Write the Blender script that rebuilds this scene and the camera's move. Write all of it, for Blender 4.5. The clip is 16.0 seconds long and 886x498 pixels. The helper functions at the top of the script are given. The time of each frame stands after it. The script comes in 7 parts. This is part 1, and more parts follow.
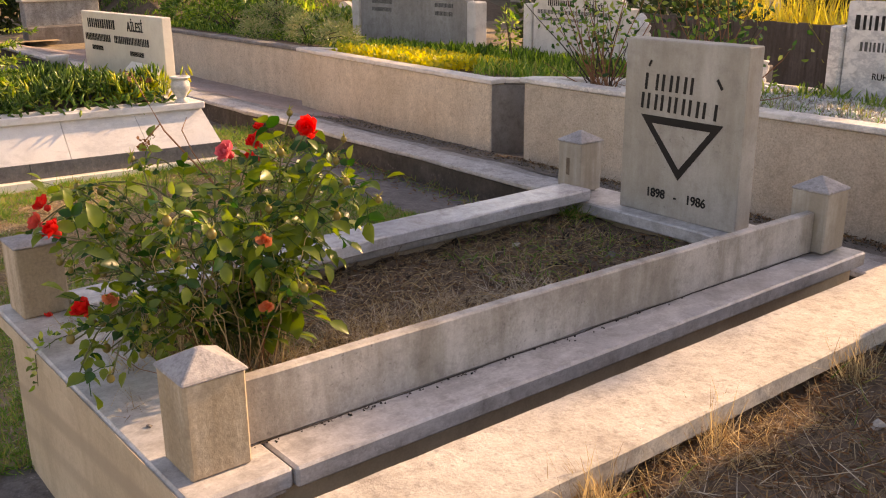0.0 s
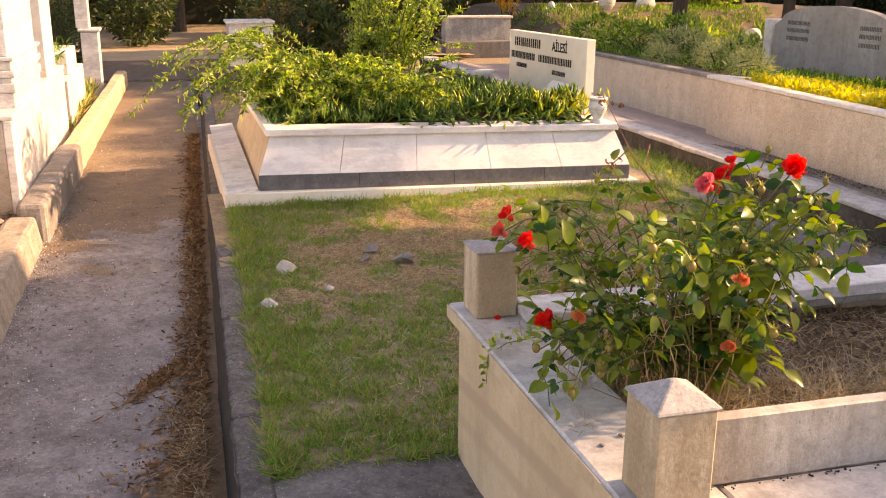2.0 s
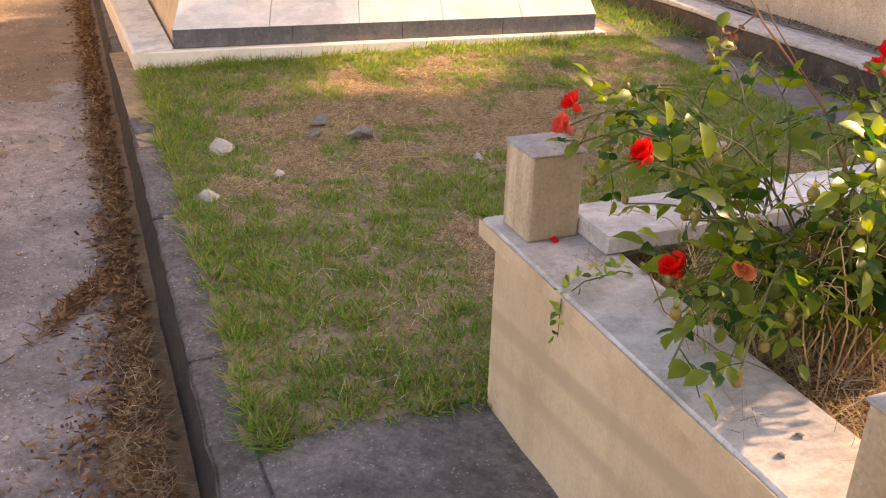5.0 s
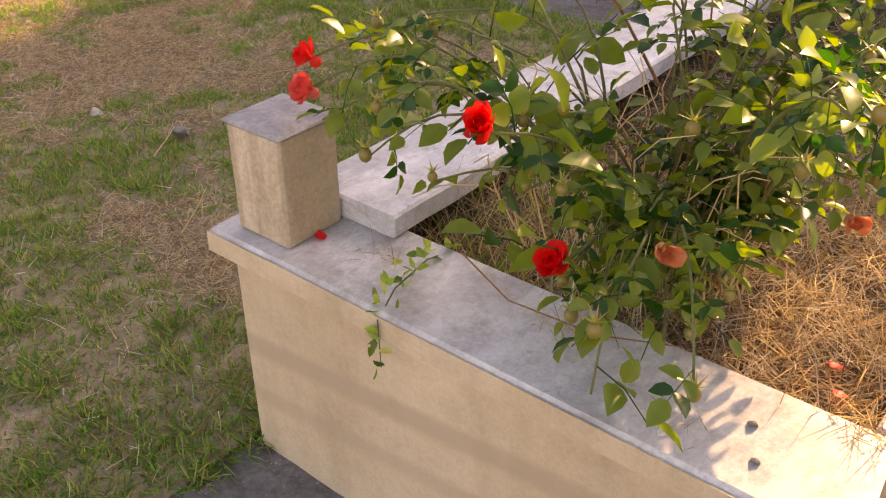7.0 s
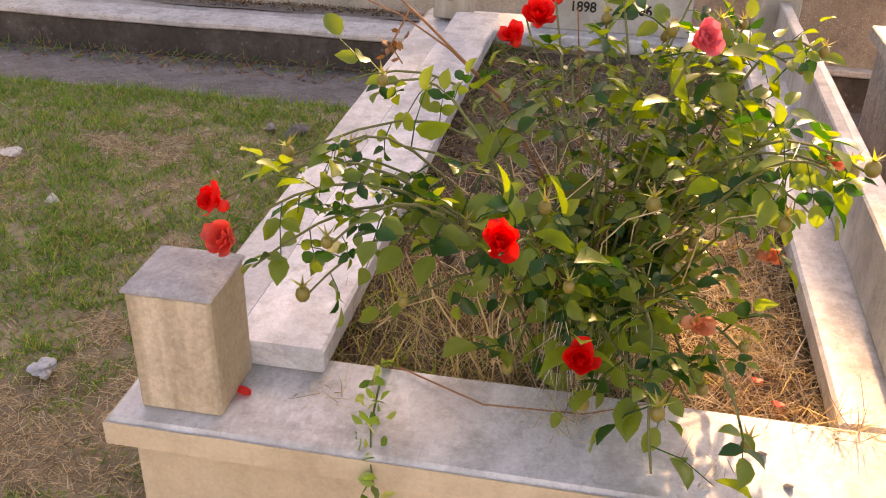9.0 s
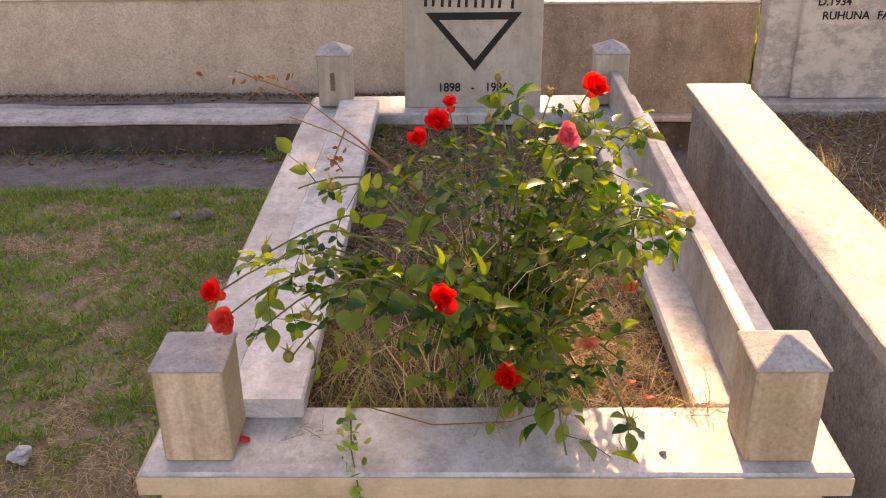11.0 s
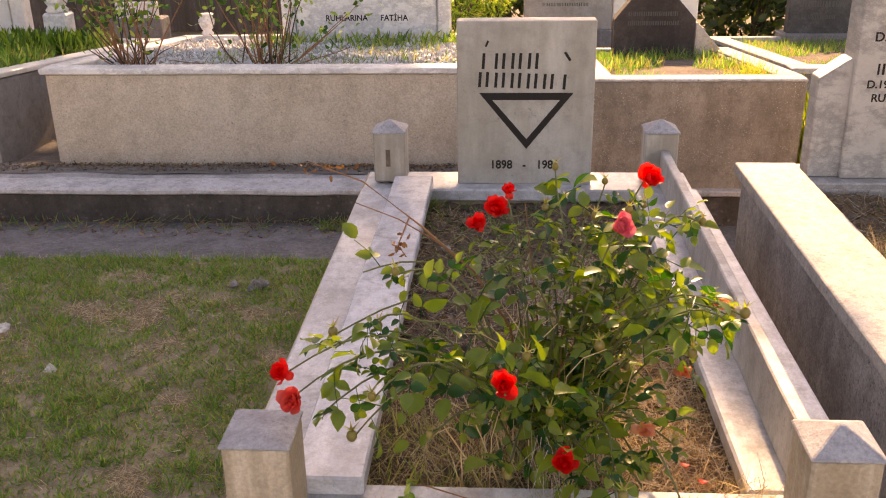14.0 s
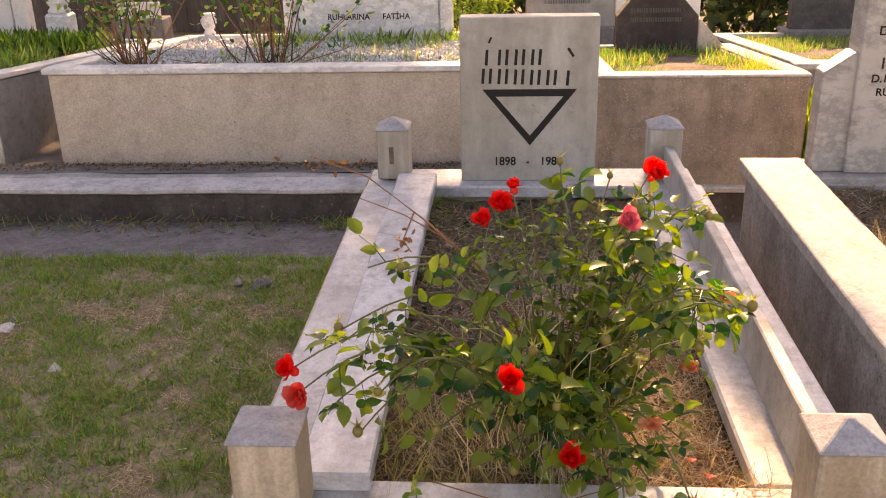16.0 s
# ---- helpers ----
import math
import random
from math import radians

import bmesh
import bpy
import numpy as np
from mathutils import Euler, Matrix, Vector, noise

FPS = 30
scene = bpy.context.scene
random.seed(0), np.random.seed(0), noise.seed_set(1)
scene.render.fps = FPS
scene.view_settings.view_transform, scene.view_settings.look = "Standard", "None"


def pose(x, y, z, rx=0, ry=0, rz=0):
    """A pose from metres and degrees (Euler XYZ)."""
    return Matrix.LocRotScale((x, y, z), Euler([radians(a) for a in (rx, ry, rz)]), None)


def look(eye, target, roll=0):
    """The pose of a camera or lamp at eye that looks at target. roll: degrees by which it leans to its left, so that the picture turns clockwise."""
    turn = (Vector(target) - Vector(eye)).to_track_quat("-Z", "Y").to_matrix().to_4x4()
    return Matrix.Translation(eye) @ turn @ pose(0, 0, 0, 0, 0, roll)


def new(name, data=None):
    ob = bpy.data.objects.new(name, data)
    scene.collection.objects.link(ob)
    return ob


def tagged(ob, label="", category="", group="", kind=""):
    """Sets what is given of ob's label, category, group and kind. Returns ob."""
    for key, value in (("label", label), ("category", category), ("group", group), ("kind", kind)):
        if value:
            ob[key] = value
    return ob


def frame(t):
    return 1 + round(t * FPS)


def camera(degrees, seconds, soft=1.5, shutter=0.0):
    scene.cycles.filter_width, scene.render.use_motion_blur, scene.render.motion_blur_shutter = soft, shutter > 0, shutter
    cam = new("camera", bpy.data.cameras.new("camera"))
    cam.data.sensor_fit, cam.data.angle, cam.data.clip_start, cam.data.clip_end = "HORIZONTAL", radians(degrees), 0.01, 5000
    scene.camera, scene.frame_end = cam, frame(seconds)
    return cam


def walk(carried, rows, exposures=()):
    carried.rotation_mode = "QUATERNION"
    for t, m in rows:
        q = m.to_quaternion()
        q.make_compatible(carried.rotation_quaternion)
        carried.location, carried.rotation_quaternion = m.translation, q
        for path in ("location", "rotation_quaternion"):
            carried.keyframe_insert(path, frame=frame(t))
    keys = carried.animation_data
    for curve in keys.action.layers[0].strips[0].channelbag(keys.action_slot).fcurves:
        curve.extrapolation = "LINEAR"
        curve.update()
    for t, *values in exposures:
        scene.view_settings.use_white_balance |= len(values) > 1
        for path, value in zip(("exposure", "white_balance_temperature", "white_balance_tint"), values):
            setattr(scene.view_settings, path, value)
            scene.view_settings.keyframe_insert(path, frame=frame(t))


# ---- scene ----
cam = camera(50.0, 16.0, 1.1)
PATH = [
    (0, (2.128, -0.672, 1.409), (0.635, 0.514, 0.804), -0.5),
    (0.5, (2.11, -0.707, 1.411), (0.538, 0.372, 0.808), -0.6),
    (1, (2.087, -0.751, 1.415), (0.424, 0.191, 0.825), -0.4),
    (1.5, (2.058, -0.807, 1.418), (0.301, -0.042, 0.845), -0.4),
    (2, (2.004, -0.879, 1.427), (0.159, -0.349, 0.865), 0.4),
    (2.5, (1.924, -0.942, 1.431), (0.035, -0.582, 0.881), 0.2),
    (3, (1.796, -1.031, 1.401), (-0.103, -0.691, 0.873), 0.5),
    (3.5, (1.703, -1.089, 1.401), (-0.2, -0.777, 0.872), -0.1),
    (4, (1.558, -1.064, 1.373), (-0.329, -0.729, 0.799), -1.4),
    (4.5, (1.367, -0.981, 1.353), (-0.428, -0.482, 0.626), 0.1),
    (5, (1.203, -0.972, 1.336), (-0.46, -0.271, 0.474), 1.7),
    (5.2, (1.152, -1.038, 1.358), (-0.439, -0.214, 0.468), 1.8),
    (7.3, (0.456, -0.926, 1.292), (-0.542, 0.421, 0.202), 0.5),
    (7.5, (0.375, -0.976, 1.307), (-0.568, 0.405, 0.21), 1.5),
    (8, (0.195, -1.037, 1.291), (-0.61, 0.462, 0.239), 2.8),
    (8.5, (0.108, -1.053, 1.305), (-0.428, 0.591, 0.298), 1.5),
    (9, (0.039, -1.084, 1.352), (-0.275, 0.634, 0.378), 1.3),
    (9.5, (0.002, -1.171, 1.381), (-0.212, 0.576, 0.431), 1.4),
    (9.7, (-0.036, -1.223, 1.388), (-0.2, 0.533, 0.446), 1.2),
    (11.8, (-0.052, -1.53, 1.658), (-0.082, 0.31, 0.875), -0.8),
    (12, (-0.067, -1.531, 1.657), (-0.15, 0.32, 0.904), -0.7),
    (12.5, (-0.082, -1.521, 1.649), (-0.208, 0.334, 0.913), -0.7),
    (13, (-0.087, -1.516, 1.649), (-0.229, 0.333, 0.9), -1.1),
    (13.5, (-0.084, -1.519, 1.651), (-0.224, 0.329, 0.898), -1.3),
    (14, (-0.078, -1.522, 1.651), (-0.204, 0.324, 0.892), -1.0),
    (14.5, (-0.078, -1.523, 1.648), (-0.205, 0.322, 0.886), -1.1),
    (15, (-0.082, -1.525, 1.647), (-0.21, 0.318, 0.881), -1.4),
    (15.5, (-0.081, -1.523, 1.638), (-0.209, 0.323, 0.878), -1.3),
    (16, (-0.083, -1.52, 1.64), (-0.215, 0.326, 0.88), -1.4),
]
walk(cam, [(t, look(eye, target, roll)) for t, eye, target, roll in PATH], [(0.0, 1.05, 10200, 30), (0.5, 1.08, 10300, 30), (1.0, 1.16, 10450, 31), (1.5, 1.34, 10700, 33), (2.0, 1.48, 10800, 32), (2.5, 1.43, 10500, 30), (3.0, 1.26, 10300, 31), (3.5, 1.16, 10100, 31), (4.0, 1.12, 10200, 31), (4.5, 1.40, 10700, 32), (5.0, 1.70, 11100, 33), (7.5, 1.78, 11500, 34), (8.5, 1.88, 11600, 34), (9.5, 1.93, 11000, 34), (12.0, 1.38, 10500, 34), (13.0, 1.53, 10500, 34), (16.0, 1.53, 10500, 34)])

# ---- light ----
SUN_AZ, SUN_EL = 3.0, 27.0   # degrees: azimuth from +y towards +x, height
world = bpy.data.worlds.new("sky")
scene.world = world
world.use_nodes = True
wn = world.node_tree
sky = wn.nodes.new("ShaderNodeTexSky")
sky.sky_type = "NISHITA"
sky.sun_disc = False
sky.sun_elevation, sky.sun_rotation = radians(SUN_EL), radians(SUN_AZ)
wn.nodes["Background"].inputs[1].default_value = 0.15
wn.links.new(sky.outputs[0], wn.nodes["Background"].inputs[0])
sun = new("sun", bpy.data.lights.new("sun", "SUN"))
sun.data.energy, sun.data.angle, sun.data.color = 4.1, radians(0.8), (1.0, 0.83, 0.58)
sun.matrix_world = look((0, 0, 0), (-math.sin(radians(SUN_AZ)) * math.cos(radians(SUN_EL)), -math.cos(radians(SUN_AZ)) * math.cos(radians(SUN_EL)), -math.sin(radians(SUN_EL))))


# ---- materials ----
def nodes_of(name):
    m = bpy.data.materials.new(name)
    m.use_nodes = True
    return m, m.node_tree, m.node_tree.nodes["Principled BSDF"]


def noise_tex(nt, vec, scale, detail=4.0, rough=0.6, stretch=None):
    if stretch:
        mp = nt.nodes.new("ShaderNodeMapping")
        mp.inputs["Scale"].default_value = stretch
        nt.links.new(vec, mp.inputs["Vector"])
        vec = mp.outputs[0]
    n = nt.nodes.new("ShaderNodeTexNoise")
    n.inputs["Scale"].default_value, n.inputs["Detail"].default_value, n.inputs["Roughness"].default_value = scale, detail, rough
    nt.links.new(vec, n.inputs["Vector"])
    return n.outputs["Fac"]


def ramp(nt, fac, stops):
    r = nt.nodes.new("ShaderNodeValToRGB")
    while len(r.color_ramp.elements) < len(stops):
        r.color_ramp.elements.new(0.5)
    for e, (p, c) in zip(r.color_ramp.elements, stops):
        e.position = p
        e.color = (c, c, c, 1) if isinstance(c, float) else (*c, 1)
    nt.links.new(fac, r.inputs[0])
    return r.outputs[0]


def mix(nt, fac, a, b, mode="MIX"):
    x = nt.nodes.new("ShaderNodeMix")
    x.data_type, x.blend_type = "RGBA", mode
    for sock, v in ((x.inputs[0], fac), (x.inputs[6], a), (x.inputs[7], b)):
        if isinstance(v, (int, float)):
            sock.default_value = v
        elif isinstance(v, tuple):
            sock.default_value = (*v, 1)
        else:
            nt.links.new(v, sock)
    return x.outputs[2]


def bump(nt, b, height, strength, dist=0.01):
    n = nt.nodes.new("ShaderNodeBump")
    n.inputs["Strength"].default_value, n.inputs["Distance"].default_value = strength, dist
    nt.links.new(height, n.inputs["Height"])
    nt.links.new(n.outputs[0], b.inputs["Normal"])


def place(nt):
    return nt.nodes.new("ShaderNodeNewGeometry").outputs["Position"]


def stone(name, light, dark, scale=3.0, stain=None, streak=0.0, vein=None, speck=None, rough=0.75, bumps=0.25, grain=60.0, pit=0.6, mottle=0.8, fine=0.7, hatch=0.35):
    """A weathered mineral surface: two-tone mottling, rain streaks, veins, specks and fine relief."""
    m, nt, b = nodes_of(name)
    p = place(nt)
    c = ramp(nt, noise_tex(nt, p, scale, 6.0, 0.65), [(0.3, dark), (0.7, light)])
    if vein:
        w = noise_tex(nt, p, scale * 0.9, 8.0, 0.75, (1.0, 0.45, 1.6))
        c = mix(nt, ramp(nt, w, [(0.44, 0.0), (0.5, 0.85), (0.56, 0.0)]), c, vein)
    if stain:
        for mult, lo, hi, top in ((0.8, 0.50, 0.66, 0.55), (3.1, 0.50, 0.70, 0.75)):
            f = ramp(nt, noise_tex(nt, p, scale * mult, 7.0, 0.72), [(lo, 0.0), (hi, top)])
            c = mix(nt, f, c, stain)
    if streak:
        for st, k in (((22.0, 22.0, 1.8), hatch), ((6.0, 6.0, 1.1), 1.0)):
            f = noise_tex(nt, p, 1.0, 5.0, 0.62, st)
            c = mix(nt, ramp(nt, f, [(0.44, 0.0), (0.60, min(1.0, streak * k))]), c, tuple(w * v for w, v in zip((0.55, 0.48, 0.38), dark)))
    if speck:
        v = nt.nodes.new("ShaderNodeTexVoronoi")
        v.inputs["Scale"].default_value = speck[0]
        nt.links.new(p, v.inputs["Vector"])
        patch = ramp(nt, noise_tex(nt, p, speck[3] if len(speck) > 3 else speck[0] * 0.16, 4.0, 0.7), [(0.40, 0.0), (0.62, 1.0)])
        dots = mix(nt, 1.0, ramp(nt, v.outputs["Distance"], [(0.08, speck[2]), (0.25, 0.0)]), patch, "MULTIPLY")
        c = mix(nt, dots, c, speck[1])
    mid = ramp(nt, noise_tex(nt, p, scale * 5.3, 8.0, 0.75), [(0.32, (0.60, 0.57, 0.55)), (0.50, 1.0), (0.70, 1.12)])
    c = mix(nt, mottle, c, mid, "MULTIPLY")
    patchy = ramp(nt, noise_tex(nt, p, scale * 1.7, 3.0, 0.6), [(0.50, 0.0), (0.62, pit)])
    pits = ramp(nt, noise_tex(nt, p, grain * 1.1, 4.0, 0.65), [(0.33, 1.0), (0.40, 0.0)])
    c = mix(nt, mix(nt, 1.0, pits, patchy, "MULTIPLY"), c, (0.05, 0.042, 0.036))
    g = noise_tex(nt, p, grain, 5.0, 0.7)
    c = mix(nt, 0.22, c, ramp(nt, g, [(0.25, dark), (0.75, light)]))
    tiny = ramp(nt, noise_tex(nt, p, grain * 2.6, 3.0, 0.6), [(0.30, 0.72), (0.70, 1.15)])
    c = mix(nt, fine, c, tiny, "MULTIPLY")
    nt.links.new(c, b.inputs["Base Color"])
    b.inputs["Roughness"].default_value = rough
    if bumps:
        bump(nt, b, g, bumps, 0.006)
    return m


def plant(name, cols, rough=0.45, through_light=0.35, gloss=0.5, glow=(2.1, 2.2, 0.55)):
    """Leaf, petal or blade: colour varies from piece to piece, some light passes through."""
    m, nt, b = nodes_of(name)
    isl = nt.nodes.new("ShaderNodeNewGeometry").outputs["Random Per Island"]
    n = len(cols)
    c = ramp(nt, isl, [((i + 0.5) / n, col) for i, col in enumerate(cols)])
    f = noise_tex(nt, place(nt), 45.0, 3.0, 0.6)
    c = mix(nt, 0.35, c, ramp(nt, f, [(0.3, 0.45), (0.7, 1.0)]), "MULTIPLY")
    nt.links.new(c, b.inputs["Base Color"])
    b.inputs["Roughness"].default_value = rough
    b.inputs["Specular IOR Level"].default_value = gloss
    if through_light:
        t = nt.nodes.new("ShaderNodeBsdfTranslucent")
        bright = mix(nt, 1.0, c, glow, "MULTIPLY")
        nt.links.new(bright, t.inputs["Color"])
        s = nt.nodes.new("ShaderNodeMixShader")
        s.inputs[0].default_value = through_light
        nt.links.new(b.outputs[0], s.inputs[1])
        nt.links.new(t.outputs[0], s.inputs[2])
        nt.links.new(s.outputs[0], nt.nodes["Material Output"].inputs["Surface"])
    return m


def flat(name, col, rough=0.6):
    m, nt, b = nodes_of(name)
    f = noise_tex(nt, place(nt), 90.0, 3.0, 0.6)
    c = mix(nt, 0.5, col, ramp(nt, f, [(0.3, 0.5), (0.7, 1.0)]), "MULTIPLY")
    nt.links.new(c, b.inputs["Base Color"])
    b.inputs["Roughness"].default_value = rough
    return m


GREY_MARBLE = stone("aged_grey_marble", (0.61, 0.58, 0.55), (0.38, 0.362, 0.35), 3.6, stain=(0.17, 0.145, 0.128), streak=0.8, rough=0.55, bumps=0.3, fine=0.45, hatch=0.12)
SLAB_MARBLE = stone("bluish_slab_marble", (0.56, 0.548, 0.552), (0.36, 0.352, 0.36), 4.5, stain=(0.235, 0.21, 0.19), vein=(0.66, 0.65, 0.65), rough=0.40, bumps=0.15, pit=0.35, fine=0.35)
RAIL_MARBLE = stone("pale_rail_marble", (0.58, 0.58, 0.61), (0.40, 0.402, 0.43), 4.5, stain=(0.33, 0.29, 0.26), vein=(0.68, 0.675, 0.69), rough=0.25, bumps=0.12, pit=0.35, fine=0.35)
POST_MARBLE = stone("stained_post_marble", (0.66, 0.565, 0.455), (0.52, 0.44, 0.345), 3.0, stain=(0.34, 0.265, 0.185), streak=1.0, rough=0.7, bumps=0.4, fine=0.7, pit=0.5, mottle=0.6, hatch=0.7, grain=45.0)
HEAD_POST = stone("grey_post_marble", (0.56, 0.53, 0.49), (0.42, 0.39, 0.355), 3.0, stain=(0.29, 0.25, 0.205), streak=0.9, rough=0.65, bumps=0.2, fine=0.25, pit=0.25, mottle=0.5, hatch=0.7)
CAP_MARBLE = stone("bluish_worn_marble", (0.43, 0.42, 0.43), (0.255, 0.25, 0.268), 14.0, stain=(0.15, 0.145, 0.15), rough=0.75, bumps=0.5, fine=0.5)
HEAD_MARBLE = stone("headstone_marble", (0.50, 0.48, 0.445), (0.39, 0.374, 0.346), 2.2, stain=(0.31, 0.285, 0.25), streak=0.6, rough=0.5, bumps=0.06, fine=0.25, mottle=0.6, hatch=0.15)
WHITE_MARBLE = stone("white_marble", (0.82, 0.79, 0.76), (0.68, 0.65, 0.63), 2.5, vein=(0.40, 0.39, 0.40), rough=0.4, bumps=0.05, fine=0.2)
VEINED = stone("veined_headstone_marble", (0.52, 0.485, 0.45), (0.41, 0.38, 0.355), 2.2, vein=(0.20, 0.19, 0.19), rough=0.4, bumps=0.05, pit=0.1, fine=0.2)
PALE_STRAW = plant("pale_straw", [(0.60, 0.52, 0.42), (0.70, 0.63, 0.53), (0.46, 0.37, 0.28), (0.28, 0.21, 0.155)], 0.7, 0.2, 0.25, glow=(1.3, 1.2, 0.95))
BED_MARBLE = stone("veined_bed_marble", (0.88, 0.85, 0.85), (0.79, 0.755, 0.755), 1.6, stain=(0.74, 0.70, 0.69), vein=(0.58, 0.56, 0.57), rough=0.4, bumps=0.05, pit=0.2, fine=0.2, mottle=0.35)
PALE_MARBLE = stone("pale_marble", (0.80, 0.745, 0.70), (0.69, 0.635, 0.59), 1.5, stain=(0.58, 0.51, 0.455), rough=0.45, bumps=0.06, pit=0.4, fine=0.25)
EDGE_STONE = stone("stained_edge_stone", (0.60, 0.56, 0.51), (0.42, 0.385, 0.345), 6.0, stain=(0.25, 0.215, 0.185), speck=(38.0, (0.12, 0.10, 0.085), 0.7), rough=0.7, bumps=0.5, fine=0.6, mottle=1.0)
DARK_BAND = stone("dark_stone_band", (0.15, 0.15, 0.165), (0.075, 0.075, 0.084), 9.0, stain=(0.24, 0.225, 0.22), rough=0.6, bumps=0.15)
ROUGHCAST = stone("cream_roughcast", (0.76, 0.645, 0.52), (0.61, 0.51, 0.405), 4.0, stain=(0.50, 0.40, 0.305), streak=0.25, speck=(60.0, (0.25, 0.19, 0.14), 0.8), rough=0.9, bumps=1.0, grain=34.0, mottle=0.45, fine=1.0, hatch=0.06)
DULL_ROUGHCAST = stone("dull_cream_roughcast", (0.645, 0.555, 0.455), (0.52, 0.44, 0.36), 3.0, stain=(0.43, 0.35, 0.275), streak=0.25, speck=(52.0, (0.20, 0.15, 0.11), 0.9), rough=0.9, bumps=1.0, grain=38.0, mottle=0.5, fine=0.8, hatch=0.06)
OLD_ROUGHCAST = stone("brown_roughcast", (0.45, 0.385, 0.32), (0.215, 0.178, 0.148), 3.2, stain=(0.14, 0.115, 0.098), streak=0.6, speck=(95.0, (0.84, 0.77, 0.70), 1.0, 7.0), rough=0.9, bumps=0.9, grain=80.0, hatch=0.12)
# Darker grey roughcast; the shade on a planter's side is in this colour.
SHADED_CAST = stone("shaded_roughcast", (0.36, 0.34, 0.33), (0.24, 0.22, 0.21), 4.0, stain=(0.15, 0.13, 0.12), speck=(85.0, (0.5, 0.46, 0.42), 0.4), rough=0.9, bumps=0.6, grain=110.0)
PLASTER = stone("cream_plaster", (0.63, 0.515, 0.385), (0.53, 0.425, 0.31), 2.0, stain=(0.42, 0.325, 0.235), streak=0.3, rough=0.85, bumps=0.2, pit=0.0, mottle=0.45, fine=0.3)
def shade_bands(m, col):
    """Faint bands of light and shade painted across a rendered wall, nearly level."""
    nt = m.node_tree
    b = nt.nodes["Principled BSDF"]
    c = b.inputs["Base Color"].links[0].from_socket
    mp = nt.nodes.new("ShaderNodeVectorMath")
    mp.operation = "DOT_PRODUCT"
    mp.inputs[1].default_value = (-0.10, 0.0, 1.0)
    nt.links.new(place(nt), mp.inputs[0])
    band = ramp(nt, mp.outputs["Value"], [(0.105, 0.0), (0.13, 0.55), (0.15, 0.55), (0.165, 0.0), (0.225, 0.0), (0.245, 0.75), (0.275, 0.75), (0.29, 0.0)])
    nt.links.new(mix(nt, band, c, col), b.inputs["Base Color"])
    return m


# Foot wall plaster with soft shadow stripes mixed into its colour.
FOOT_PLASTER = shade_bands(stone("banded_cream_plaster", (0.63, 0.515, 0.385), (0.53, 0.425, 0.31), 2.0, stain=(0.42, 0.325, 0.235), streak=0.3, rough=0.85, bumps=0.2, pit=0.0, mottle=0.45, fine=0.3), (0.40, 0.31, 0.225))
CONCRETE = stone("dark_concrete", (0.26, 0.235, 0.228), (0.095, 0.083, 0.08), 5.0, stain=(0.055, 0.047, 0.042), speck=(70.0, (0.56, 0.53, 0.50), 0.9), rough=0.9, bumps=1.0, grain=26.0, fine=1.0, mottle=1.0, pit=0.8)
PALE_CONCRETE = stone("pale_concrete", (0.36, 0.335, 0.325), (0.19, 0.172, 0.166), 3.5, stain=(0.12, 0.10, 0.092), streak=0.5, speck=(50.0, (0.55, 0.52, 0.49), 0.5), rough=0.9, bumps=0.7, grain=34.0, fine=0.9)
WALL_CONCRETE = stone("stained_concrete_wall", (0.64, 0.615, 0.595), (0.36, 0.34, 0.33), 4.5, stain=(0.19, 0.172, 0.16), streak=0.5, speck=(60.0, (0.040, 0.036, 0.033), 1.0, 4.0), rough=0.9, bumps=1.0, grain=38.0, fine=1.0, pit=1.0, mottle=1.0, hatch=0.1)
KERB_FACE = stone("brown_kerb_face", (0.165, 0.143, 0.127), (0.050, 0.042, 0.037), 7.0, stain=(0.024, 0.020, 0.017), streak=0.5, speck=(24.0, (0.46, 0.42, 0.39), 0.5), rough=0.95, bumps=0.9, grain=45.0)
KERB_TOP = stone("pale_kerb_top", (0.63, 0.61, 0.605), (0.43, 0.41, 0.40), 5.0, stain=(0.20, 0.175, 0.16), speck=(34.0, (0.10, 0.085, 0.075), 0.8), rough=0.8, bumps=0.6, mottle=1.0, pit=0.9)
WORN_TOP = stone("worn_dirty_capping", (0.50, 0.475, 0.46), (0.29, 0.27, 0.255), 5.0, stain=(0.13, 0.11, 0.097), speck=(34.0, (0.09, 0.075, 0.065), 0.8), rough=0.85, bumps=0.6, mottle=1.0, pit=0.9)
WALK_DIRT = stone("dirty_walkway_concrete", (0.27, 0.235, 0.21), (0.12, 0.10, 0.087), 5.0, stain=(0.075, 0.058, 0.047), speck=(60.0, (0.50, 0.46, 0.42), 0.7), rough=0.95, bumps=0.9, grain=34.0, fine=0.9)
# Near-black colour holds both the moss and the shade of the kerb's face.
KERB_DARK = stone("shaded_mossy_concrete", (0.050, 0.041, 0.035), (0.014, 0.012, 0.010), 6.0, stain=(0.010, 0.009, 0.008), speck=(40.0, (0.16, 0.14, 0.12), 0.3), rough=0.95, bumps=0.9, grain=40.0)
TAN_CONCRETE = stone("tan_concrete", (0.70, 0.60, 0.51), (0.52, 0.44, 0.37), 3.0, stain=(0.36, 0.30, 0.25), streak=0.4, rough=0.9, bumps=0.5, grain=34.0, fine=0.6)
PATH_MAT = stone("path_concrete", (0.37, 0.335, 0.332), (0.135, 0.118, 0.116), 2.6, stain=(0.070, 0.057, 0.053), speck=(62.0, (0.70, 0.67, 0.63), 1.0), rough=0.9, bumps=1.0, grain=22.0, fine=1.0, mottle=1.0, pit=0.8)
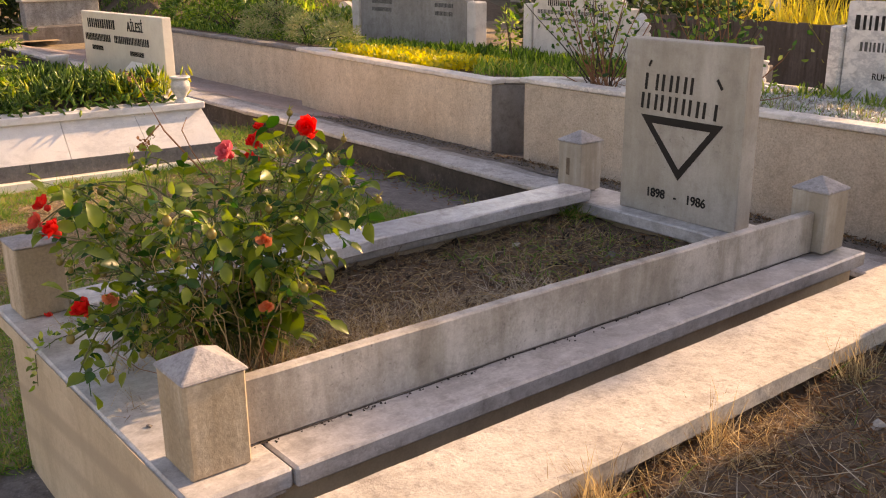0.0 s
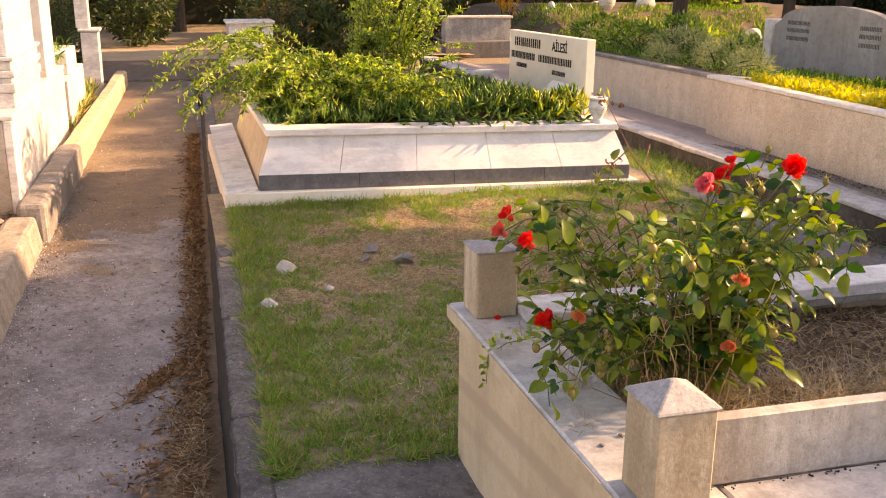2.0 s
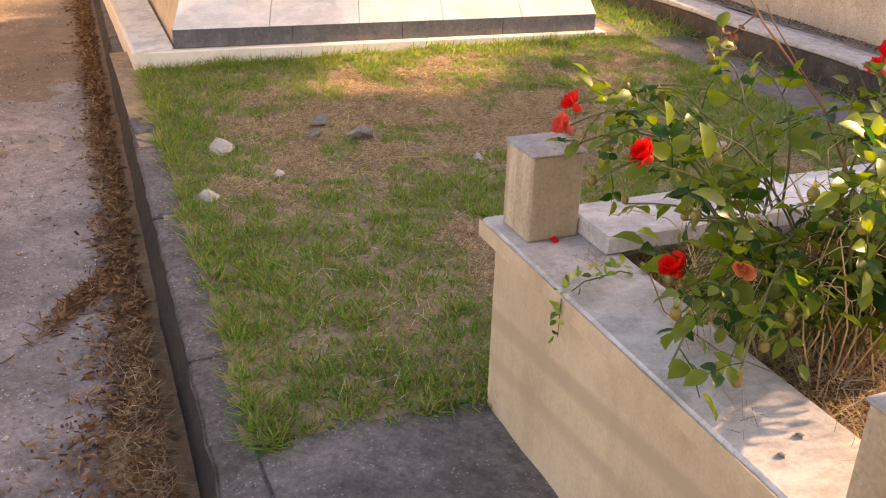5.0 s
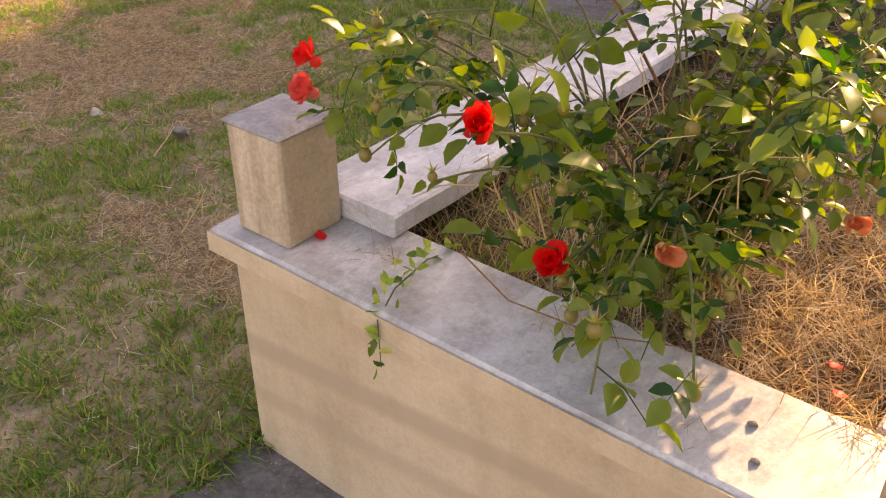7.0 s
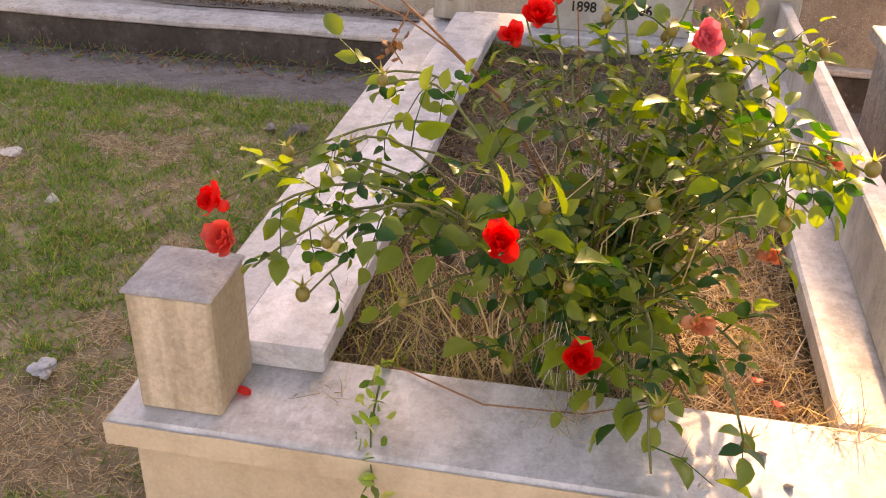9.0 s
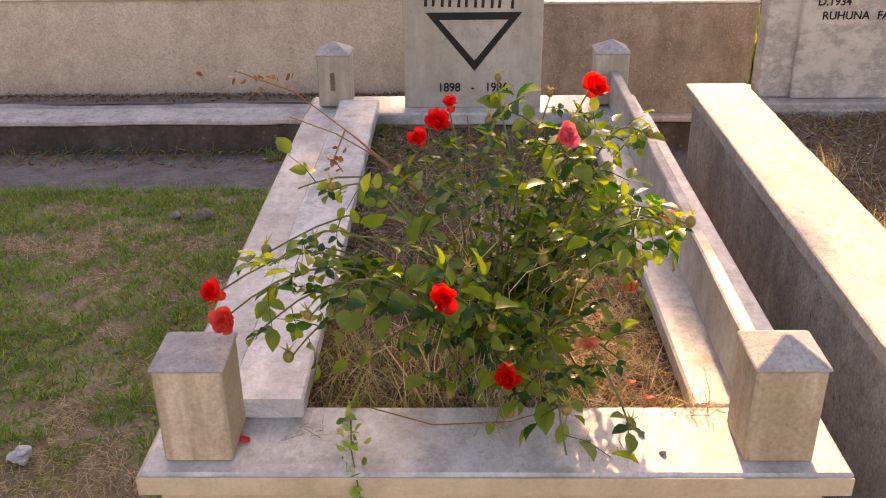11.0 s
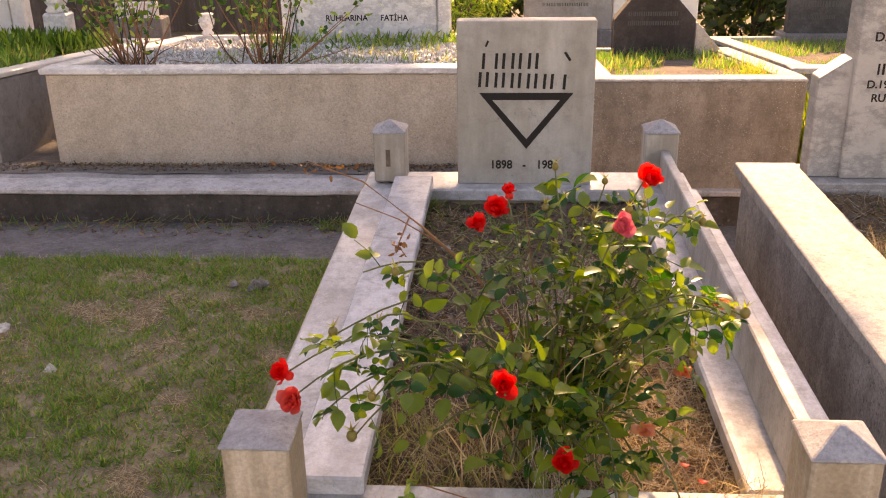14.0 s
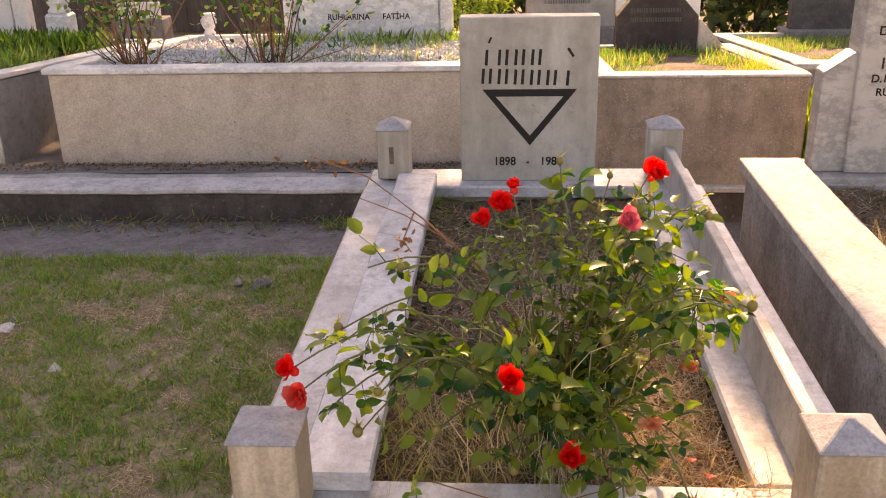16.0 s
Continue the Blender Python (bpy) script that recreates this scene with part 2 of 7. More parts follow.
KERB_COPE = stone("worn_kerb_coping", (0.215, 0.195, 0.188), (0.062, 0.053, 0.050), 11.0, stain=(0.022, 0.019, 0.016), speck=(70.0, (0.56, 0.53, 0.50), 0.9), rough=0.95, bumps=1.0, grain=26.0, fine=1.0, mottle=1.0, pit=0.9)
LITTER_SOIL = stone("leaf_mould", (0.33, 0.205, 0.115), (0.14, 0.085, 0.052), 10.0, stain=(0.32, 0.20, 0.115), rough=0.95, bumps=1.0, grain=45.0)
LITTER = plant("brown_litter", [(0.32, 0.155, 0.07), (0.19, 0.09, 0.045), (0.40, 0.22, 0.105), (0.10, 0.05, 0.03), (0.25, 0.12, 0.06), (0.47, 0.31, 0.16), (0.15, 0.075, 0.04)], 0.8, 0.0, 0.2)
PINK_PAVING = stone("pink_paving", (0.52, 0.40, 0.36), (0.38, 0.28, 0.25), 3.0, stain=(0.25, 0.2, 0.17), rough=0.85, bumps=0.4)
SOIL = stone("dry_soil", (0.205, 0.142, 0.102), (0.075, 0.052, 0.038), 9.0, stain=(0.27, 0.195, 0.14), rough=0.95, bumps=1.0, grain=55.0)
EARTH = stone("lawn_earth", (0.42, 0.32, 0.21), (0.19, 0.143, 0.094), 7.0, stain=(0.12, 0.092, 0.058), rough=0.95, bumps=0.9, grain=60.0)
RUBBLE_EARTH = stone("rubble_earth", (0.30, 0.22, 0.16), (0.14, 0.10, 0.075), 8.0, stain=(0.38, 0.27, 0.19), rough=0.95, bumps=1.0, grain=40.0)
GRAVEL = stone("white_gravel", (0.84, 0.82, 0.80), (0.58, 0.56, 0.53), 40.0, stain=(0.40, 0.36, 0.31), rough=0.9, bumps=1.0, grain=60.0)
DARK_GRANITE = stone("brown_granite", (0.075, 0.054, 0.048), (0.034, 0.025, 0.023), 7.0, stain=(0.12, 0.098, 0.085), streak=0.6, rough=0.85, bumps=0.15, hatch=0.2)
YELLOW_KERB = stone("sandy_kerb_concrete", (0.70, 0.55, 0.36), (0.44, 0.33, 0.21), 5.0, stain=(0.24, 0.18, 0.12), speck=(50.0, (0.70, 0.62, 0.50), 0.6), rough=0.9, bumps=0.8, grain=40.0)
IVORY_MARBLE = stone("ivory_marble", (0.90, 0.84, 0.755), (0.80, 0.74, 0.66), 1.6, stain=(0.68, 0.61, 0.53), rough=0.4, bumps=0.04, pit=0.1, fine=0.2, mottle=0.3)
BLACK_PAINT = flat("black_paint", (0.016, 0.012, 0.010), 0.85)
GREY_PAINT = flat("grey_lettering", (0.10, 0.095, 0.09), 0.7)
BARK = stone("bark", (0.11, 0.08, 0.06), (0.05, 0.036, 0.028), 9.0, streak=0.5, rough=0.95, bumps=1.0, grain=30.0)
CANE = flat("rose_cane", (0.13, 0.14, 0.045), 0.6)
DRY_CANE = flat("dry_cane", (0.30, 0.13, 0.06), 0.7)
ROSE_LEAF = plant("rose_leaf", [(0.009, 0.056, 0.011), (0.014, 0.080, 0.013), (0.024, 0.106, 0.016), (0.040, 0.136, 0.019), (0.080, 0.172, 0.023), (0.14, 0.200, 0.028)], 0.34, 0.39, 0.45, glow=(2.35, 2.25, 0.5))
HIP_SKIN = plant("rose_hip_skin", [(0.12, 0.20, 0.03), (0.18, 0.24, 0.04), (0.22, 0.17, 0.04)], 0.4, 0.0)
SEPAL = plant("dry_sepal", [(0.52, 0.42, 0.13), (0.40, 0.27, 0.10), (0.36, 0.38, 0.09)], 0.6, 0.3)
PETAL = plant("rose_petal", [(0.84, 0.014, 0.014), (0.90, 0.026, 0.022), (0.92, 0.07, 0.05)], 0.5, 0.55, glow=(1.15, 1.0, 1.0))
CORAL_PETAL = plant("coral_petal", [(0.90, 0.05, 0.045), (0.90, 0.13, 0.10), (0.90, 0.22, 0.18)], 0.5, 0.5, glow=(1.1, 1.0, 1.0))
PINK_PETAL = plant("pink_petal", [(0.88, 0.03, 0.06), (0.88, 0.20, 0.25), (0.88, 0.06, 0.09)], 0.5, 0.3, glow=(1.1, 1.0, 1.0))
ORANGE_PETAL = plant("faded_petal", [(0.70, 0.16, 0.06), (0.72, 0.28, 0.14)], 0.5, 0.3, glow=(1.1, 1.0, 1.0))
GRASS = plant("grass_blade", [(0.068, 0.182, 0.044), (0.098, 0.228, 0.055), (0.142, 0.268, 0.072), (0.205, 0.300, 0.098), (0.35, 0.33, 0.18), (0.25, 0.19, 0.105)], 0.6, 0.50, 0.25, glow=(1.8, 1.95, 0.8))
STRAW = plant("straw", [(0.37, 0.265, 0.17), (0.47, 0.36, 0.235), (0.28, 0.195, 0.125), (0.15, 0.105, 0.072), (0.085, 0.06, 0.044)], 0.7, 0.15, 0.25, glow=(1.3, 1.2, 0.95))
DRY_GRASS = plant("dry_lawn_grass", [(0.60, 0.455, 0.29), (0.72, 0.575, 0.38), (0.45, 0.325, 0.20), (0.26, 0.18, 0.11)], 0.7, 0.25, 0.25, glow=(1.3, 1.2, 0.95))
GOLD_STRAW = plant("golden_straw", [(0.60, 0.485, 0.31), (0.70, 0.58, 0.39), (0.42, 0.315, 0.20), (0.27, 0.185, 0.115)], 0.7, 0.35, 0.25, glow=(1.45, 1.28, 0.85))
IVY = plant("succulent_leaf", [(0.040, 0.110, 0.016), (0.075, 0.180, 0.026), (0.145, 0.275, 0.042), (0.30, 0.40, 0.09), (0.055, 0.14, 0.02)], 0.35, 0.34)
LIME_LEAF = plant("lime_succulent", [(0.34, 0.40, 0.05), (0.46, 0.47, 0.08), (0.22, 0.31, 0.04), (0.56, 0.50, 0.12)], 0.4, 0.45)
SHRUB = plant("shrub_leaf", [(0.095, 0.195, 0.028), (0.165, 0.290, 0.045), (0.28, 0.37, 0.08), (0.50, 0.51, 0.19), (0.055, 0.13, 0.02)], 0.35, 0.45, 0.8, glow=(1.9, 2.0, 0.65))
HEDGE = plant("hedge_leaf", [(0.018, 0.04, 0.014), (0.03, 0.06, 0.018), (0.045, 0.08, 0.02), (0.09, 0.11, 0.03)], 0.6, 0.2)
YELLOW_LEAF = plant("yellow_leaf", [(0.10, 0.16, 0.03), (0.24, 0.27, 0.035), (0.48, 0.41, 0.05), (0.70, 0.54, 0.06), (0.80, 0.62, 0.10), (0.05, 0.08, 0.02)], 0.45, 0.5)
SILVER_LEAF = plant("silver_leaf", [(0.30, 0.38, 0.18), (0.44, 0.46, 0.27), (0.18, 0.28, 0.09), (0.55, 0.50, 0.30)], 0.6, 0.35, glow=(1.4, 1.4, 0.8))


# ---- building blocks ----
ORIGIN = {}


def thing(name, at, label, category, group="", kind=""):
    e = new(name)
    e.empty_display_size = 0.1
    e.location = at
    ORIGIN[e.name] = Vector(at)
    return tagged(e, label, category, group, kind)


def link(name, bm, mat, smooth=False):
    me = bpy.data.meshes.new(name)
    bm.to_mesh(me)
    bm.free()
    me.materials.append(mat)
    if smooth:
        me.shade_smooth()
    return new(name, me)


def part(name, bm, mat, parent, label="", smooth=False):
    """One mesh under a thing or a part; bm is in world metres."""
    o = ORIGIN[parent.name]
    bmesh.ops.translate(bm, verts=bm.verts, vec=-o)
    ob = link(name, bm, mat, smooth)
    ob.parent = parent
    ORIGIN[ob.name] = o
    return tagged(ob, label) if label else ob


def solid(name, bm, mat, label, category="", kind="structure", smooth=False):
    return tagged(link(name, bm, mat, smooth), label, category, "", kind)


def box(x0, x1, y0, y1, z0, z1, bev=0.006, bm=None, seg=1):
    own = bmesh.new()
    bmesh.ops.create_cube(own, size=1.0)
    for v in own.verts:
        v.co = Vector((x0 + (v.co.x + 0.5) * (x1 - x0), y0 + (v.co.y + 0.5) * (y1 - y0), z0 + (v.co.z + 0.5) * (z1 - z0)))
    if bev:
        bmesh.ops.bevel(own, geom=own.edges[:], offset=bev, segments=seg, affect="EDGES", profile=0.5)
    return join(bm, own)


def join(bm, own):
    if bm is None:
        return own
    me = bpy.data.meshes.new("tmp")
    own.to_mesh(me)
    own.free()
    bm.from_mesh(me)
    bpy.data.meshes.remove(me)
    return bm


def worn(bm, amp, freq, cell=0.12):
    """Cuts long faces up and pushes the points about, for cast or chipped edges."""
    for axis in range(3):
        lo, hi = min(v.co[axis] for v in bm.verts), max(v.co[axis] for v in bm.verts)
        n = min(90, int((hi - lo) / cell))
        for i in range(1, n):
            at, no = Vector((0, 0, 0)), Vector((0, 0, 0))
            at[axis], no[axis] = lo + (hi - lo) * i / n, 1
            bmesh.ops.bisect_plane(bm, geom=bm.verts[:] + bm.edges[:] + bm.faces[:], plane_co=at, plane_no=no)
    for v in bm.verts:
        v.co += amp * noise.noise_vector(v.co * freq)
    return bm


def turned(bm, cx, cy, degrees):
    """Turns a mesh about an upright axis."""
    bmesh.ops.rotate(bm, verts=bm.verts, cent=(cx, cy, 0), matrix=Matrix.Rotation(radians(degrees), 3, "Z"))
    return bm


def prism(pts, y0, y1, bev=0.004):
    """A plate: outline in x and z, from y0 to y1."""
    bm = bmesh.new()
    f = bm.faces.new([bm.verts.new((x, y0, z)) for x, z in pts])
    r = bmesh.ops.extrude_face_region(bm, geom=[f])
    for v in r["geom"]:
        if isinstance(v, bmesh.types.BMVert):
            v.co.y = y1
    bmesh.ops.recalc_face_normals(bm, faces=bm.faces[:])
    if bev:
        bmesh.ops.bevel(bm, geom=bm.edges[:], offset=bev, segments=1, affect="EDGES")
    return bm


def sheet(x0, x1, y0, y1, cell, height):
    nx, ny = max(1, int((x1 - x0) / cell)), max(1, int((y1 - y0) / cell))
    bm = bmesh.new()
    vs = [[bm.verts.new((x0 + (x1 - x0) * i / nx, y0 + (y1 - y0) * j / ny, 0)) for i in range(nx + 1)] for j in range(ny + 1)]
    for row in vs:
        for v in row:
            v.co.z = height(v.co.x, v.co.y)
    for j in range(ny):
        for i in range(nx):
            bm.faces.new((vs[j][i], vs[j][i + 1], vs[j + 1][i + 1], vs[j + 1][i]))
    return bm


def hum(x, y, f, a):
    return a * noise.noise(Vector((x * f, y * f, 3.1)))


def rod(bm, pts, r0, r1, sides=6):
    """A tapered round bar through points."""
    pts = [Vector(p) for p in pts]
    rings = []
    for i, p in enumerate(pts):
        d = (pts[min(i + 1, len(pts) - 1)] - pts[max(i - 1, 0)]).normalized()
        u = d.orthogonal().normalized()
        w = d.cross(u)
        r = r0 + (r1 - r0) * i / (len(pts) - 1)
        rings.append([bm.verts.new(p + r * (math.cos(a) * u + math.sin(a) * w)) for a in [2 * math.pi * k / sides for k in range(sides)]])
    for a, b in zip(rings, rings[1:]):
        for k in range(sides):
            bm.faces.new((a[k], a[(k + 1) % sides], b[(k + 1) % sides], b[k]))
    bm.faces.new(rings[0][::-1]), bm.faces.new(rings[-1])
    return bm


def lathe(bm, profile, cx, cy, z0, sides=20):
    rings = [[bm.verts.new((cx + r * math.cos(2 * math.pi * k / sides), cy + r * math.sin(2 * math.pi * k / sides), z0 + z)) for k in range(sides)] for r, z in profile]
    for a, b in zip(rings, rings[1:]):
        for k in range(sides):
            bm.faces.new((a[k], a[(k + 1) % sides], b[(k + 1) % sides], b[k]))
    bm.faces.new(rings[0][::-1]), bm.faces.new(rings[-1])
    return bm


LEAF = ([(0, 0, 0), (-0.30, 0.35, 0.07), (0.30, 0.35, 0.07), (0, 0.4, 0), (-0.22, 0.75, 0.03), (0.22, 0.75, 0.03), (0, 1, -0.10)],
        [(0, 3, 1), (0, 2, 3), (1, 3, 4), (3, 2, 5), (4, 3, 6), (3, 5, 6)])
FINGER = ([(-0.30, 0, 0), (0.30, 0, 0), (0, 0, 0.10), (-0.5, 0.5, 0.02), (0.5, 0.5, 0.02), (0, 0.5, 0.17), (0, 1, 0.10)],
          [(0, 1, 4), (0, 4, 3), (0, 3, 5), (0, 5, 2), (2, 5, 4), (2, 4, 1), (3, 4, 6), (3, 6, 5), (5, 6, 4)])
BLADE = ([(-0.5, 0, 0), (0.5, 0, 0), (-0.3, 0.6, 0.06), (0.3, 0.6, 0.06), (0, 1, 0.22)], [(0, 1, 3), (0, 3, 2), (2, 3, 4)])


def scatter(name, mat, at, out, length, width, shape=LEAF, rng=None):
    """Many small leaves or blades as one mesh: at = roots, out = directions in which they grow."""
    rng = rng or np.random.default_rng(5)
    at, out = np.asarray(at, float), np.asarray(out, float)
    n = len(at)
    out = out / np.linalg.norm(out, axis=1, keepdims=True)
    side = np.cross(out, rng.normal(size=(n, 3)))
    side /= np.linalg.norm(side, axis=1, keepdims=True) + 1e-9
    up = np.cross(side, out)
    length, width = np.broadcast_to(length, n)[:, None, None], np.broadcast_to(width, n)[:, None, None]
    t = np.array(shape[0])
    co = at[:, None, :] + side[:, None, :] * t[None, :, 0:1] * width + out[:, None, :] * t[None, :, 1:2] * length + up[:, None, :] * t[None, :, 2:3] * length
    tri = np.array(shape[1])
    faces = (np.arange(n)[:, None, None] * len(t) + tri[None]).reshape(-1, 3)
    me = bpy.data.meshes.new(name)
    me.vertices.add(n * len(t))
    me.vertices.foreach_set("co", co.reshape(-1))
    me.loops.add(len(faces) * 3)
    me.loops.foreach_set("vertex_index", faces.reshape(-1).astype(np.int32))
    me.polygons.add(len(faces))
    me.polygons.foreach_set("loop_start", np.arange(0, len(faces) * 3, 3, dtype=np.int32))
    me.update(calc_edges=True)
    me.materials.append(mat)
    return new(name, me)


def foliage(name, mat, parent, at, out, length, width, shape=LEAF, rng=None, label=""):
    at = np.asarray(at, float) - np.array(ORIGIN[parent.name])
    ob = scatter(name, mat, at, out, length, width, shape, rng)
    ob.parent = parent
    return tagged(ob, label) if label else ob


def cloud(rng, n, blobs):
    """Points and outward directions in the outer part of several blobs (centre, radii)."""
    at, out = [], []
    w = np.array([r[0] * r[1] * r[2] for _, r in blobs]) ** 0.67
    for (c, r), k in zip(blobs, (n * w / w.sum()).astype(int)):
        d = rng.normal(size=(k, 3))
        d /= np.linalg.norm(d, axis=1, keepdims=True)
        q = rng.uniform(0.35, 1.0, (k, 1)) ** 0.5
        p = np.array(c) + d * q * np.array(r)
        keep = np.array([noise.noise(Vector(v) * 2.2 / max(0.25, max(r) ** 0.7)) > -0.22 for v in p])
        at.append(p[keep])
        out.append((d + rng.normal(scale=0.7, size=d.shape) + (0, 0, 0.15))[keep])
    return np.concatenate(at), np.concatenate(out)


def letters(name, text, size, mat, parent, x, y, z, sx=1.0, align="CENTER"):
    """Raised lettering on a face that looks towards -y."""
    cu = bpy.data.curves.new(name, "FONT")
    cu.body, cu.size, cu.extrude, cu.align_x, cu.offset = text, size, 0.0015, align, size * 0.018
    tmp = bpy.data.objects.new(name, cu)
    me = bpy.data.meshes.new_from_object(tmp)
    bpy.data.objects.remove(tmp)
    me.materials.append(mat)
    ob = new(name, me)
    ob.parent = parent
    ob.matrix_basis = Matrix.Translation(Vector((x, y, z)) - ORIGIN[parent.name]) @ pose(0, 0, 0, 90, 0, 0) @ Matrix.Diagonal((sx, 1, 1, 1))
    return ob


def bars(name, mat, parent, x0, x1, y, z, height, rng, unit=0.6):
    """A row of plain upright bars in place of a word."""
    x, made = x0, []
    while x < x1 - 0.3 * height:
        w = height * unit * rng.uniform(0.25, 0.62)
        made.append(part(name, box(x, min(x + w, x1), y - 0.002, y + 0.001, z, z + height, 0), mat, parent))
        x += w + height * 0.24
    return made


# ---- ground and paths ----
def ground_height(x, y):
    return -0.27 + hum(x, y, 0.4, 0.03)


bm = sheet(-60, 60, -60, 60, 2.0, ground_height)
big = bmesh.new()
bmesh.ops.create_grid(big, x_segments=2, y_segments=2, size=600)
bmesh.ops.translate(big, verts=big.verts, vec=(0, 0, -0.34))
join(bm, big)
solid("ground", bm, EARTH, "bare brown cemetery ground with thin dry grass")

solid("footpath", worn(box(-13.0, 9.0, -1.80, -0.55, -0.34, -0.20, 0), 0.008, 5.0, 0.18), PATH_MAT, "narrow worn grey concrete path between two kerbs")
bm = sheet(-13.0, -2.6, -1.74, -0.62, 0.07, lambda x, y: -0.2035 + min(0.010, max(-0.02, (-3.6 - x) * 0.006)) + hum(x, y, 4.0, 0.007))
solid("path_earth", bm, stone("trodden_earth", (0.29, 0.215, 0.155), (0.15, 0.108, 0.078), 3.0, stain=(0.10, 0.07, 0.05), speck=(60.0, (0.55, 0.50, 0.44), 0.5), rough=0.95, bumps=0.9, grain=45.0, fine=0.9), "trodden brown earth over the concrete path")
LAWN_TURN = (-0.7, -0.72, -1.65)   # the lawn kerb runs slightly askew
# Kerb body takes the moss-and-shade black; lighter coping pieces lie on top.
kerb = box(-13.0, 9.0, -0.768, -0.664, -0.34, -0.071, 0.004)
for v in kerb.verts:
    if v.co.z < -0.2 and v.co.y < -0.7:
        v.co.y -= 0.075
solid("kerb_lawn", worn(turned(kerb, *LAWN_TURN), 0.010, 6.0, 0.15), KERB_DARK, "low weathered concrete kerb beside the lawn, darkened by moss and painted shade")
kx = -13.0
for k, step in enumerate((2.1, 1.9, 2.4, 1.7, 1.15, 0.92, 0.78, 1.0, 0.85, 0.95, 1.1, 1.0, 1.0, 1.2, 1.1, 1.3, 1.2, 1.1)):
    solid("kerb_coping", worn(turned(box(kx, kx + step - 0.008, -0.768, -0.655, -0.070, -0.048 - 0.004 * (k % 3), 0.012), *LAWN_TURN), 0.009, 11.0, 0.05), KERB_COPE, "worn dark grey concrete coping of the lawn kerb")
    kx += step
kerb = box(-4.08, 9.0, -1.885, -1.675, -0.34, -0.015, 0.028, seg=2)
for v in kerb.verts:
    if v.co.y > -1.75 and v.co.z > -0.06:
        v.co.y -= 0.035
solid("kerb_rubble", worn(kerb, 0.012, 9.0, 0.09), stone("worn_grey_kerb", (0.47, 0.415, 0.36), (0.24, 0.207, 0.178), 4.5, stain=(0.14, 0.115, 0.097), streak=0.4, speck=(50.0, (0.62, 0.58, 0.53), 0.6), rough=0.9, bumps=0.9, grain=34.0, fine=0.9), "rounded grey concrete kerb beside the rubble strip")
kerb = box(-6.26, -4.10, -1.835, -1.66, -0.34, 0.045, 0.032, seg=2)
solid("kerb_raised", worn(turned(kerb, -4.1, -1.7, -1.3), 0.008, 5.0, 0.14), PALE_CONCRETE, "raised narrow concrete kerb along the marble planter")
kerb = box(-12.5, -6.28, -1.77, -1.612, -0.34, 0.03, 0.03)
solid("kerb_far", worn(turned(kerb, -6.65, -1.7, -1.6), 0.008, 5.0, 0.14), YELLOW_KERB, "long sandy concrete kerb along the path")


def skew(x):
    """How far the lawn kerb has moved over at x."""
    return -0.0288 * (x + 0.7)


def lawn_height(x, y):
    return -0.055 + hum(x, y, 1.3, 0.018) + hum(x, y, 5.0, 0.008) - (0.04 if y > 2.46 else 0) + 0.05 * min(1.0, max(0.0, (-3.1 - x) / 0.7)) * (1 if y < 2.46 else 0)


bm = sheet(-4.3, -0.635, -0.690, 2.50, 0.06, lawn_height)
solid("lawn_ground", bm, EARTH, "patchy lawn earth with bare dry spots")
bm = sheet(-0.66, 0.86, -0.66, 2.6, 0.05, lambda x, y: -0.06 + hum(x, y, 3.0, 0.012) + hum(x, y, 11.0, 0.006) - (0.06 if x > 0.6 else 0))
solid("apron", bm, CONCRETE, "dark rough concrete apron round the grave")
bm = sheet(-13.0, 3.0, 2.46, 3.30, 0.10, lambda x, y: -0.085 - 0.09 * (y - 2.46) / 0.81 + hum(x, y, 3.0, 0.008))
solid("gutter_strip", bm, CONCRETE, "dirty grey concrete strip below the raised kerb")
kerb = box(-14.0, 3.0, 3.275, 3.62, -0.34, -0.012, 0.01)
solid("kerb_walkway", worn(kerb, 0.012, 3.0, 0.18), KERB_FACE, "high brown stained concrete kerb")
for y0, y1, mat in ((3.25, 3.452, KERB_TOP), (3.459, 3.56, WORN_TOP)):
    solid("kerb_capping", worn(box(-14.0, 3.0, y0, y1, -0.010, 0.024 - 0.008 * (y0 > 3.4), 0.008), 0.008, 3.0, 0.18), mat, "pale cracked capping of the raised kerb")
walk_z = lambda x, y: 0.006 - 0.14 * (y - 3.6) / 0.7 * (1 if y < 4.3 else 0) - (0.14 if y >= 4.3 else 0) + hum(x, y, 2.5, 0.012)
solid("walkway", sheet(-5.2, 3.0, 3.54, 4.95, 0.06, walk_z), WALK_DIRT, "cracked dirty concrete walkway littered with debris")
solid("pink_walkway", sheet(-14.0, -5.2, 3.54, 4.95, 0.1, walk_z), PINK_PAVING, "broken pinkish paving of the walkway")
bm = sheet(-13.0, -1.0, -4.5, -1.84, 0.10, lambda x, y: -0.04 + hum(x, y, 2.0, 0.03) + hum(x, y, 8.0, 0.015))
solid("rubble_ground", bm, RUBBLE_EARTH, "brown earth strewn with broken rubble")


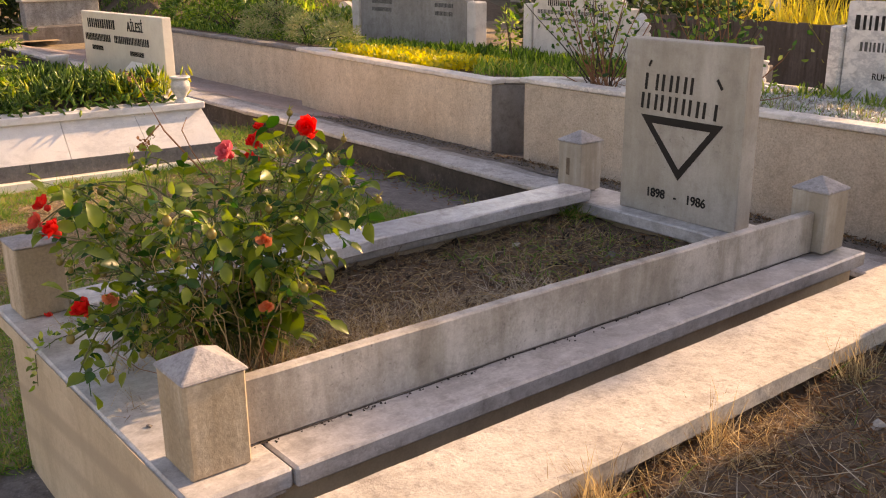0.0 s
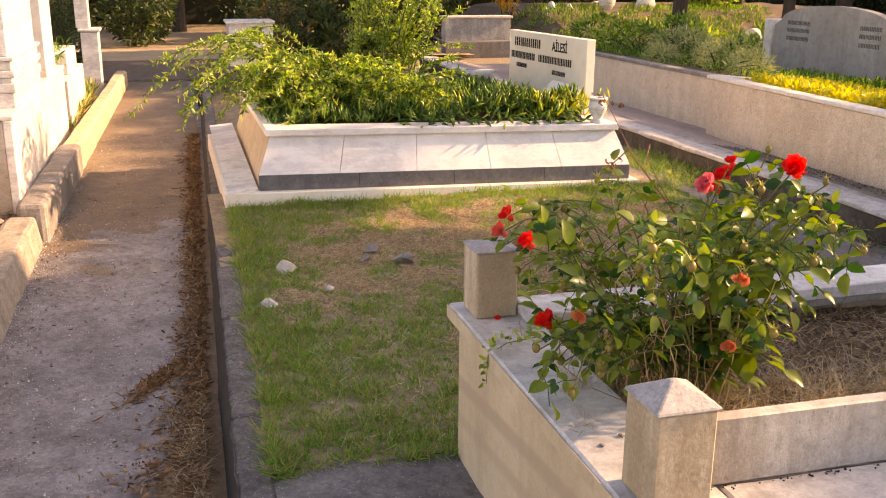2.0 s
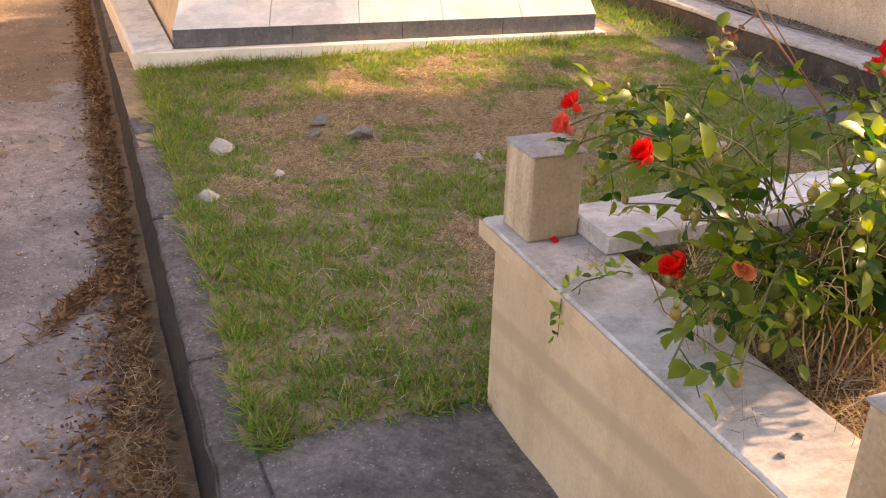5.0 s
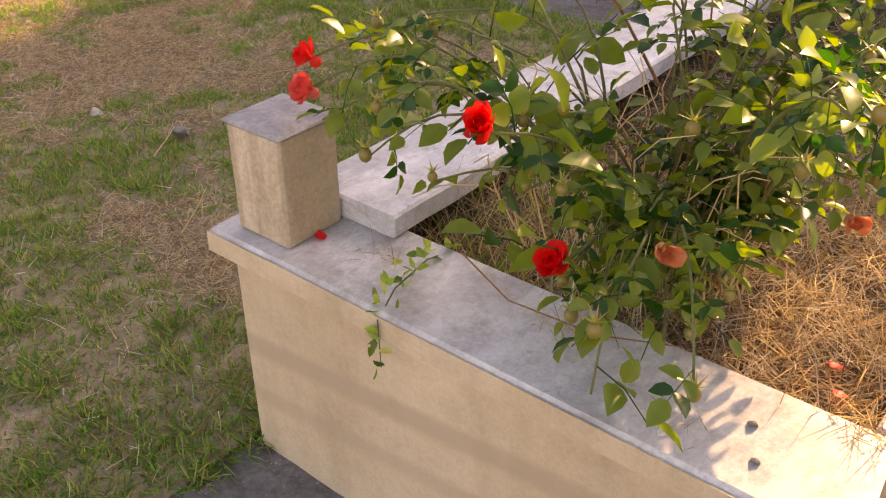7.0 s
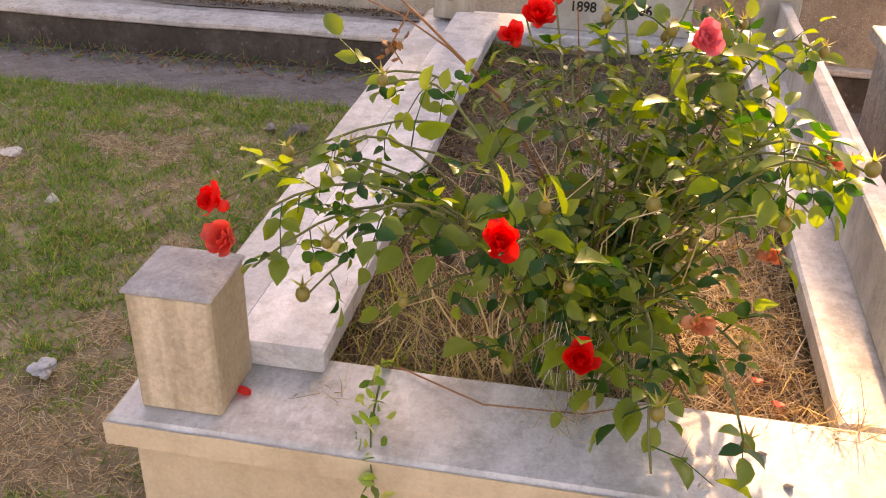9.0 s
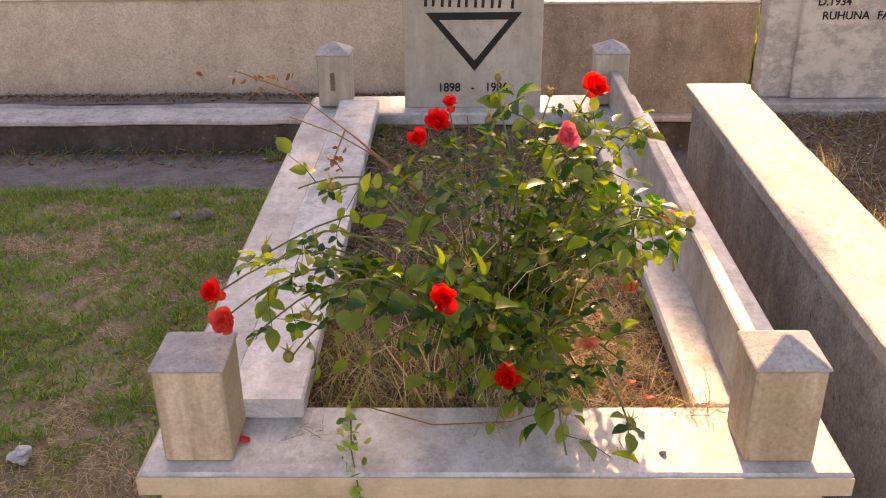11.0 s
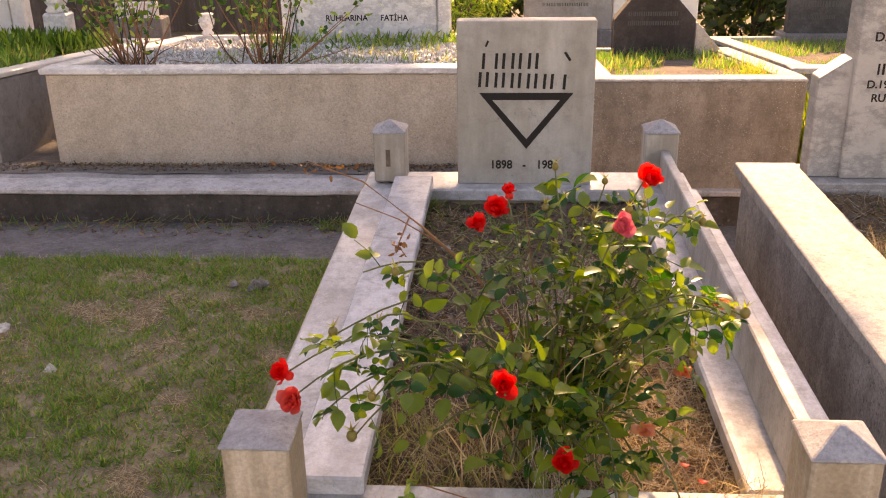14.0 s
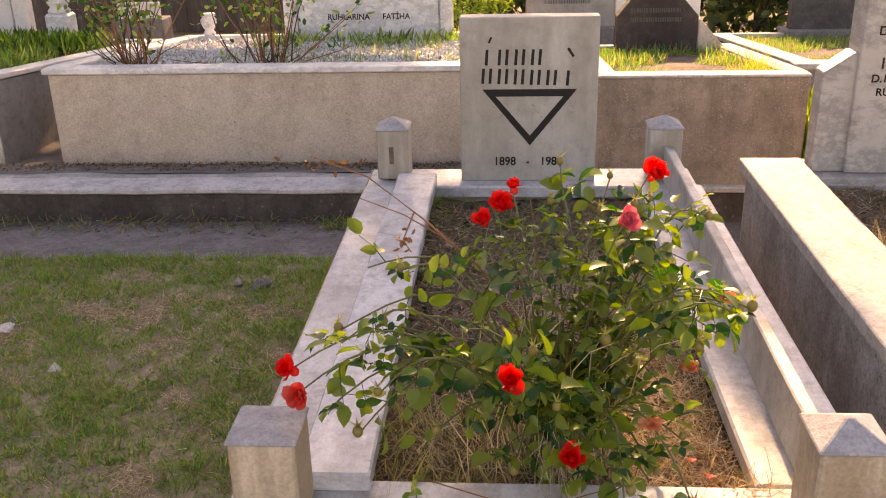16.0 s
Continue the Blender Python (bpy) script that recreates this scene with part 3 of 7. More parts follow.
# ---- the main grave ----
def corner_post(name, x0, y0, label, za=0.692, top=0.006, shaft=POST_MARBLE):
    x1, y1, zb, ze = x0 + 0.133, y0 + 0.133, 0.45, 0.655
    t = thing(name, (x0 + 0.066, y0 + 0.066, zb), label, "grave post", "corner posts of the grave")
    part("shaft", box(x0 + 0.003, x1 - 0.003, y0 + 0.003, y1 - 0.003, zb, ze - 0.004, 0.005), shaft, t)
    bm = bmesh.new()
    e = 0.001
    low = [bm.verts.new((x, y, ze - 0.006)) for x, y in ((x0 - e, y0 - e), (x1 + e, y0 - e), (x1 + e, y1 + e), (x0 - e, y1 + e))]
    eave = [bm.verts.new((v.co.x, v.co.y, ze)) for v in low]
    tip = [bm.verts.new(((x0 + x1) / 2 + sx * top, (y0 + y1) / 2 + sy * top, za)) for sx, sy in ((-1, -1), (1, -1), (1, 1), (-1, 1))]
    bm.faces.new(low[::-1]), bm.faces.new(tip)
    for a, b in ((low, eave), (eave, tip)):
        for k in range(4):
            bm.faces.new((a[k], a[(k + 1) % 4], b[(k + 1) % 4], b[k]))
    bmesh.ops.bevel(bm, geom=bm.edges[:], offset=0.0025, segments=1, affect="EDGES")
    part("pyramid_cap", bm, CAP_MARBLE, t, "bluish worn pyramid cap")
    return t


corner_post("grave_post", -0.600, -0.070, "stained grey marble corner post at the grave's foot, beside roses", 0.662, 0.030)
corner_post("grave_post", 0.472, -0.070, "grey marble corner post holding the standing side rail")
post_hl = corner_post("grave_post", -0.600, 2.102, "grey marble head post with an empty rail slot", shaft=HEAD_POST)
corner_post("grave_post", 0.472, 2.102, "grey marble head post holding the standing side rail", shaft=HEAD_POST)
part("rail_slot", box(-0.548, -0.530, 2.1035, 2.110, 0.515, 0.585, 0), stone("old_mortar", (0.20, 0.15, 0.11), (0.11, 0.08, 0.06), 20.0, rough=0.95, bumps=0.8), post_hl, "brown broken mortar slot")

grave = thing("grave", (0, 1.08, -0.06), "cream plastered grave base with weathered grey marble edging", "grave")
part("foot_wall", worn(box(-0.615, 0.632, -0.074, 0.09, -0.08, 0.392, 0.006), 0.003, 4.0, 0.15), FOOT_PLASTER, grave, "cream plaster wall with faint painted shade bands")
part("side_wall", box(-0.612, -0.46, 0.092, 2.25, -0.08, 0.392, 0.006), PLASTER, grave, "cream plaster wall")
part("side_wall", box(0.46, 0.632, 0.092, 2.25, -0.08, 0.392, 0.006), PLASTER, grave, "cream plaster wall")
part("head_wall", box(-0.458, 0.458, 2.08, 2.25, -0.08, 0.392, 0.006), PLASTER, grave, "cream plaster wall")
part("mortar_bed", box(-0.605, 0.605, -0.066, 0.08, 0.388, 0.404, 0), KERB_DARK, grave, "dark mortar joint")
part("foot_slab", worn(box(-0.640, 0.668, -0.102, 0.112, 0.401, 0.450, 0.007), 0.0015, 9.0, 0.16), SLAB_MARBLE, grave)
part("edge_strip", box(-0.638, 0.666, -0.1065, -0.1035, 0.406, 0.445, 0), PLASTER, grave, "tan cement edge of the slab")
part("edge_strip", box(-0.6445, -0.6415, -0.10, 2.27, 0.400, 0.438, 0), PLASTER, grave, "tan cement edge of the slab")
part("grey_lip", box(-0.626, 0.655, -0.090, 0.10, 0.3925, 0.4005, 0), SLAB_MARBLE, grave, "thin grey lip under the slab")
part("ledge_slab", worn(box(-0.640, -0.425, 0.116, 2.036, 0.401, 0.449, 0.006), 0.0015, 9.0, 0.2), SLAB_MARBLE, grave)
part("ledge_slab", worn(box(0.425, 0.675, 0.116, 2.036, 0.401, 0.449, 0.006), 0.0015, 9.0, 0.2), SLAB_MARBLE, grave)
part("head_slab", worn(box(-0.640, 0.662, 2.040, 2.275, 0.392, 0.441, 0.006), 0.0012, 9.0, 0.2), SLAB_MARBLE, grave)

rail = thing("side_rail", (0.525, 1.08, 0.449), "upright grey marble side rail streaked with dark stains", "grave rail")
bm = worn(box(0.511, 0.543, 0.066, 2.102, 0.4505, 0.599, 0.004), 0.0025, 9.0, 0.08)
for v in bm.verts:
    v.co.x += 0.022 * (v.co.y - 0.066) / 2.04
    v.co.z -= 0.012 * (v.co.y - 0.066) / 2.04 * (v.co.z > 0.5)
part("slab", bm, GREY_MARBLE, rail)
bm = worn(box(0.5425, 0.5455, 0.075, 2.095, 0.4495, 0.4515, 0), 0.003, 18.0, 0.04)
for v in bm.verts:
    v.co.x += 0.022 * (v.co.y - 0.066) / 2.04
part("mortar_joint", bm, KERB_FACE, rail, "brown gritty joint")
rail = thing("fallen_rail", (-0.43, 1.0, 0.449), "fallen pale marble rail lying flat on the ledge", "grave rail")
part("slab", worn(box(-0.508, -0.356, 0.064, 2.050, 0.4505, 0.496, 0.005), 0.0025, 9.0, 0.08), RAIL_MARBLE, rail)
part("tenon", box(-0.50, -0.365, 2.051, 2.062, 0.455, 0.49, 0.003), GREY_MARBLE, rail, "rough broken end")


def soil_height(x, y):
    return 0.375 + hum(x, y, 3.0, 0.02) + hum(x, y, 11.0, 0.016) + hum(x, y, 24.0, 0.010)


solid("grave_soil", sheet(-0.455, 0.455, 0.085, 2.075, 0.02, soil_height), SOIL, "dry brown grave soil under dead grass", "soil")

stone_y = 2.110
hs = thing("headstone", (0, 2.15, 0.441), "upright grey marble headstone with a black painted triangle", "headstone")
part("slab", box(-0.261, 0.268, stone_y, 2.196, 0.441, 1.086, 0.004), HEAD_MARBLE, hs)
bm = bmesh.new()
outer, inner = [(-0.175, 0.812), (0.188, 0.812), (0.010, 0.588)], [(-0.124, 0.784), (0.137, 0.784), (0.010, 0.628)]
ring = [[bm.verts.new((x, yy, z)) for x, z in pts] for yy in (stone_y - 0.002, stone_y + 0.001) for pts in (outer, inner)]
for k in range(3):
    j = (k + 1) % 3
    bm.faces.new((ring[0][k], ring[1][k], ring[1][j], ring[0][j]))
    bm.faces.new((ring[0][k], ring[0][j], ring[2][j], ring[2][k]))
    bm.faces.new((ring[1][k], ring[3][k], ring[3][j], ring[1][j]))
part("triangle", bm, BLACK_PAINT, hs, "black painted downward triangle outline")
for txt, x in (("1898", -0.088), ("-", 0.003), ("1986", 0.095)):
    letters("year_number" if txt != "-" else "dash", txt, 0.048, BLACK_PAINT, hs, x, stone_y - 0.001, 0.508, 0.92)
rng = np.random.default_rng(3)


def stroke(bm, x0, z0, x1, z1, w, y):
    d = Vector((x1 - x0, 0, z1 - z0)).normalized()
    n = Vector((-d.z, 0, d.x)) * w / 2
    a, b = Vector((x0, y, z0)), Vector((x1, y, z1))
    q = [bm.verts.new(p) for p in (a - n, b - n, b + n, a + n)]
    r = [bm.verts.new(v.co + Vector((0, 0.003, 0))) for v in q]
    bm.faces.new(q), bm.faces.new(r[::-1])
    for k in range(4):
        bm.faces.new((q[k], r[k], r[(k + 1) % 4], q[(k + 1) % 4]))


def stroke_part(name, *line):
    bm = bmesh.new()
    stroke(bm, *line, stone_y - 0.002)
    part(name, bm, BLACK_PAINT, hs)


for k in range(4):
    x = -0.172 + k * 0.063
    for o in ((-0.014, 0.014) if k else (0.0,)):
        stroke_part("name_bar", x + 0.012 + o, 0.905, x + 0.016 + o, 0.965, 0.011)
for k in range(6):
    x = -0.176 + k * 0.062
    for o in ((-0.014, 0.014) if k < 5 else (0.0,)):
        stroke_part("name_bar", x + 0.016 + o, 0.835 - 0.002 * k, x + 0.020 + o, 0.893 - 0.002 * k, 0.011)
stroke_part("accent_mark", -0.150, 0.990, -0.140, 1.012, 0.008)
stroke_part("accent_mark", 0.150, 0.968, 0.172, 0.936, 0.010)


# ---- the neighbouring grave on the right ----
rg = thing("neighbour_grave", (1.4, 1.0, -0.1), "stained concrete grave box with a sunlit pale slab edge", "grave")
part("side_wall", worn(box(0.882, 1.05, -0.18, 2.20, -0.2, 0.452, 0.006), 0.004, 5.0, 0.2), WALL_CONCRETE, rg, "stained concrete wall")
part("side_wall", box(2.10, 2.26, -0.18, 2.24, -0.2, 0.452, 0.006), WALL_CONCRETE, rg, "stained concrete wall")
part("foot_wall", box(1.052, 2.098, -0.18, -0.02, -0.2, 0.452, 0.006), WALL_CONCRETE, rg, "stained concrete wall")
part("head_wall", box(1.052, 2.098, 2.06, 2.24, -0.2, 0.44, 0.006), WALL_CONCRETE, rg, "stained concrete wall")
part("edge_slab", worn(box(0.854, 1.092, -0.20, 2.224, 0.453, 0.500, 0.004), 0.0012, 45.0, 0.035), EDGE_STONE, rg, "sunlit cream stone slab")
part("edge_slab", box(2.07, 2.29, -0.20, 2.262, 0.453, 0.500, 0.006), EDGE_STONE, rg, "cream stone slab")
part("edge_slab", box(1.094, 2.066, -0.20, 0.01, 0.453, 0.500, 0.006), EDGE_STONE, rg, "cream stone slab")
solid("neighbour_soil", sheet(1.03, 2.12, -0.03, 2.10, 0.05, lambda x, y: 0.415 + hum(x, y, 3.0, 0.03) + hum(x, y, 9.0, 0.02)), SOIL, "dry soil covered by dead grass", "soil")
ns = thing("neighbour_headstone", (1.50, 2.2, 0.44), "veined white marble headstone with lower side shoulders", "headstone")
part("base", box(1.110, 1.935, 2.07, 2.33, 0.425, 0.463, 0.005), VEINED, ns)
part("side_panel", prism([(1.118, 0.464), (1.256, 0.464), (1.256, 0.930), (1.225, 0.930), (1.118, 0.856)], 2.15, 2.25), VEINED, ns)
part("side_panel", prism([(1.775, 0.464), (1.925, 0.464), (1.925, 0.856), (1.805, 0.930), (1.775, 0.930)], 2.15, 2.25), VEINED, ns)
part("centre_panel", box(1.238, 1.79, 2.125, 2.27, 0.464, 1.45, 0.005), VEINED, ns)
for x, z, txt, sz in ((1.311, 0.772, "RUHUNA", 0.042), (1.515, 0.772, "FAT\u0130HA", 0.042), (1.288, 0.824, "D.1934", 0.042), (1.292, 1.000, "D.1913", 0.048), (1.345, 1.083, "RUHUNA", 0.048)):
    letters("inscription", txt, sz, BLACK_PAINT, ns, x, 2.1245, z, align="LEFT")
bars("name_bar", BLACK_PAINT, ns, 1.320, 1.68, 2.125, 0.875, 0.042, rng)
bars("name_bar", GREY_PAINT, ns, 1.354, 1.62, 2.125, 0.955, 0.028, rng)


# ---- planters behind the walkway ----
def planter(name, x0, x1, y0, y1, z0, z1, wall_mat, lip_mat, label, fill_mat, fill_label, wide=0.12, side_mat=None, o=0.025, thick=0.035):
    t = thing(name, ((x0 + x1) / 2, (y0 + y1) / 2, z0), label, "planter grave", "raised planters behind the walkway")
    part("front_wall", box(x0, x1, y0, y0 + 0.14, z0 - 0.1, z1 - thick - 0.001, 0.008), wall_mat, t)
    part("back_wall", box(x0, x1, y1 - 0.14, y1, z0 - 0.1, z1 - thick - 0.001, 0.008), wall_mat, t)
    part("side_wall", box(x0, x0 + 0.14, y0 + 0.142, y1 - 0.142, z0 - 0.1, z1 - thick - 0.001, 0.008), side_mat or wall_mat, t)
    part("side_wall", box(x1 - 0.14, x1, y0 + 0.142, y1 - 0.142, z0 - 0.1, z1 - thick - 0.001, 0.008), side_mat or wall_mat, t)
    part("front_lip", box(x0 - o, x1 + o, y0 - o, y0 + wide, z1 - thick, z1, 0.006), lip_mat, t)
    part("back_lip", box(x0 - o, x1 + o, y1 - wide, y1 + o, z1 - thick, z1, 0.006), lip_mat, t)
    part("side_lip", box(x0 - o, x0 + wide, y0 + wide + 0.003, y1 - wide - 0.003, z1 - thick, z1, 0.006), lip_mat, t)
    part("side_lip", box(x1 - wide, x1 + o, y0 + wide + 0.003, y1 - wide - 0.003, z1 - thick, z1, 0.006), lip_mat, t)
    part("filling", sheet(x0 + 0.1, x1 - 0.1, y0 + 0.1, y1 - 0.1, 0.1, lambda x, y: z1 - 0.045 + hum(x, y, 3.0, 0.02)), fill_mat, t, fill_label)
    if side_mat:
        # Thin skin that carries the shaded side colour over the front wall's end.
        part("shaded_side", box(x1 + 0.001, x1 + 0.008, y0 + 0.003, y1, z0 - 0.1, z1 - thick - 0.002, 0.002), side_mat, t)
    for o in t.children:
        for v in o.data.vertices:
            v.co.z -= 0.10 * max(0.0, v.co.y + ORIGIN[t.name].y - y0 - 0.1)
    return t


planter("planter_grave", -2.86, 0.20, 4.045, 6.75, -0.10, 0.52, DULL_ROUGHCAST, WHITE_MARBLE, "cream roughcast grave box with white marble rim and gravel", GRAVEL, "white gravel")
planter("planter_grave", 0.36, 1.44, 3.30, 5.1, 0.0, 0.605, OLD_ROUGHCAST, KERB_TOP, "brown stained pebble-dash grave box with pale rim", SOIL, "dry soil", o=0.003, thick=0.014)
PLANTER_B = planter("planter_grave", -6.38, -3.26, 4.085, 7.1, -0.08, 0.462, ROUGHCAST, PALE_MARBLE, "cream roughcast grave box planted with yellow flowers", SOIL, "dark soil", side_mat=SHADED_CAST)
planter("planter_grave", -12.4, -6.42, 4.46, 7.8, -0.11, 0.425, ROUGHCAST, PALE_CONCRETE, "long cream plastered grave box full of shrubs", SOIL, "dark soil")
for o in PLANTER_B.children:
    for v in o.data.vertices:
        v.co.y += 0.055 * (-3.26 - v.co.x - ORIGIN[PLANTER_B.name].x)
planter("planter_grave", 1.72, 3.4, 4.475, 7.0, 0.0, 0.42, PALE_CONCRETE, KERB_TOP, "grey concrete grave box with a grassy bed", SOIL, "grassy earth")


# ---- the bed grave beyond the lawn ----
kb = thing("bed_grave", (-5.1, 0.85, -0.05), "large white marble bed grave with sloping sides, planted full", "grave")
X0, X1, Y0, Y1 = -6.15, -3.98, -0.375, 2.207
part("foundation", box(X0 - 0.12, X1 + 0.05, Y0 - 0.22, Y1 + 0.06, -0.2, 0.024, 0.005), IVORY_MARBLE, kb, "white marble plinth strip")
for k in range(4):
    a, b = Y0 + (Y1 - Y0) * k / 4 + 0.001, Y0 + (Y1 - Y0) * (k + 1) / 4 - 0.001
    part("dark_band", box(X1 - 0.05, X1, a, b, 0.026, 0.125, 0.003), DARK_BAND, kb, "dark stone band")


def slope_panel(p):
    bm = bmesh.new()
    vs = [bm.verts.new(q) for q in p]
    f = bm.faces.new(vs)
    f.normal_update()
    n = f.normal.copy()
    r = bmesh.ops.extrude_face_region(bm, geom=[f])
    for v in r["geom"]:
        if isinstance(v, bmesh.types.BMVert):
            v.co -= n * 0.02
    bmesh.ops.recalc_face_normals(bm, faces=bm.faces[:])
    return bm


IN = 0.09
for k in range(5):
    a, b = k / 5 + 0.0007, (k + 1) / 5 - 0.0007
    lo = lambda s: Y0 + (Y1 - Y0) * s
    hi = lambda s: Y0 + IN + (Y1 - Y0 - 2 * IN) * s
    part("slope_panel", slope_panel([(X1, lo(a), 0.126), (X1, lo(b), 0.126), (X1 - IN, hi(b), 0.362), (X1 - IN, hi(a), 0.362)]), BED_MARBLE, kb)
part("end_panel", slope_panel([(X0, Y0, 0.028), (X1 - 0.002, Y0, 0.028), (X1 - IN, Y0 + IN, 0.362), (X0, Y0 + IN, 0.362)]), stone("tan_end_stone", (0.64, 0.50, 0.36), (0.50, 0.385, 0.27), 3.0, stain=(0.38, 0.285, 0.20), rough=0.7, bumps=0.15), kb, "tan stone end panel")
part("end_panel", slope_panel([(X1 - 0.002, Y1, 0.028), (X0, Y1, 0.028), (X0, Y1 - IN, 0.362), (X1 - IN, Y1 - IN, 0.362)]), BED_MARBLE, kb)
part("apron_panel", slope_panel([(X0 - 0.1, Y0 - 0.20, 0.10), (X1 + 0.06, Y0 - 0.20, 0.030), (X1 + 0.02, Y0 - 0.012, 0.05), (X0 - 0.1, Y0 - 0.012, 0.12)]), WHITE_MARBLE, kb, "veined white marble panel")
part("rim_slab", box(X1 - IN - 0.16, X1 - IN + 0.04, Y0 + IN - 0.03, Y1 - IN + 0.012, 0.363, 0.409, 0.005), BED_MARBLE, kb)
part("rim_slab", box(X0, X0 + 0.2, Y0 + IN - 0.03, Y1 - IN + 0.012, 0.363, 0.409, 0.005), BED_MARBLE, kb)
part("rim_slab", box(X0 + 0.203, X1 - IN - 0.163, Y0 + IN - 0.03, Y0 + IN + 0.14, 0.363, 0.409, 0.005), BED_MARBLE, kb)
part("rim_slab", box(X0 + 0.203, X1 - IN - 0.163, Y1 - IN - 0.14, Y1 - IN + 0.012, 0.363, 0.409, 0.005), BED_MARBLE, kb)
part("core", box(X0 + 0.02, X1 - IN - 0.02, Y0 + IN + 0.02, Y1 - IN - 0.02, 0.006, 0.358, 0), SOIL, kb, "dark soil")
for o in kb.children:
    for v in o.data.vertices:
        v.co.z += 0.052 * (Y1 - v.co.y - ORIGIN[kb.name].y) / (Y1 - Y0)
ks = thing("family_headstone", (-5.05, 1.96, 0.4), "wide tilted white marble family headstone with black lettering", "headstone")
own = turned(box(-5.77, -4.45, 2.05, 2.12, 0.42, 0.955, 0.004), -4.45, 2.05, 5.2)
part("slab", own, IVORY_MARBLE, ks)
for x0, x1, z, h in ((-5.66, -5.16, 0.835, 0.07), (-5.72, -5.28, 0.735, 0.055), (-5.22, -4.66, 0.735, 0.055), (-5.62, -5.42, 0.665, 0.035), (-4.98, -4.76, 0.655, 0.035)):
    for v in [v for ob in bars("name_bar", BLACK_PAINT, ks, x0, x1, 2.049, z, h, rng) for v in ob.data.vertices]:
        v.co = Matrix.Translation(Vector((-4.45, 2.05, 0)) - ORIGIN[ks.name]) @ Matrix.Rotation(radians(5.2), 4, "Z") @ Matrix.Translation(ORIGIN[ks.name] - Vector((-4.45, 2.05, 0))) @ v.co
word = letters("inscription", "A\u0130LES\u0130", 0.098, BLACK_PAINT, ks, -4.87, 2.049, 0.836, 0.85)
word.matrix_basis = Matrix.Translation(Vector((-4.45, 2.05, 0)) - ORIGIN[ks.name]) @ Matrix.Rotation(radians(5.2), 4, "Z") @ Matrix.Translation(ORIGIN[ks.name] - Vector((-4.45, 2.05, 0))) @ word.matrix_basis
vase = thing("marble_vase", (-4.08, 1.985, 0.413), "small round white marble vase on the grave rim", "vase")
part("bowl", lathe(bmesh.new(), [(0.045, 0), (0.05, 0.012), (0.03, 0.03), (0.035, 0.045), (0.062, 0.09), (0.066, 0.13), (0.055, 0.15), (0.058, 0.165), (0.07, 0.17), (0.068, 0.18), (0.045, 0.18), (0.04, 0.14)], -4.08, 1.985, 0.410), WHITE_MARBLE, vase, "", True)
bk = thing("marble_book", (-4.62, 1.90, 0.42), "small white marble book leaning before the family headstone", "plaque")
part("page", turned(slope_panel([(-4.84, 1.83, 0.50), (-4.60, 1.83, 0.50), (-4.60, 1.97, 0.63), (-4.84, 1.97, 0.63)]), -4.6, 1.9, 4.0), IVORY_MARBLE, bk)
part("page", turned(slope_panel([(-4.596, 1.83, 0.50), (-4.38, 1.83, 0.48), (-4.38, 1.97, 0.61), (-4.596, 1.97, 0.63)]), -4.6, 1.9, 4.0), IVORY_MARBLE, bk)
part("stand", box(-4.80, -4.42, 1.92, 1.98, 0.38, 0.56, 0.004), WHITE_MARBLE, bk)
vase = thing("marble_vase", (-5.75, 1.7, 0.40), "white marble vase standing among the plants", "vase")
part("bowl", lathe(bmesh.new(), [(0.05, 0), (0.03, 0.03), (0.06, 0.1), (0.08, 0.2), (0.09, 0.23), (0.06, 0.23)], -5.75, 1.7, 0.39), WHITE_MARBLE, vase, "", True)


# ---- graves on the far side of the path ----
lg = thing("marble_grave", (-3.4, -2.6, -0.04), "white veined marble grave box filled with gravel", "grave", "graves across the path")
for x0, x1, y0, y1, nm in ((-4.05, -2.752, -2.14, -2.09, "side_panel"), (-4.05, -2.752, -3.19, -3.14, "side_panel"), (-2.75, -2.70, -3.19, -2.09, "end_panel"), (-4.05, -4.00, -3.138, -2.142, "end_panel")):
    part(nm, box(x0, x1, y0, y1, -0.06, 0.342, 0.004), WHITE_MARBLE, lg)
for x0, x1, y0, y1 in ((-4.08, -2.67, -2.25, -2.06), (-4.08, -2.67, -3.22, -3.04), (-2.86, -2.67, -3.038, -2.252), (-4.08, -3.90, -3.038, -2.252)):
    part("rim_slab", box(x0, x1, y0, y1, 0.343, 0.376, 0.004), WHITE_MARBLE, lg)
part("filling", sheet(-3.95, -2.80, -3.08, -2.22, 0.06, lambda x, y: 0.345 + hum(x, y, 9.0, 0.015)), GRAVEL, lg, "grey gravel")


def pointed_stele(x0, x1, y0, y1, z0, shoulder, tip, label):
    t = thing("pointed_stele", ((x0 + x1) / 2, (y0 + y1) / 2, z0), label, "headstone", "graves across the path")
    bm = bmesh.new()
    cx, cy = (x0 + x1) / 2, (y0 + y1) / 2
    rings = [[bm.verts.new((cx + (x - cx) * fx, cy + (y - cy) * fy, z)) for x, y in ((x0, y0), (x1, y0), (x1, y1), (x0, y1))] for z, fx, fy in ((z0, 1, 1), (shoulder, 1.04, 1.0), (tip, 0.05, 0.6))]
    bm.faces.new(rings[0][::-1]), bm.faces.new(rings[-1])
    for a, b in zip(rings, rings[1:]):
        for k in range(4):
            bm.faces.new((a[k], a[(k + 1) % 4], b[(k + 1) % 4], b[k]))
    bmesh.ops.bevel(bm, geom=bm.edges[:], offset=0.004, segments=1, affect="EDGES")
    part("slab", bm, WHITE_MARBLE, t)
    part("footing", box(x0 - 0.02, x1 + 0.02, y0 - 0.012, y1 + 0.012, z0, z0 + 0.012, 0.004), PALE_MARBLE, t)


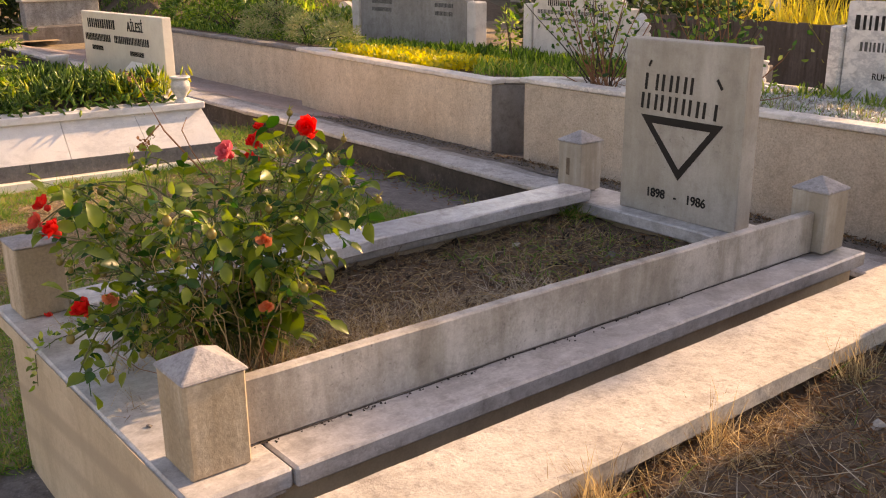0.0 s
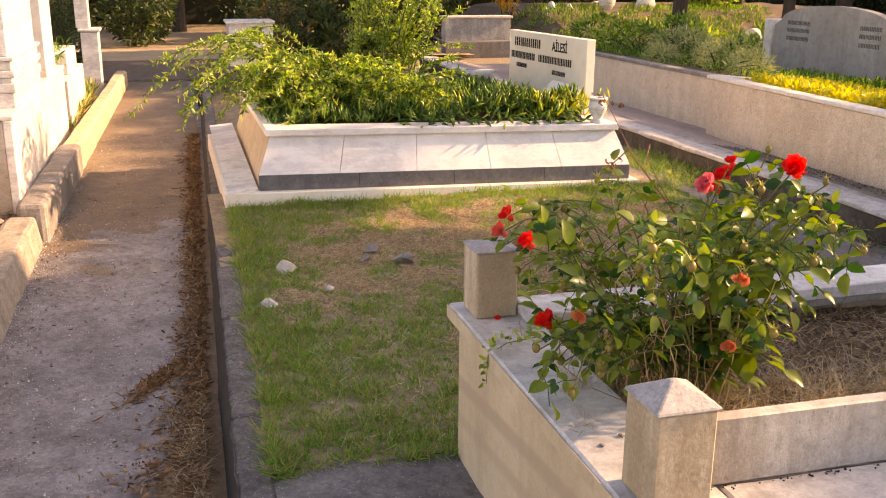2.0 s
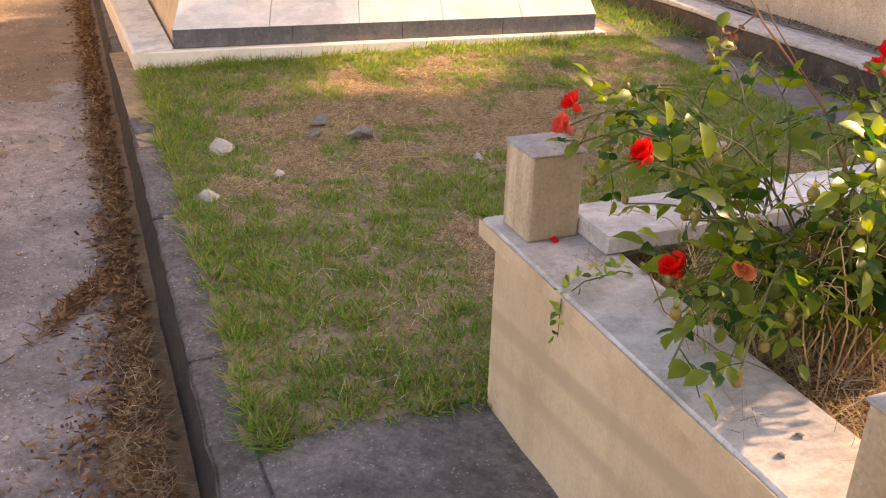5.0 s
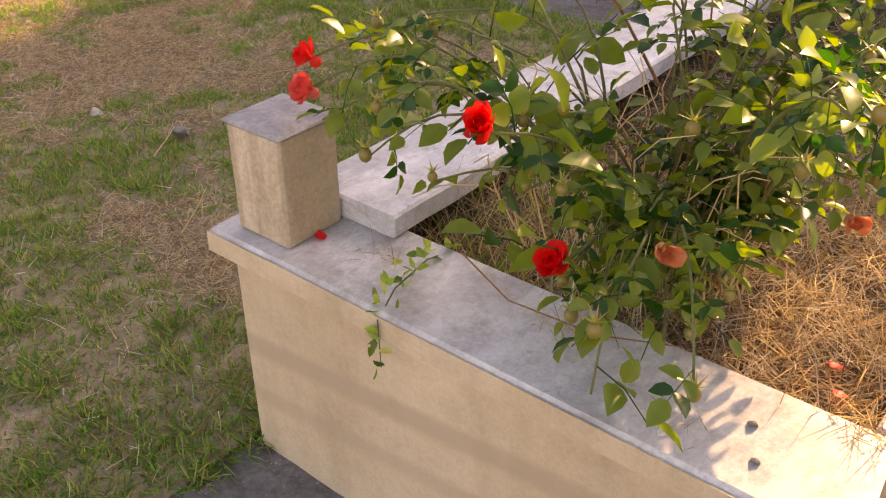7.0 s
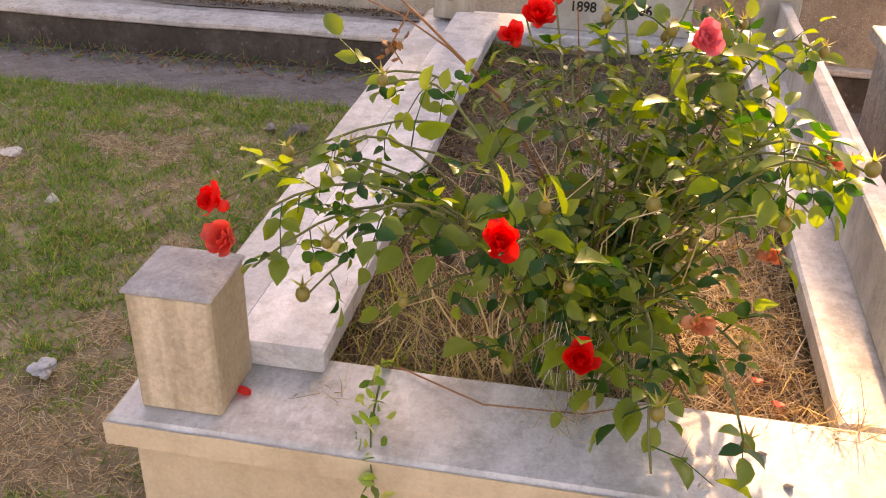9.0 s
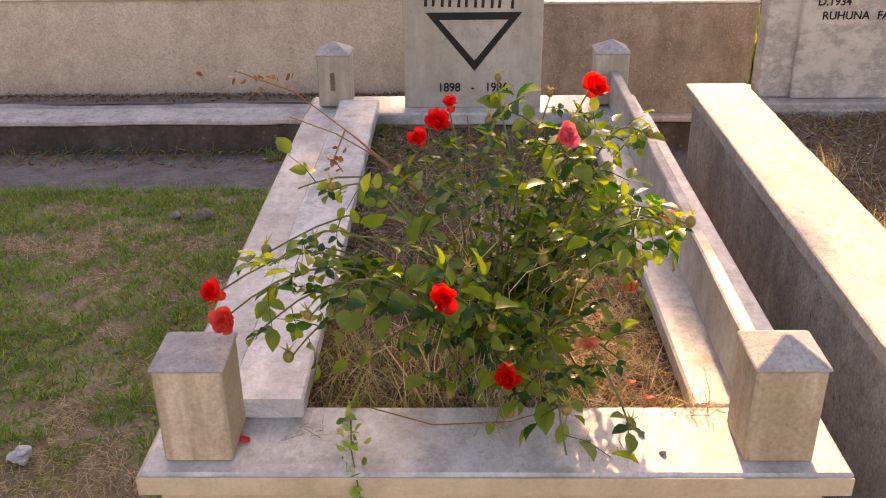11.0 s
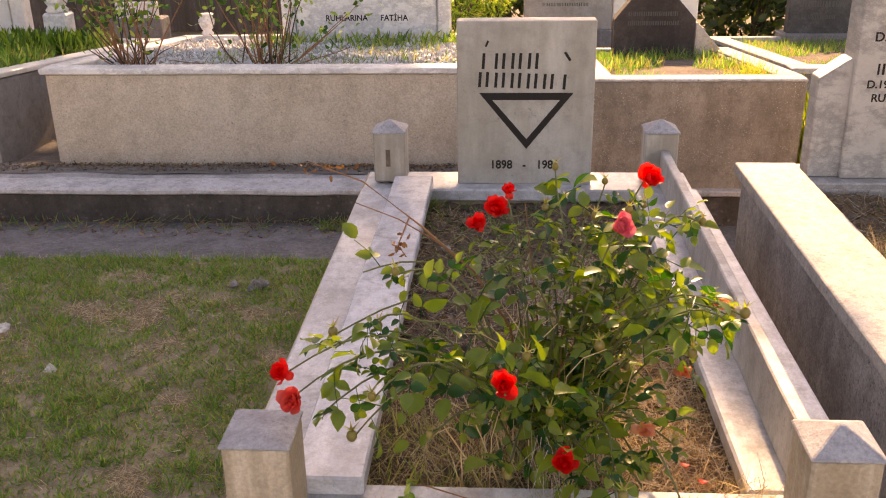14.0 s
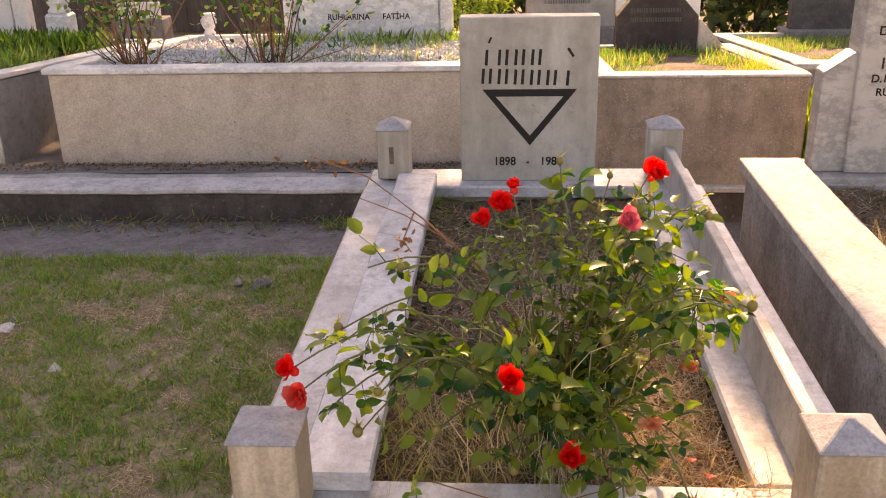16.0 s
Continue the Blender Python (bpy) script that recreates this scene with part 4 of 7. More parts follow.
pointed_stele(-3.64, -3.205, -2.19, -2.085, 0.376, 1.145, 1.56, "tall white marble stele with a pointed top, sunlit")
st = thing("marble_kerbstone", (-2.1, -2.4, -0.04), "low white marble corner block with a moulded cap", "grave", "graves across the path")
part("block", box(-2.58, -2.20, -2.80, -2.285, -0.06, 0.33, 0.004), WHITE_MARBLE, st)
part("cap", box(-2.61, -2.17, -2.83, -2.262, 0.331, 0.362, 0.006), WHITE_MARBLE, st)

cp = thing("concrete_planter", (-6.0, -2.6, -0.04), "concrete grave planter with veined marble front, planted with succulents", "planter grave", "graves across the path")
part("front_panel", box(-7.60, -4.268, -1.87, -1.82, -0.1, 0.53, 0.004), WHITE_MARBLE, cp, "veined marble panel")
part("end_wall", box(-4.42, -4.28, -3.2, -1.866, -0.1, 0.525, 0.01), TAN_CONCRETE, cp, "bare tan concrete")
part("back_wall", box(-7.60, -4.422, -3.2, -3.06, -0.1, 0.525, 0.01), TAN_CONCRETE, cp, "bare tan concrete")
part("far_wall", box(-7.60, -7.46, -3.058, -1.872, -0.1, 0.525, 0.01), TAN_CONCRETE, cp, "bare tan concrete")
part("rim", box(-7.62, -4.27, -2.03, -1.81, 0.531, 0.562, 0.006), PALE_MARBLE, cp)
part("rim", box(-4.44, -4.26, -3.2, -2.033, 0.531, 0.562, 0.006), TAN_CONCRETE, cp)
part("filling", sheet(-7.5, -4.38, -3.1, -2.0, 0.12, lambda x, y: 0.49 + hum(x, y, 4.0, 0.02)), SOIL, cp, "dark soil")
pil = thing("carved_pilaster", (-5.3, -1.9, 0.562), "stepped white marble pilaster of a grave, sunlit", "headstone", "graves across the path")
for z0, z1, o in ((0.562, 0.66, 0.0), (0.661, 0.72, 0.012), (0.721, 0.755, -0.004), (0.756, 0.80, 0.016), (0.801, 0.86, 0.0), (0.861, 0.885, 0.02), (0.886, 1.70, -0.015)):
    part("block", box(-6.00 - o, -4.62 + o, -1.975 - o, -1.835 + o, z0, z1, 0.005), WHITE_MARBLE, pil)
pil = thing("carved_pilaster", (-6.9, -1.9, 0.562), "plain marble slab headstone edge, sunlit", "headstone", "graves across the path")
part("block", box(-7.20, -6.50, -1.95, -1.84, 0.562, 1.32, 0.005), PALE_MARBLE, pil)
fp = thing("concrete_planter", (-8.6, -2.4, -0.04), "low pale grave planter with trailing plants", "planter grave", "graves across the path")
part("body", box(-9.6, -7.75, -3.0, -1.80, -0.1, 0.40, 0.01), PALE_MARBLE, fp)
part("step", box(-9.3, -8.3, -2.6, -1.84, 0.401, 0.62, 0.01), PALE_MARBLE, fp)
gp = thing("gate_pillar", (-11.6, -2.0, -0.2), "white pillar on a square block beside the path", "pillar", "graves across the path")
part("block", box(-11.85, -11.5, -1.95, -1.73, -0.2, 0.63, 0.01), WHITE_MARBLE, gp)
part("cap", box(-11.88, -11.47, -1.98, -1.70, 0.631, 0.67, 0.01), WHITE_MARBLE, gp)
part("column", box(-11.80, -11.56, -2.00, -1.83, 0.671, 2.0, 0.01), WHITE_MARBLE, gp)
wb = thing("white_grave_block", (-12.3, 0.15, -0.2), "square white marble grave block by the path", "headstone")
part("plinth", box(-12.7, -11.94, -0.10, 0.68, -0.3, 0.10, 0.01), CONCRETE, wb, "dark stained concrete plinth")
part("block", box(-12.6, -12.0, -0.02, 0.60, 0.101, 0.69, 0.008), WHITE_MARBLE, wb)
part("cap", box(-12.63, -11.97, -0.05, 0.63, 0.691, 0.73, 0.008), WHITE_MARBLE, wb)
fw = thing("far_wall", (-17.1, 5.3, -0.2), "low pale rendered wall of a distant grave", "wall")
part("step", box(-16.955, -16.6, 4.5, 6.1, -0.3, 0.06, 0.01), PALE_CONCRETE, fw)
part("wall", box(-17.3, -17.0, 4.6, 6.0, -0.3, 0.50, 0.01), WALL_CONCRETE, fw)
part("coping", box(-17.34, -16.96, 4.56, 6.04, 0.501, 0.55, 0.01), PALE_MARBLE, fw)
solid("cross_path", sheet(-18.9, -16.3, -14, 5, 0.8, lambda x, y: -0.16 + hum(x, y, 1.0, 0.02)), stone("sandy_path", (0.50, 0.37, 0.235), (0.33, 0.235, 0.145), 2.0, rough=0.95, bumps=0.4), "pale sandy path crossing in the distance")
# Dark soil colour also stands in for the deep shade at this crossing.
solid("cross_kerb", box(-16.8, -13.05, -4.0, 3.0, -0.34, -0.17, 0.02), SOIL, "earth crossing at the path's end, deep shade painted in with a dark colour")

# ---- headstones behind the planters ----
er = thing("family_headstone", (-5.2, 7.0, 0.2), "white marble family headstone with rounded corners", "headstone", "headstones behind the planters")
part("slab", prism([(-5.83, 0.15), (-4.55, 0.15), (-4.55, 0.86), (-4.60, 0.90), (-5.74, 0.90), (-5.83, 0.80)], 6.98, 7.08), PALE_MARBLE, er)
part("side_post", box(-5.98, -5.85, 6.96, 7.10, 0.15, 0.80, 0.01), PALE_MARBLE, er)
part("side_post", box(-4.53, -4.40, 6.96, 7.10, 0.15, 0.80, 0.01), PALE_MARBLE, er)
bars("name_bar", BLACK_PAINT, er, -5.60, -5.20, 6.979, 0.79, 0.06, rng)
letters("inscription", "A\u0130LES\u0130", 0.095, BLACK_PAINT, er, -4.92, 6.978, 0.757, 0.9)
bars("name_bar", GREY_PAINT, er, -5.76, -4.66, 6.979, 0.70, 0.045, rng), bars("name_bar", GREY_PAINT, er, -5.70, -5.1, 6.979, 0.63, 0.03, rng)
ar = thing("arched_headstone", (-8.9, 7.6, 0.1), "wide grey marble headstone with an arched top", "headstone", "headstones behind the planters")
pts = [(-10.15, 0.05), (-7.65, 0.05), (-7.65, 0.72)] + [(-8.9 + 1.1 * math.cos(a), 0.80 + 0.22 * math.sin(a)) for a in [math.pi * k / 12 for k in range(13)]] + [(-10.15, 0.72)]
part("slab", prism(pts, 7.55, 7.67, 0), stone("grey_veined_marble", (0.46, 0.43, 0.40), (0.34, 0.31, 0.29), 2.0, stain=(0.25, 0.22, 0.2), streak=0.3), ar)
for x0, x1 in ((-9.85, -9.35), (-8.35, -7.95)):
    for z in (0.74, 0.64, 0.53):
        bars("name_bar", GREY_PAINT, ar, x0, x1, 7.549, z, 0.055, rng)
part("side_post", box(-10.34, -10.17, 7.5, 7.72, 0.05, 0.80, 0.02), PALE_MARBLE, ar)
part("side_post", box(-7.63, -7.46, 7.5, 7.72, 0.05, 0.74, 0.02), PALE_MARBLE, ar)
mt = thing("white_headstone", (-1.25, 6.55, 0.2), "broad white marble headstone behind the gravel bed", "headstone", "headstones behind the planters")
part("slab", box(-1.83, -0.64, 6.50, 6.62, 0.12, 0.99, 0.008), WHITE_MARBLE, mt)
part("side_post", box(-1.94, -1.835, 6.46, 6.66, 0.12, 0.80, 0.01), WHITE_MARBLE, mt)
part("side_post", box(-0.635, -0.53, 6.46, 6.66, 0.12, 0.80, 0.01), WHITE_MARBLE, mt)
letters("inscription", "RUHLARINA", 0.068, BLACK_PAINT, mt, -1.40, 6.499, 0.412, 0.95), letters("inscription", "FAT\u0130HA", 0.068, BLACK_PAINT, mt, -1.00, 6.499, 0.412, 0.95)
bars("name_bar", BLACK_PAINT, mt, -1.76, -1.3, 6.499, 0.78, 0.11, rng), bars("name_bar", BLACK_PAINT, mt, -1.22, -0.72, 6.499, 0.78, 0.11, rng)
bars("name_bar", GREY_PAINT, mt, -1.70, -0.75, 6.499, 0.62, 0.07, rng)
dk = thing("dark_headstone", (0.98, 4.95, 0.4), "brown granite headstone with clipped upper corners", "headstone", "headstones behind the planters")
part("slab", prism([(0.64, 0.40), (1.17, 0.40), (1.17, 0.655), (1.05, 0.787), (0.745, 0.787), (0.64, 0.655)], 4.88, 5.0), DARK_GRANITE, dk)
for z in (0.68, 0.62):
    bars("name_bar", GREY_PAINT, dk, 0.73, 1.06, 4.879, z, 0.028, rng)
GREY_SLAB = stone("grey_slab_marble", (0.42, 0.395, 0.37), (0.31, 0.29, 0.275), 2.5, stain=(0.24, 0.215, 0.195), streak=0.5, rough=0.5, bumps=0.1, hatch=0.2)
SLATE = stone("dark_grey_slab", (0.10, 0.092, 0.088), (0.055, 0.05, 0.048), 4.0, stain=(0.20, 0.185, 0.17), streak=0.4, rough=0.85, bumps=0.1, hatch=0.2)
for x0, x1, y0, z1, lab, mat in ((0.09, 0.875, 7.2, 1.15, "grey marble headstone in the second row", GREY_SLAB), (0.885, 1.64, 7.24, 1.3, "white marble headstone in the second row", IVORY_MARBLE), (2.34, 2.93, 6.9, 0.56, "dark grey headstone behind a grassy bed", SLATE), (-3.99, -3.58, 8.0, 0.37, "small reddish pale headstone in the second row", PALE_MARBLE)):
    t = thing("row_headstone", ((x0 + x1) / 2, y0, -0.2), lab, "headstone", "second row of headstones")
    part("slab", box(x0, x1, y0, y0 + 0.12, -0.25, z1, 0.01), mat, t)
    part("plinth", box(x0 - (0.0 if y0 == 7.24 else 0.05), x1 + (0.0 if y0 == 7.2 else 0.07), y0 - 0.06, y0 + 0.20, -0.3, 0.22, 0.01), PALE_CONCRETE, t)
    bars("name_bar", GREY_PAINT, t, x0 + 0.08, x1 - 0.1, y0 - 0.001, min(z1 - 0.12, 0.56), 0.05, rng)
    bars("name_bar", GREY_PAINT, t, x0 + 0.16, x1 - 0.2, y0 - 0.001, min(z1 - 0.22, 0.42), 0.03, rng)
part("side_wing", prism([(1.175, 0.40), (1.37, 0.40), (1.37, 0.43), (1.19, 0.63), (1.175, 0.63)], 4.90, 4.98), TAN_CONCRETE, dk, "sloping pale concrete wing")
fin = thing("carved_post", (-3.88, 6.5, 0.2), "turned white marble post with ringed top beside the planter", "post", "headstones behind the planters")
part("shaft", box(-3.985, -3.775, 6.42, 6.60, 0.10, 0.50, 0.02), WHITE_MARBLE, fin)
part("turned_top", lathe(bmesh.new(), [(0.085, 0), (0.095, 0.02), (0.07, 0.05), (0.09, 0.08), (0.10, 0.11), (0.075, 0.135), (0.09, 0.16), (0.095, 0.19), (0.07, 0.22), (0.05, 0.27), (0.02, 0.30), (0.001, 0.31)], -3.88, 6.51, 0.50), WHITE_MARBLE, fin, "", True)
urn = thing("marble_urn", (-2.64, 6.64, 0.28), "small white marble urn on the planter rim", "vase")
part("bowl", lathe(bmesh.new(), [(0.05, 0), (0.052, 0.02), (0.035, 0.04), (0.05, 0.06), (0.066, 0.10), (0.068, 0.13), (0.05, 0.15), (0.062, 0.165), (0.064, 0.18), (0.03, 0.18)], -2.64, 6.64, 0.278), WHITE_MARBLE, urn, "", True)
# upright oval stones on the weedy bank
for y, w, z0, z1 in ((9.10, 0.44, 0.60, 1.15), (10.10, 0.52, 0.56, 0.92), (7.71, 0.22, 0.46, 0.78), (8.15, 0.20, 0.46, 0.72)):
    t = thing("oval_headstone", (-19.0, y, z0), "small rounded white headstone standing in weeds", "headstone", "distant headstones")
    bm = bmesh.new()
    bmesh.ops.create_uvsphere(bm, u_segments=16, v_segments=10, radius=1.0)
    for v in bm.verts:
        v.co = Vector((-19.0 + 0.09 * v.co.x, y + w / 2 * v.co.y * (1 - 0.12 * v.co.z), z0 - 0.05 + (z1 - z0 + 0.05) * (0.5 + 0.5 * v.co.z)))
    part("slab", bm, WHITE_MARBLE, t, "", True)
bank_z = lambda x, y: -0.28 + 0.86 * min(1.0, max(0.0, (-15.6 - x) / 3.0)) * min(1.0, max(0.0, (y - 6.3) / 1.2)) + hum(x, y, 1.5, 0.05)
solid("weedy_bank", sheet(-24.0, -15.4, 6.2, 16.0, 0.4, bank_z), SOIL, "earth bank overgrown with weeds", "ground")
rg2 = np.random.default_rng(21)
for k in range(16):
    x, y = rg2.uniform(-26, -10), rg2.uniform(9, 24)
    t = thing("distant_headstone", (x, y, -0.25), "small pale headstone among distant weeds", "headstone", "distant headstones")
    w, h = rg2.uniform(0.3, 0.6), rg2.uniform(0.5, 0.95)
    pts = [(x - w / 2, -0.3), (x + w / 2, -0.3)] + [(x + w / 2 * math.cos(a), h - 0.25 + w / 2 * math.sin(a) - w / 2) for a in [math.pi * q / 8 for q in range(9)]]
    part("slab", prism(pts, y, y + 0.12, 0), PALE_MARBLE, t)
    part("plinth", box(x - w * 0.7, x + w * 0.7, y - 0.1, y + 0.22, -0.32, -0.12, 0.01), PALE_CONCRETE, t)


# ---- plants ----
def shrub(name, label, mat, blobs, n, length, width, base, rng, stem_mat=BARK, shape=LEAF, stems=7, cat="shrub", group=""):
    t = thing(name, base, label, cat, group)
    for k in range(stems):
        c, r = blobs[k % len(blobs)]
        tip = Vector(c) + Vector((rng.uniform(-0.6, 0.6) * r[0], rng.uniform(-0.6, 0.6) * r[1], rng.uniform(0, 0.7) * r[2]))
        b = Vector(base) + Vector((rng.uniform(-0.05, 0.05), rng.uniform(-0.05, 0.05), -0.02))
        m = b.lerp(tip, 0.5) + Vector((rng.uniform(-0.1, 0.1), rng.uniform(-0.1, 0.1), 0.05)) * max(r)
        part("stem", rod(bmesh.new(), [b, m, tip], 0.009 + 0.012 * max(r), 0.004, 5), stem_mat, t)
    at, out = cloud(rng, n, blobs)
    foliage("foliage", mat, t, at, out, rng.uniform(0.7, 1.25, len(at)) * length, width, shape, rng)
    return t


rng = np.random.default_rng(7)
# the arching shrub on the bed grave
sh = thing("arching_shrub", (-5.1, 0.35, 0.40), "sprawling yellow-green shrub overhanging the marble rim", "shrub")
at, out = [], []
for k in range(176):
    if k < 86:      # low spreading mass along the rim
        a = Vector((rng.uniform(-5.4, -4.5), rng.uniform(-0.10, 0.75), 0.44))
        b = Vector((rng.uniform(-5.5, -4.15), rng.uniform(-0.50, 1.15), rng.uniform(0.46, 0.85)))
        up, n = rng.uniform(0.06, 0.24), 21
    elif k < 104:   # long arching branches over the end and the path
        a = Vector((rng.uniform(-5.4, -4.9), rng.uniform(0.0, 0.4), 0.5))
        b = Vector((rng.uniform(-5.1, -4.2), rng.uniform(-1.15, -0.40), rng.uniform(0.40, 0.85)))
        up, n = rng.uniform(0.25, 0.5), 18
    else:           # tall airy stems
        a = Vector((rng.uniform(-5.6, -5.2), rng.uniform(0.45, 0.95), 0.45))
        b = Vector((rng.uniform(-5.9, -5.1), rng.uniform(0.45, 1.45), rng.uniform(0.8, 1.85)))
        up, n = rng.uniform(0.05, 0.25), 15
    pts = [a.lerp(b, q / 10) + Vector((0.02 * math.sin(q + k), 0, up * math.sin(math.pi * q / 10))) for q in range(11)]
    part("branch", rod(bmesh.new(), pts, 0.006, 0.0018, 4), CANE if k % 3 else BARK, sh)
    for q in range(2, 11):
        for r in range(n):
            at.append(pts[q - 1].lerp(pts[q], rng.uniform()))
            out.append((pts[q] - pts[q - 1]).normalized() * 0.6 + Vector(rng.normal(size=3)) * 0.55)
foliage("branch_leaves", SHRUB, sh, at, out, rng.uniform(0.028, 0.058, len(at)), 0.022, LEAF, rng)

# succulents filling the bed grave
n = 9500
at = np.stack([rng.uniform(-5.95, -4.27, n), rng.uniform(-0.25, 1.95, n), np.full(n, 0.42)], 1)
at[:, 2] += 0.21 * np.array([max(0, noise.noise(Vector((p[0] * 2.8, p[1] * 2.8, 0.5))) + 0.5) for p in at]) * rng.uniform(0.2, 1, n)
out = rng.normal(scale=0.45, size=(n, 3)) + (0.12, -0.05, 0.8)
ice = thing("succulent_bed", (-5.0, 0.9, 0.42), "dense carpet of upright fleshy green succulent leaves", "succulents")
foliage("leaves", IVY, ice, at, out, rng.uniform(0.05, 0.11, n), 0.017, FINGER, rng)
n = 520     # yellowing clump at the headstone's corner and along the rim
at = np.stack([rng.normal(-4.36, 0.09, n), rng.normal(1.80, 0.13, n), rng.uniform(0.42, 0.56, n)], 1)
at[n // 2:, 1] = rng.uniform(-0.1, 1.9, n - n // 2)
at[n // 2:, 0] = rng.uniform(-5.2, -4.27, n - n // 2)
foliage("yellowing_leaves", LIME_LEAF, ice, at, rng.normal(scale=0.5, size=(n, 3)) + (0.2, -0.05, 0.9), rng.uniform(0.05, 0.12, n), 0.014, FINGER, rng, "yellow-green leaf tips")
n = 150
at = np.stack([rng.uniform(-4.24, -4.05, n), rng.uniform(0.6, 2.0, n), rng.uniform(0.42, 0.50, n)], 1)
foliage("trailing_leaves", IVY, ice, at, rng.normal(scale=0.5, size=(n, 3)) + (0.6, 0, 0.1), 0.08, 0.022, FINGER, rng)

# plants in the planters
n = 4200
at = np.stack([rng.uniform(-6.15, -4.25, n), rng.uniform(4.30, 5.35, n), np.zeros(n)], 1)
at[:, 1] += 0.09 * (-4.3 - at[:, 0])
at[:, 2] = 0.42 - 0.1 * (at[:, 1] - 4.3) + rng.uniform(0, 0.09, n)
yf = thing("yellow_groundcover", (-5.3, 5.0, 0.42), "low carpet of bright yellow-green groundcover", "groundcover")
foliage("leaves", plant("yellow_cover", [(0.55, 0.45, 0.04), (0.45, 0.40, 0.05), (0.62, 0.50, 0.04), (0.25, 0.30, 0.05)], 0.5, 0.35), yf, at, rng.normal(scale=0.6, size=(n, 3)) + (0, 0, 0.6), 0.05, 0.05, LEAF, rng)


def tuft_field(name, label, mat, x0, x1, y0, y1, zf, n, lo, hi, width, rng, lean=0.3, shape=BLADE, cat="grass"):
    at = np.stack([rng.uniform(x0, x1, n), rng.uniform(y0, y1, n), np.zeros(n)], 1)
    keep = np.array([noise.noise(Vector((p[0] * 1.7, p[1] * 1.7, 9.0))) > -0.18 for p in at])
    at = at[keep]
    at[:, 2] = [zf(p[0], p[1]) for p in at]
    ob = scatter(name, mat, at, rng.normal(scale=lean, size=at.shape) + (0, 0, 1), rng.uniform(lo, hi, len(at)), width, shape, rng)
    return tagged(ob, label, cat, "", "stuff")


slope = lambda z, y0: (lambda x, y: z - 0.1 * (y - y0))
tuft_field("planter_grass", "tall green grass growing in the planter", GRASS, -4.5, -3.35, 4.4, 6.6, slope(0.42, 4.3), 1500, 0.06, 0.18, 0.010, rng)
tuft_field("planter_grass", "green leafy rows behind the yellow groundcover", IVY, -6.2, -3.5, 5.4, 6.6, slope(0.42, 4.3), 2600, 0.10, 0.22, 0.03, rng, shape=LEAF)
tuft_field("planter_weeds", "sparse weeds over white gravel", GRASS, -2.0, 0.1, 4.3, 6.3, slope(0.47, 4.05), 2600, 0.03, 0.12, 0.008, rng, 0.7)
tuft_field("planter_weeds", "leafy weeds at the foot of the white headstone", SHRUB, -2.0, 0.1, 5.6, 6.45, slope(0.47, 4.05), 700, 0.05, 0.16, 0.022, rng, 0.6, LEAF)
tuft_field("planter_weeds", "dry weeds over white gravel", STRAW, -2.7, 0.1, 4.4, 6.5, slope(0.47, 4.05), 1500, 0.03, 0.12, 0.006, rng, 0.8)
PEBBLE = ([(-0.5, 0, -0.3), (0.5, 0, -0.3), (0, 0.7, -0.3), (0, 0.25, 0.35)], [(0, 3, 1), (1, 3, 2), (2, 3, 0)])
n = 9000
at = np.stack([rng.uniform(-2.72, 0.08, n), rng.uniform(4.18, 6.5, n), np.zeros(n)], 1)
at[:, 2] = 0.472 - 0.1 * (at[:, 1] - 4.15) + rng.uniform(0, 0.02, n)
tagged(scatter("gravel_stones", plant("gravel_stone", [(0.86, 0.85, 0.84), (0.72, 0.70, 0.68), (0.92, 0.91, 0.90), (0.50, 0.47, 0.44)], 0.8, 0.0), at, rng.normal(size=(n, 3)), rng.uniform(0.02, 0.05, n), rng.uniform(0.02, 0.05, n), PEBBLE, rng), "loose white gravel stones in the grave bed", "gravel", "", "stuff")
tuft_field("golden_grass", "tall backlit golden grass beyond the fence", plant("backlit_grass", [(0.52, 0.40, 0.12), (0.44, 0.34, 0.10), (0.30, 0.32, 0.08), (0.56, 0.46, 0.20)], 0.6, 0.45), -6.2, -2.6, 10.5, 11.8, lambda x, y: -0.25, 3600, 0.6, 1.3, 0.026, rng, 0.35)
tuft_field("planter_grass", "leafy green weeds behind the yellow groundcover", SHRUB, -4.8, -3.4, 4.7, 6.6, slope(0.42, 4.3), 1500, 0.06, 0.16, 0.03, rng, 0.7, LEAF)
OLD_BOARD = stone("weathered_board", (0.20, 0.155, 0.135), (0.12, 0.092, 0.08), 4.0, streak=0.8, rough=0.9, bumps=0.6, hatch=0.8)
fence = thing("board_fence", (-4.2, 10.1, -0.25), "dark brown weathered board fence behind the graves", "fence")
for k in range(46):
    x = -7.0 + k * 0.152
    part("board", box(x, x + 0.15, 10.05, 10.08, -0.25, 0.50 + 0.008 * math.sin(k * 2.3), 0.003), OLD_BOARD, fence)
for z in (0.0, 0.4):
    part("fence_rail", box(-7.0, 0.0, 10.082, 10.13, z, z + 0.08, 0.004), OLD_BOARD, fence)
tuft_field("planter_weeds", "thin green weeds in the stained planter", GRASS, 0.5, 1.35, 3.45, 4.85, slope(0.57, 3.3), 2600, 0.03, 0.10, 0.007, rng, 0.6)
tuft_field("golden_grass", "sunlit golden dry grass in the stained planter", bpy.data.materials["backlit_grass"], 1.02, 1.34, 3.46, 3.9, slope(0.57, 3.3), 900, 0.03, 0.12, 0.0035, rng, 0.8)
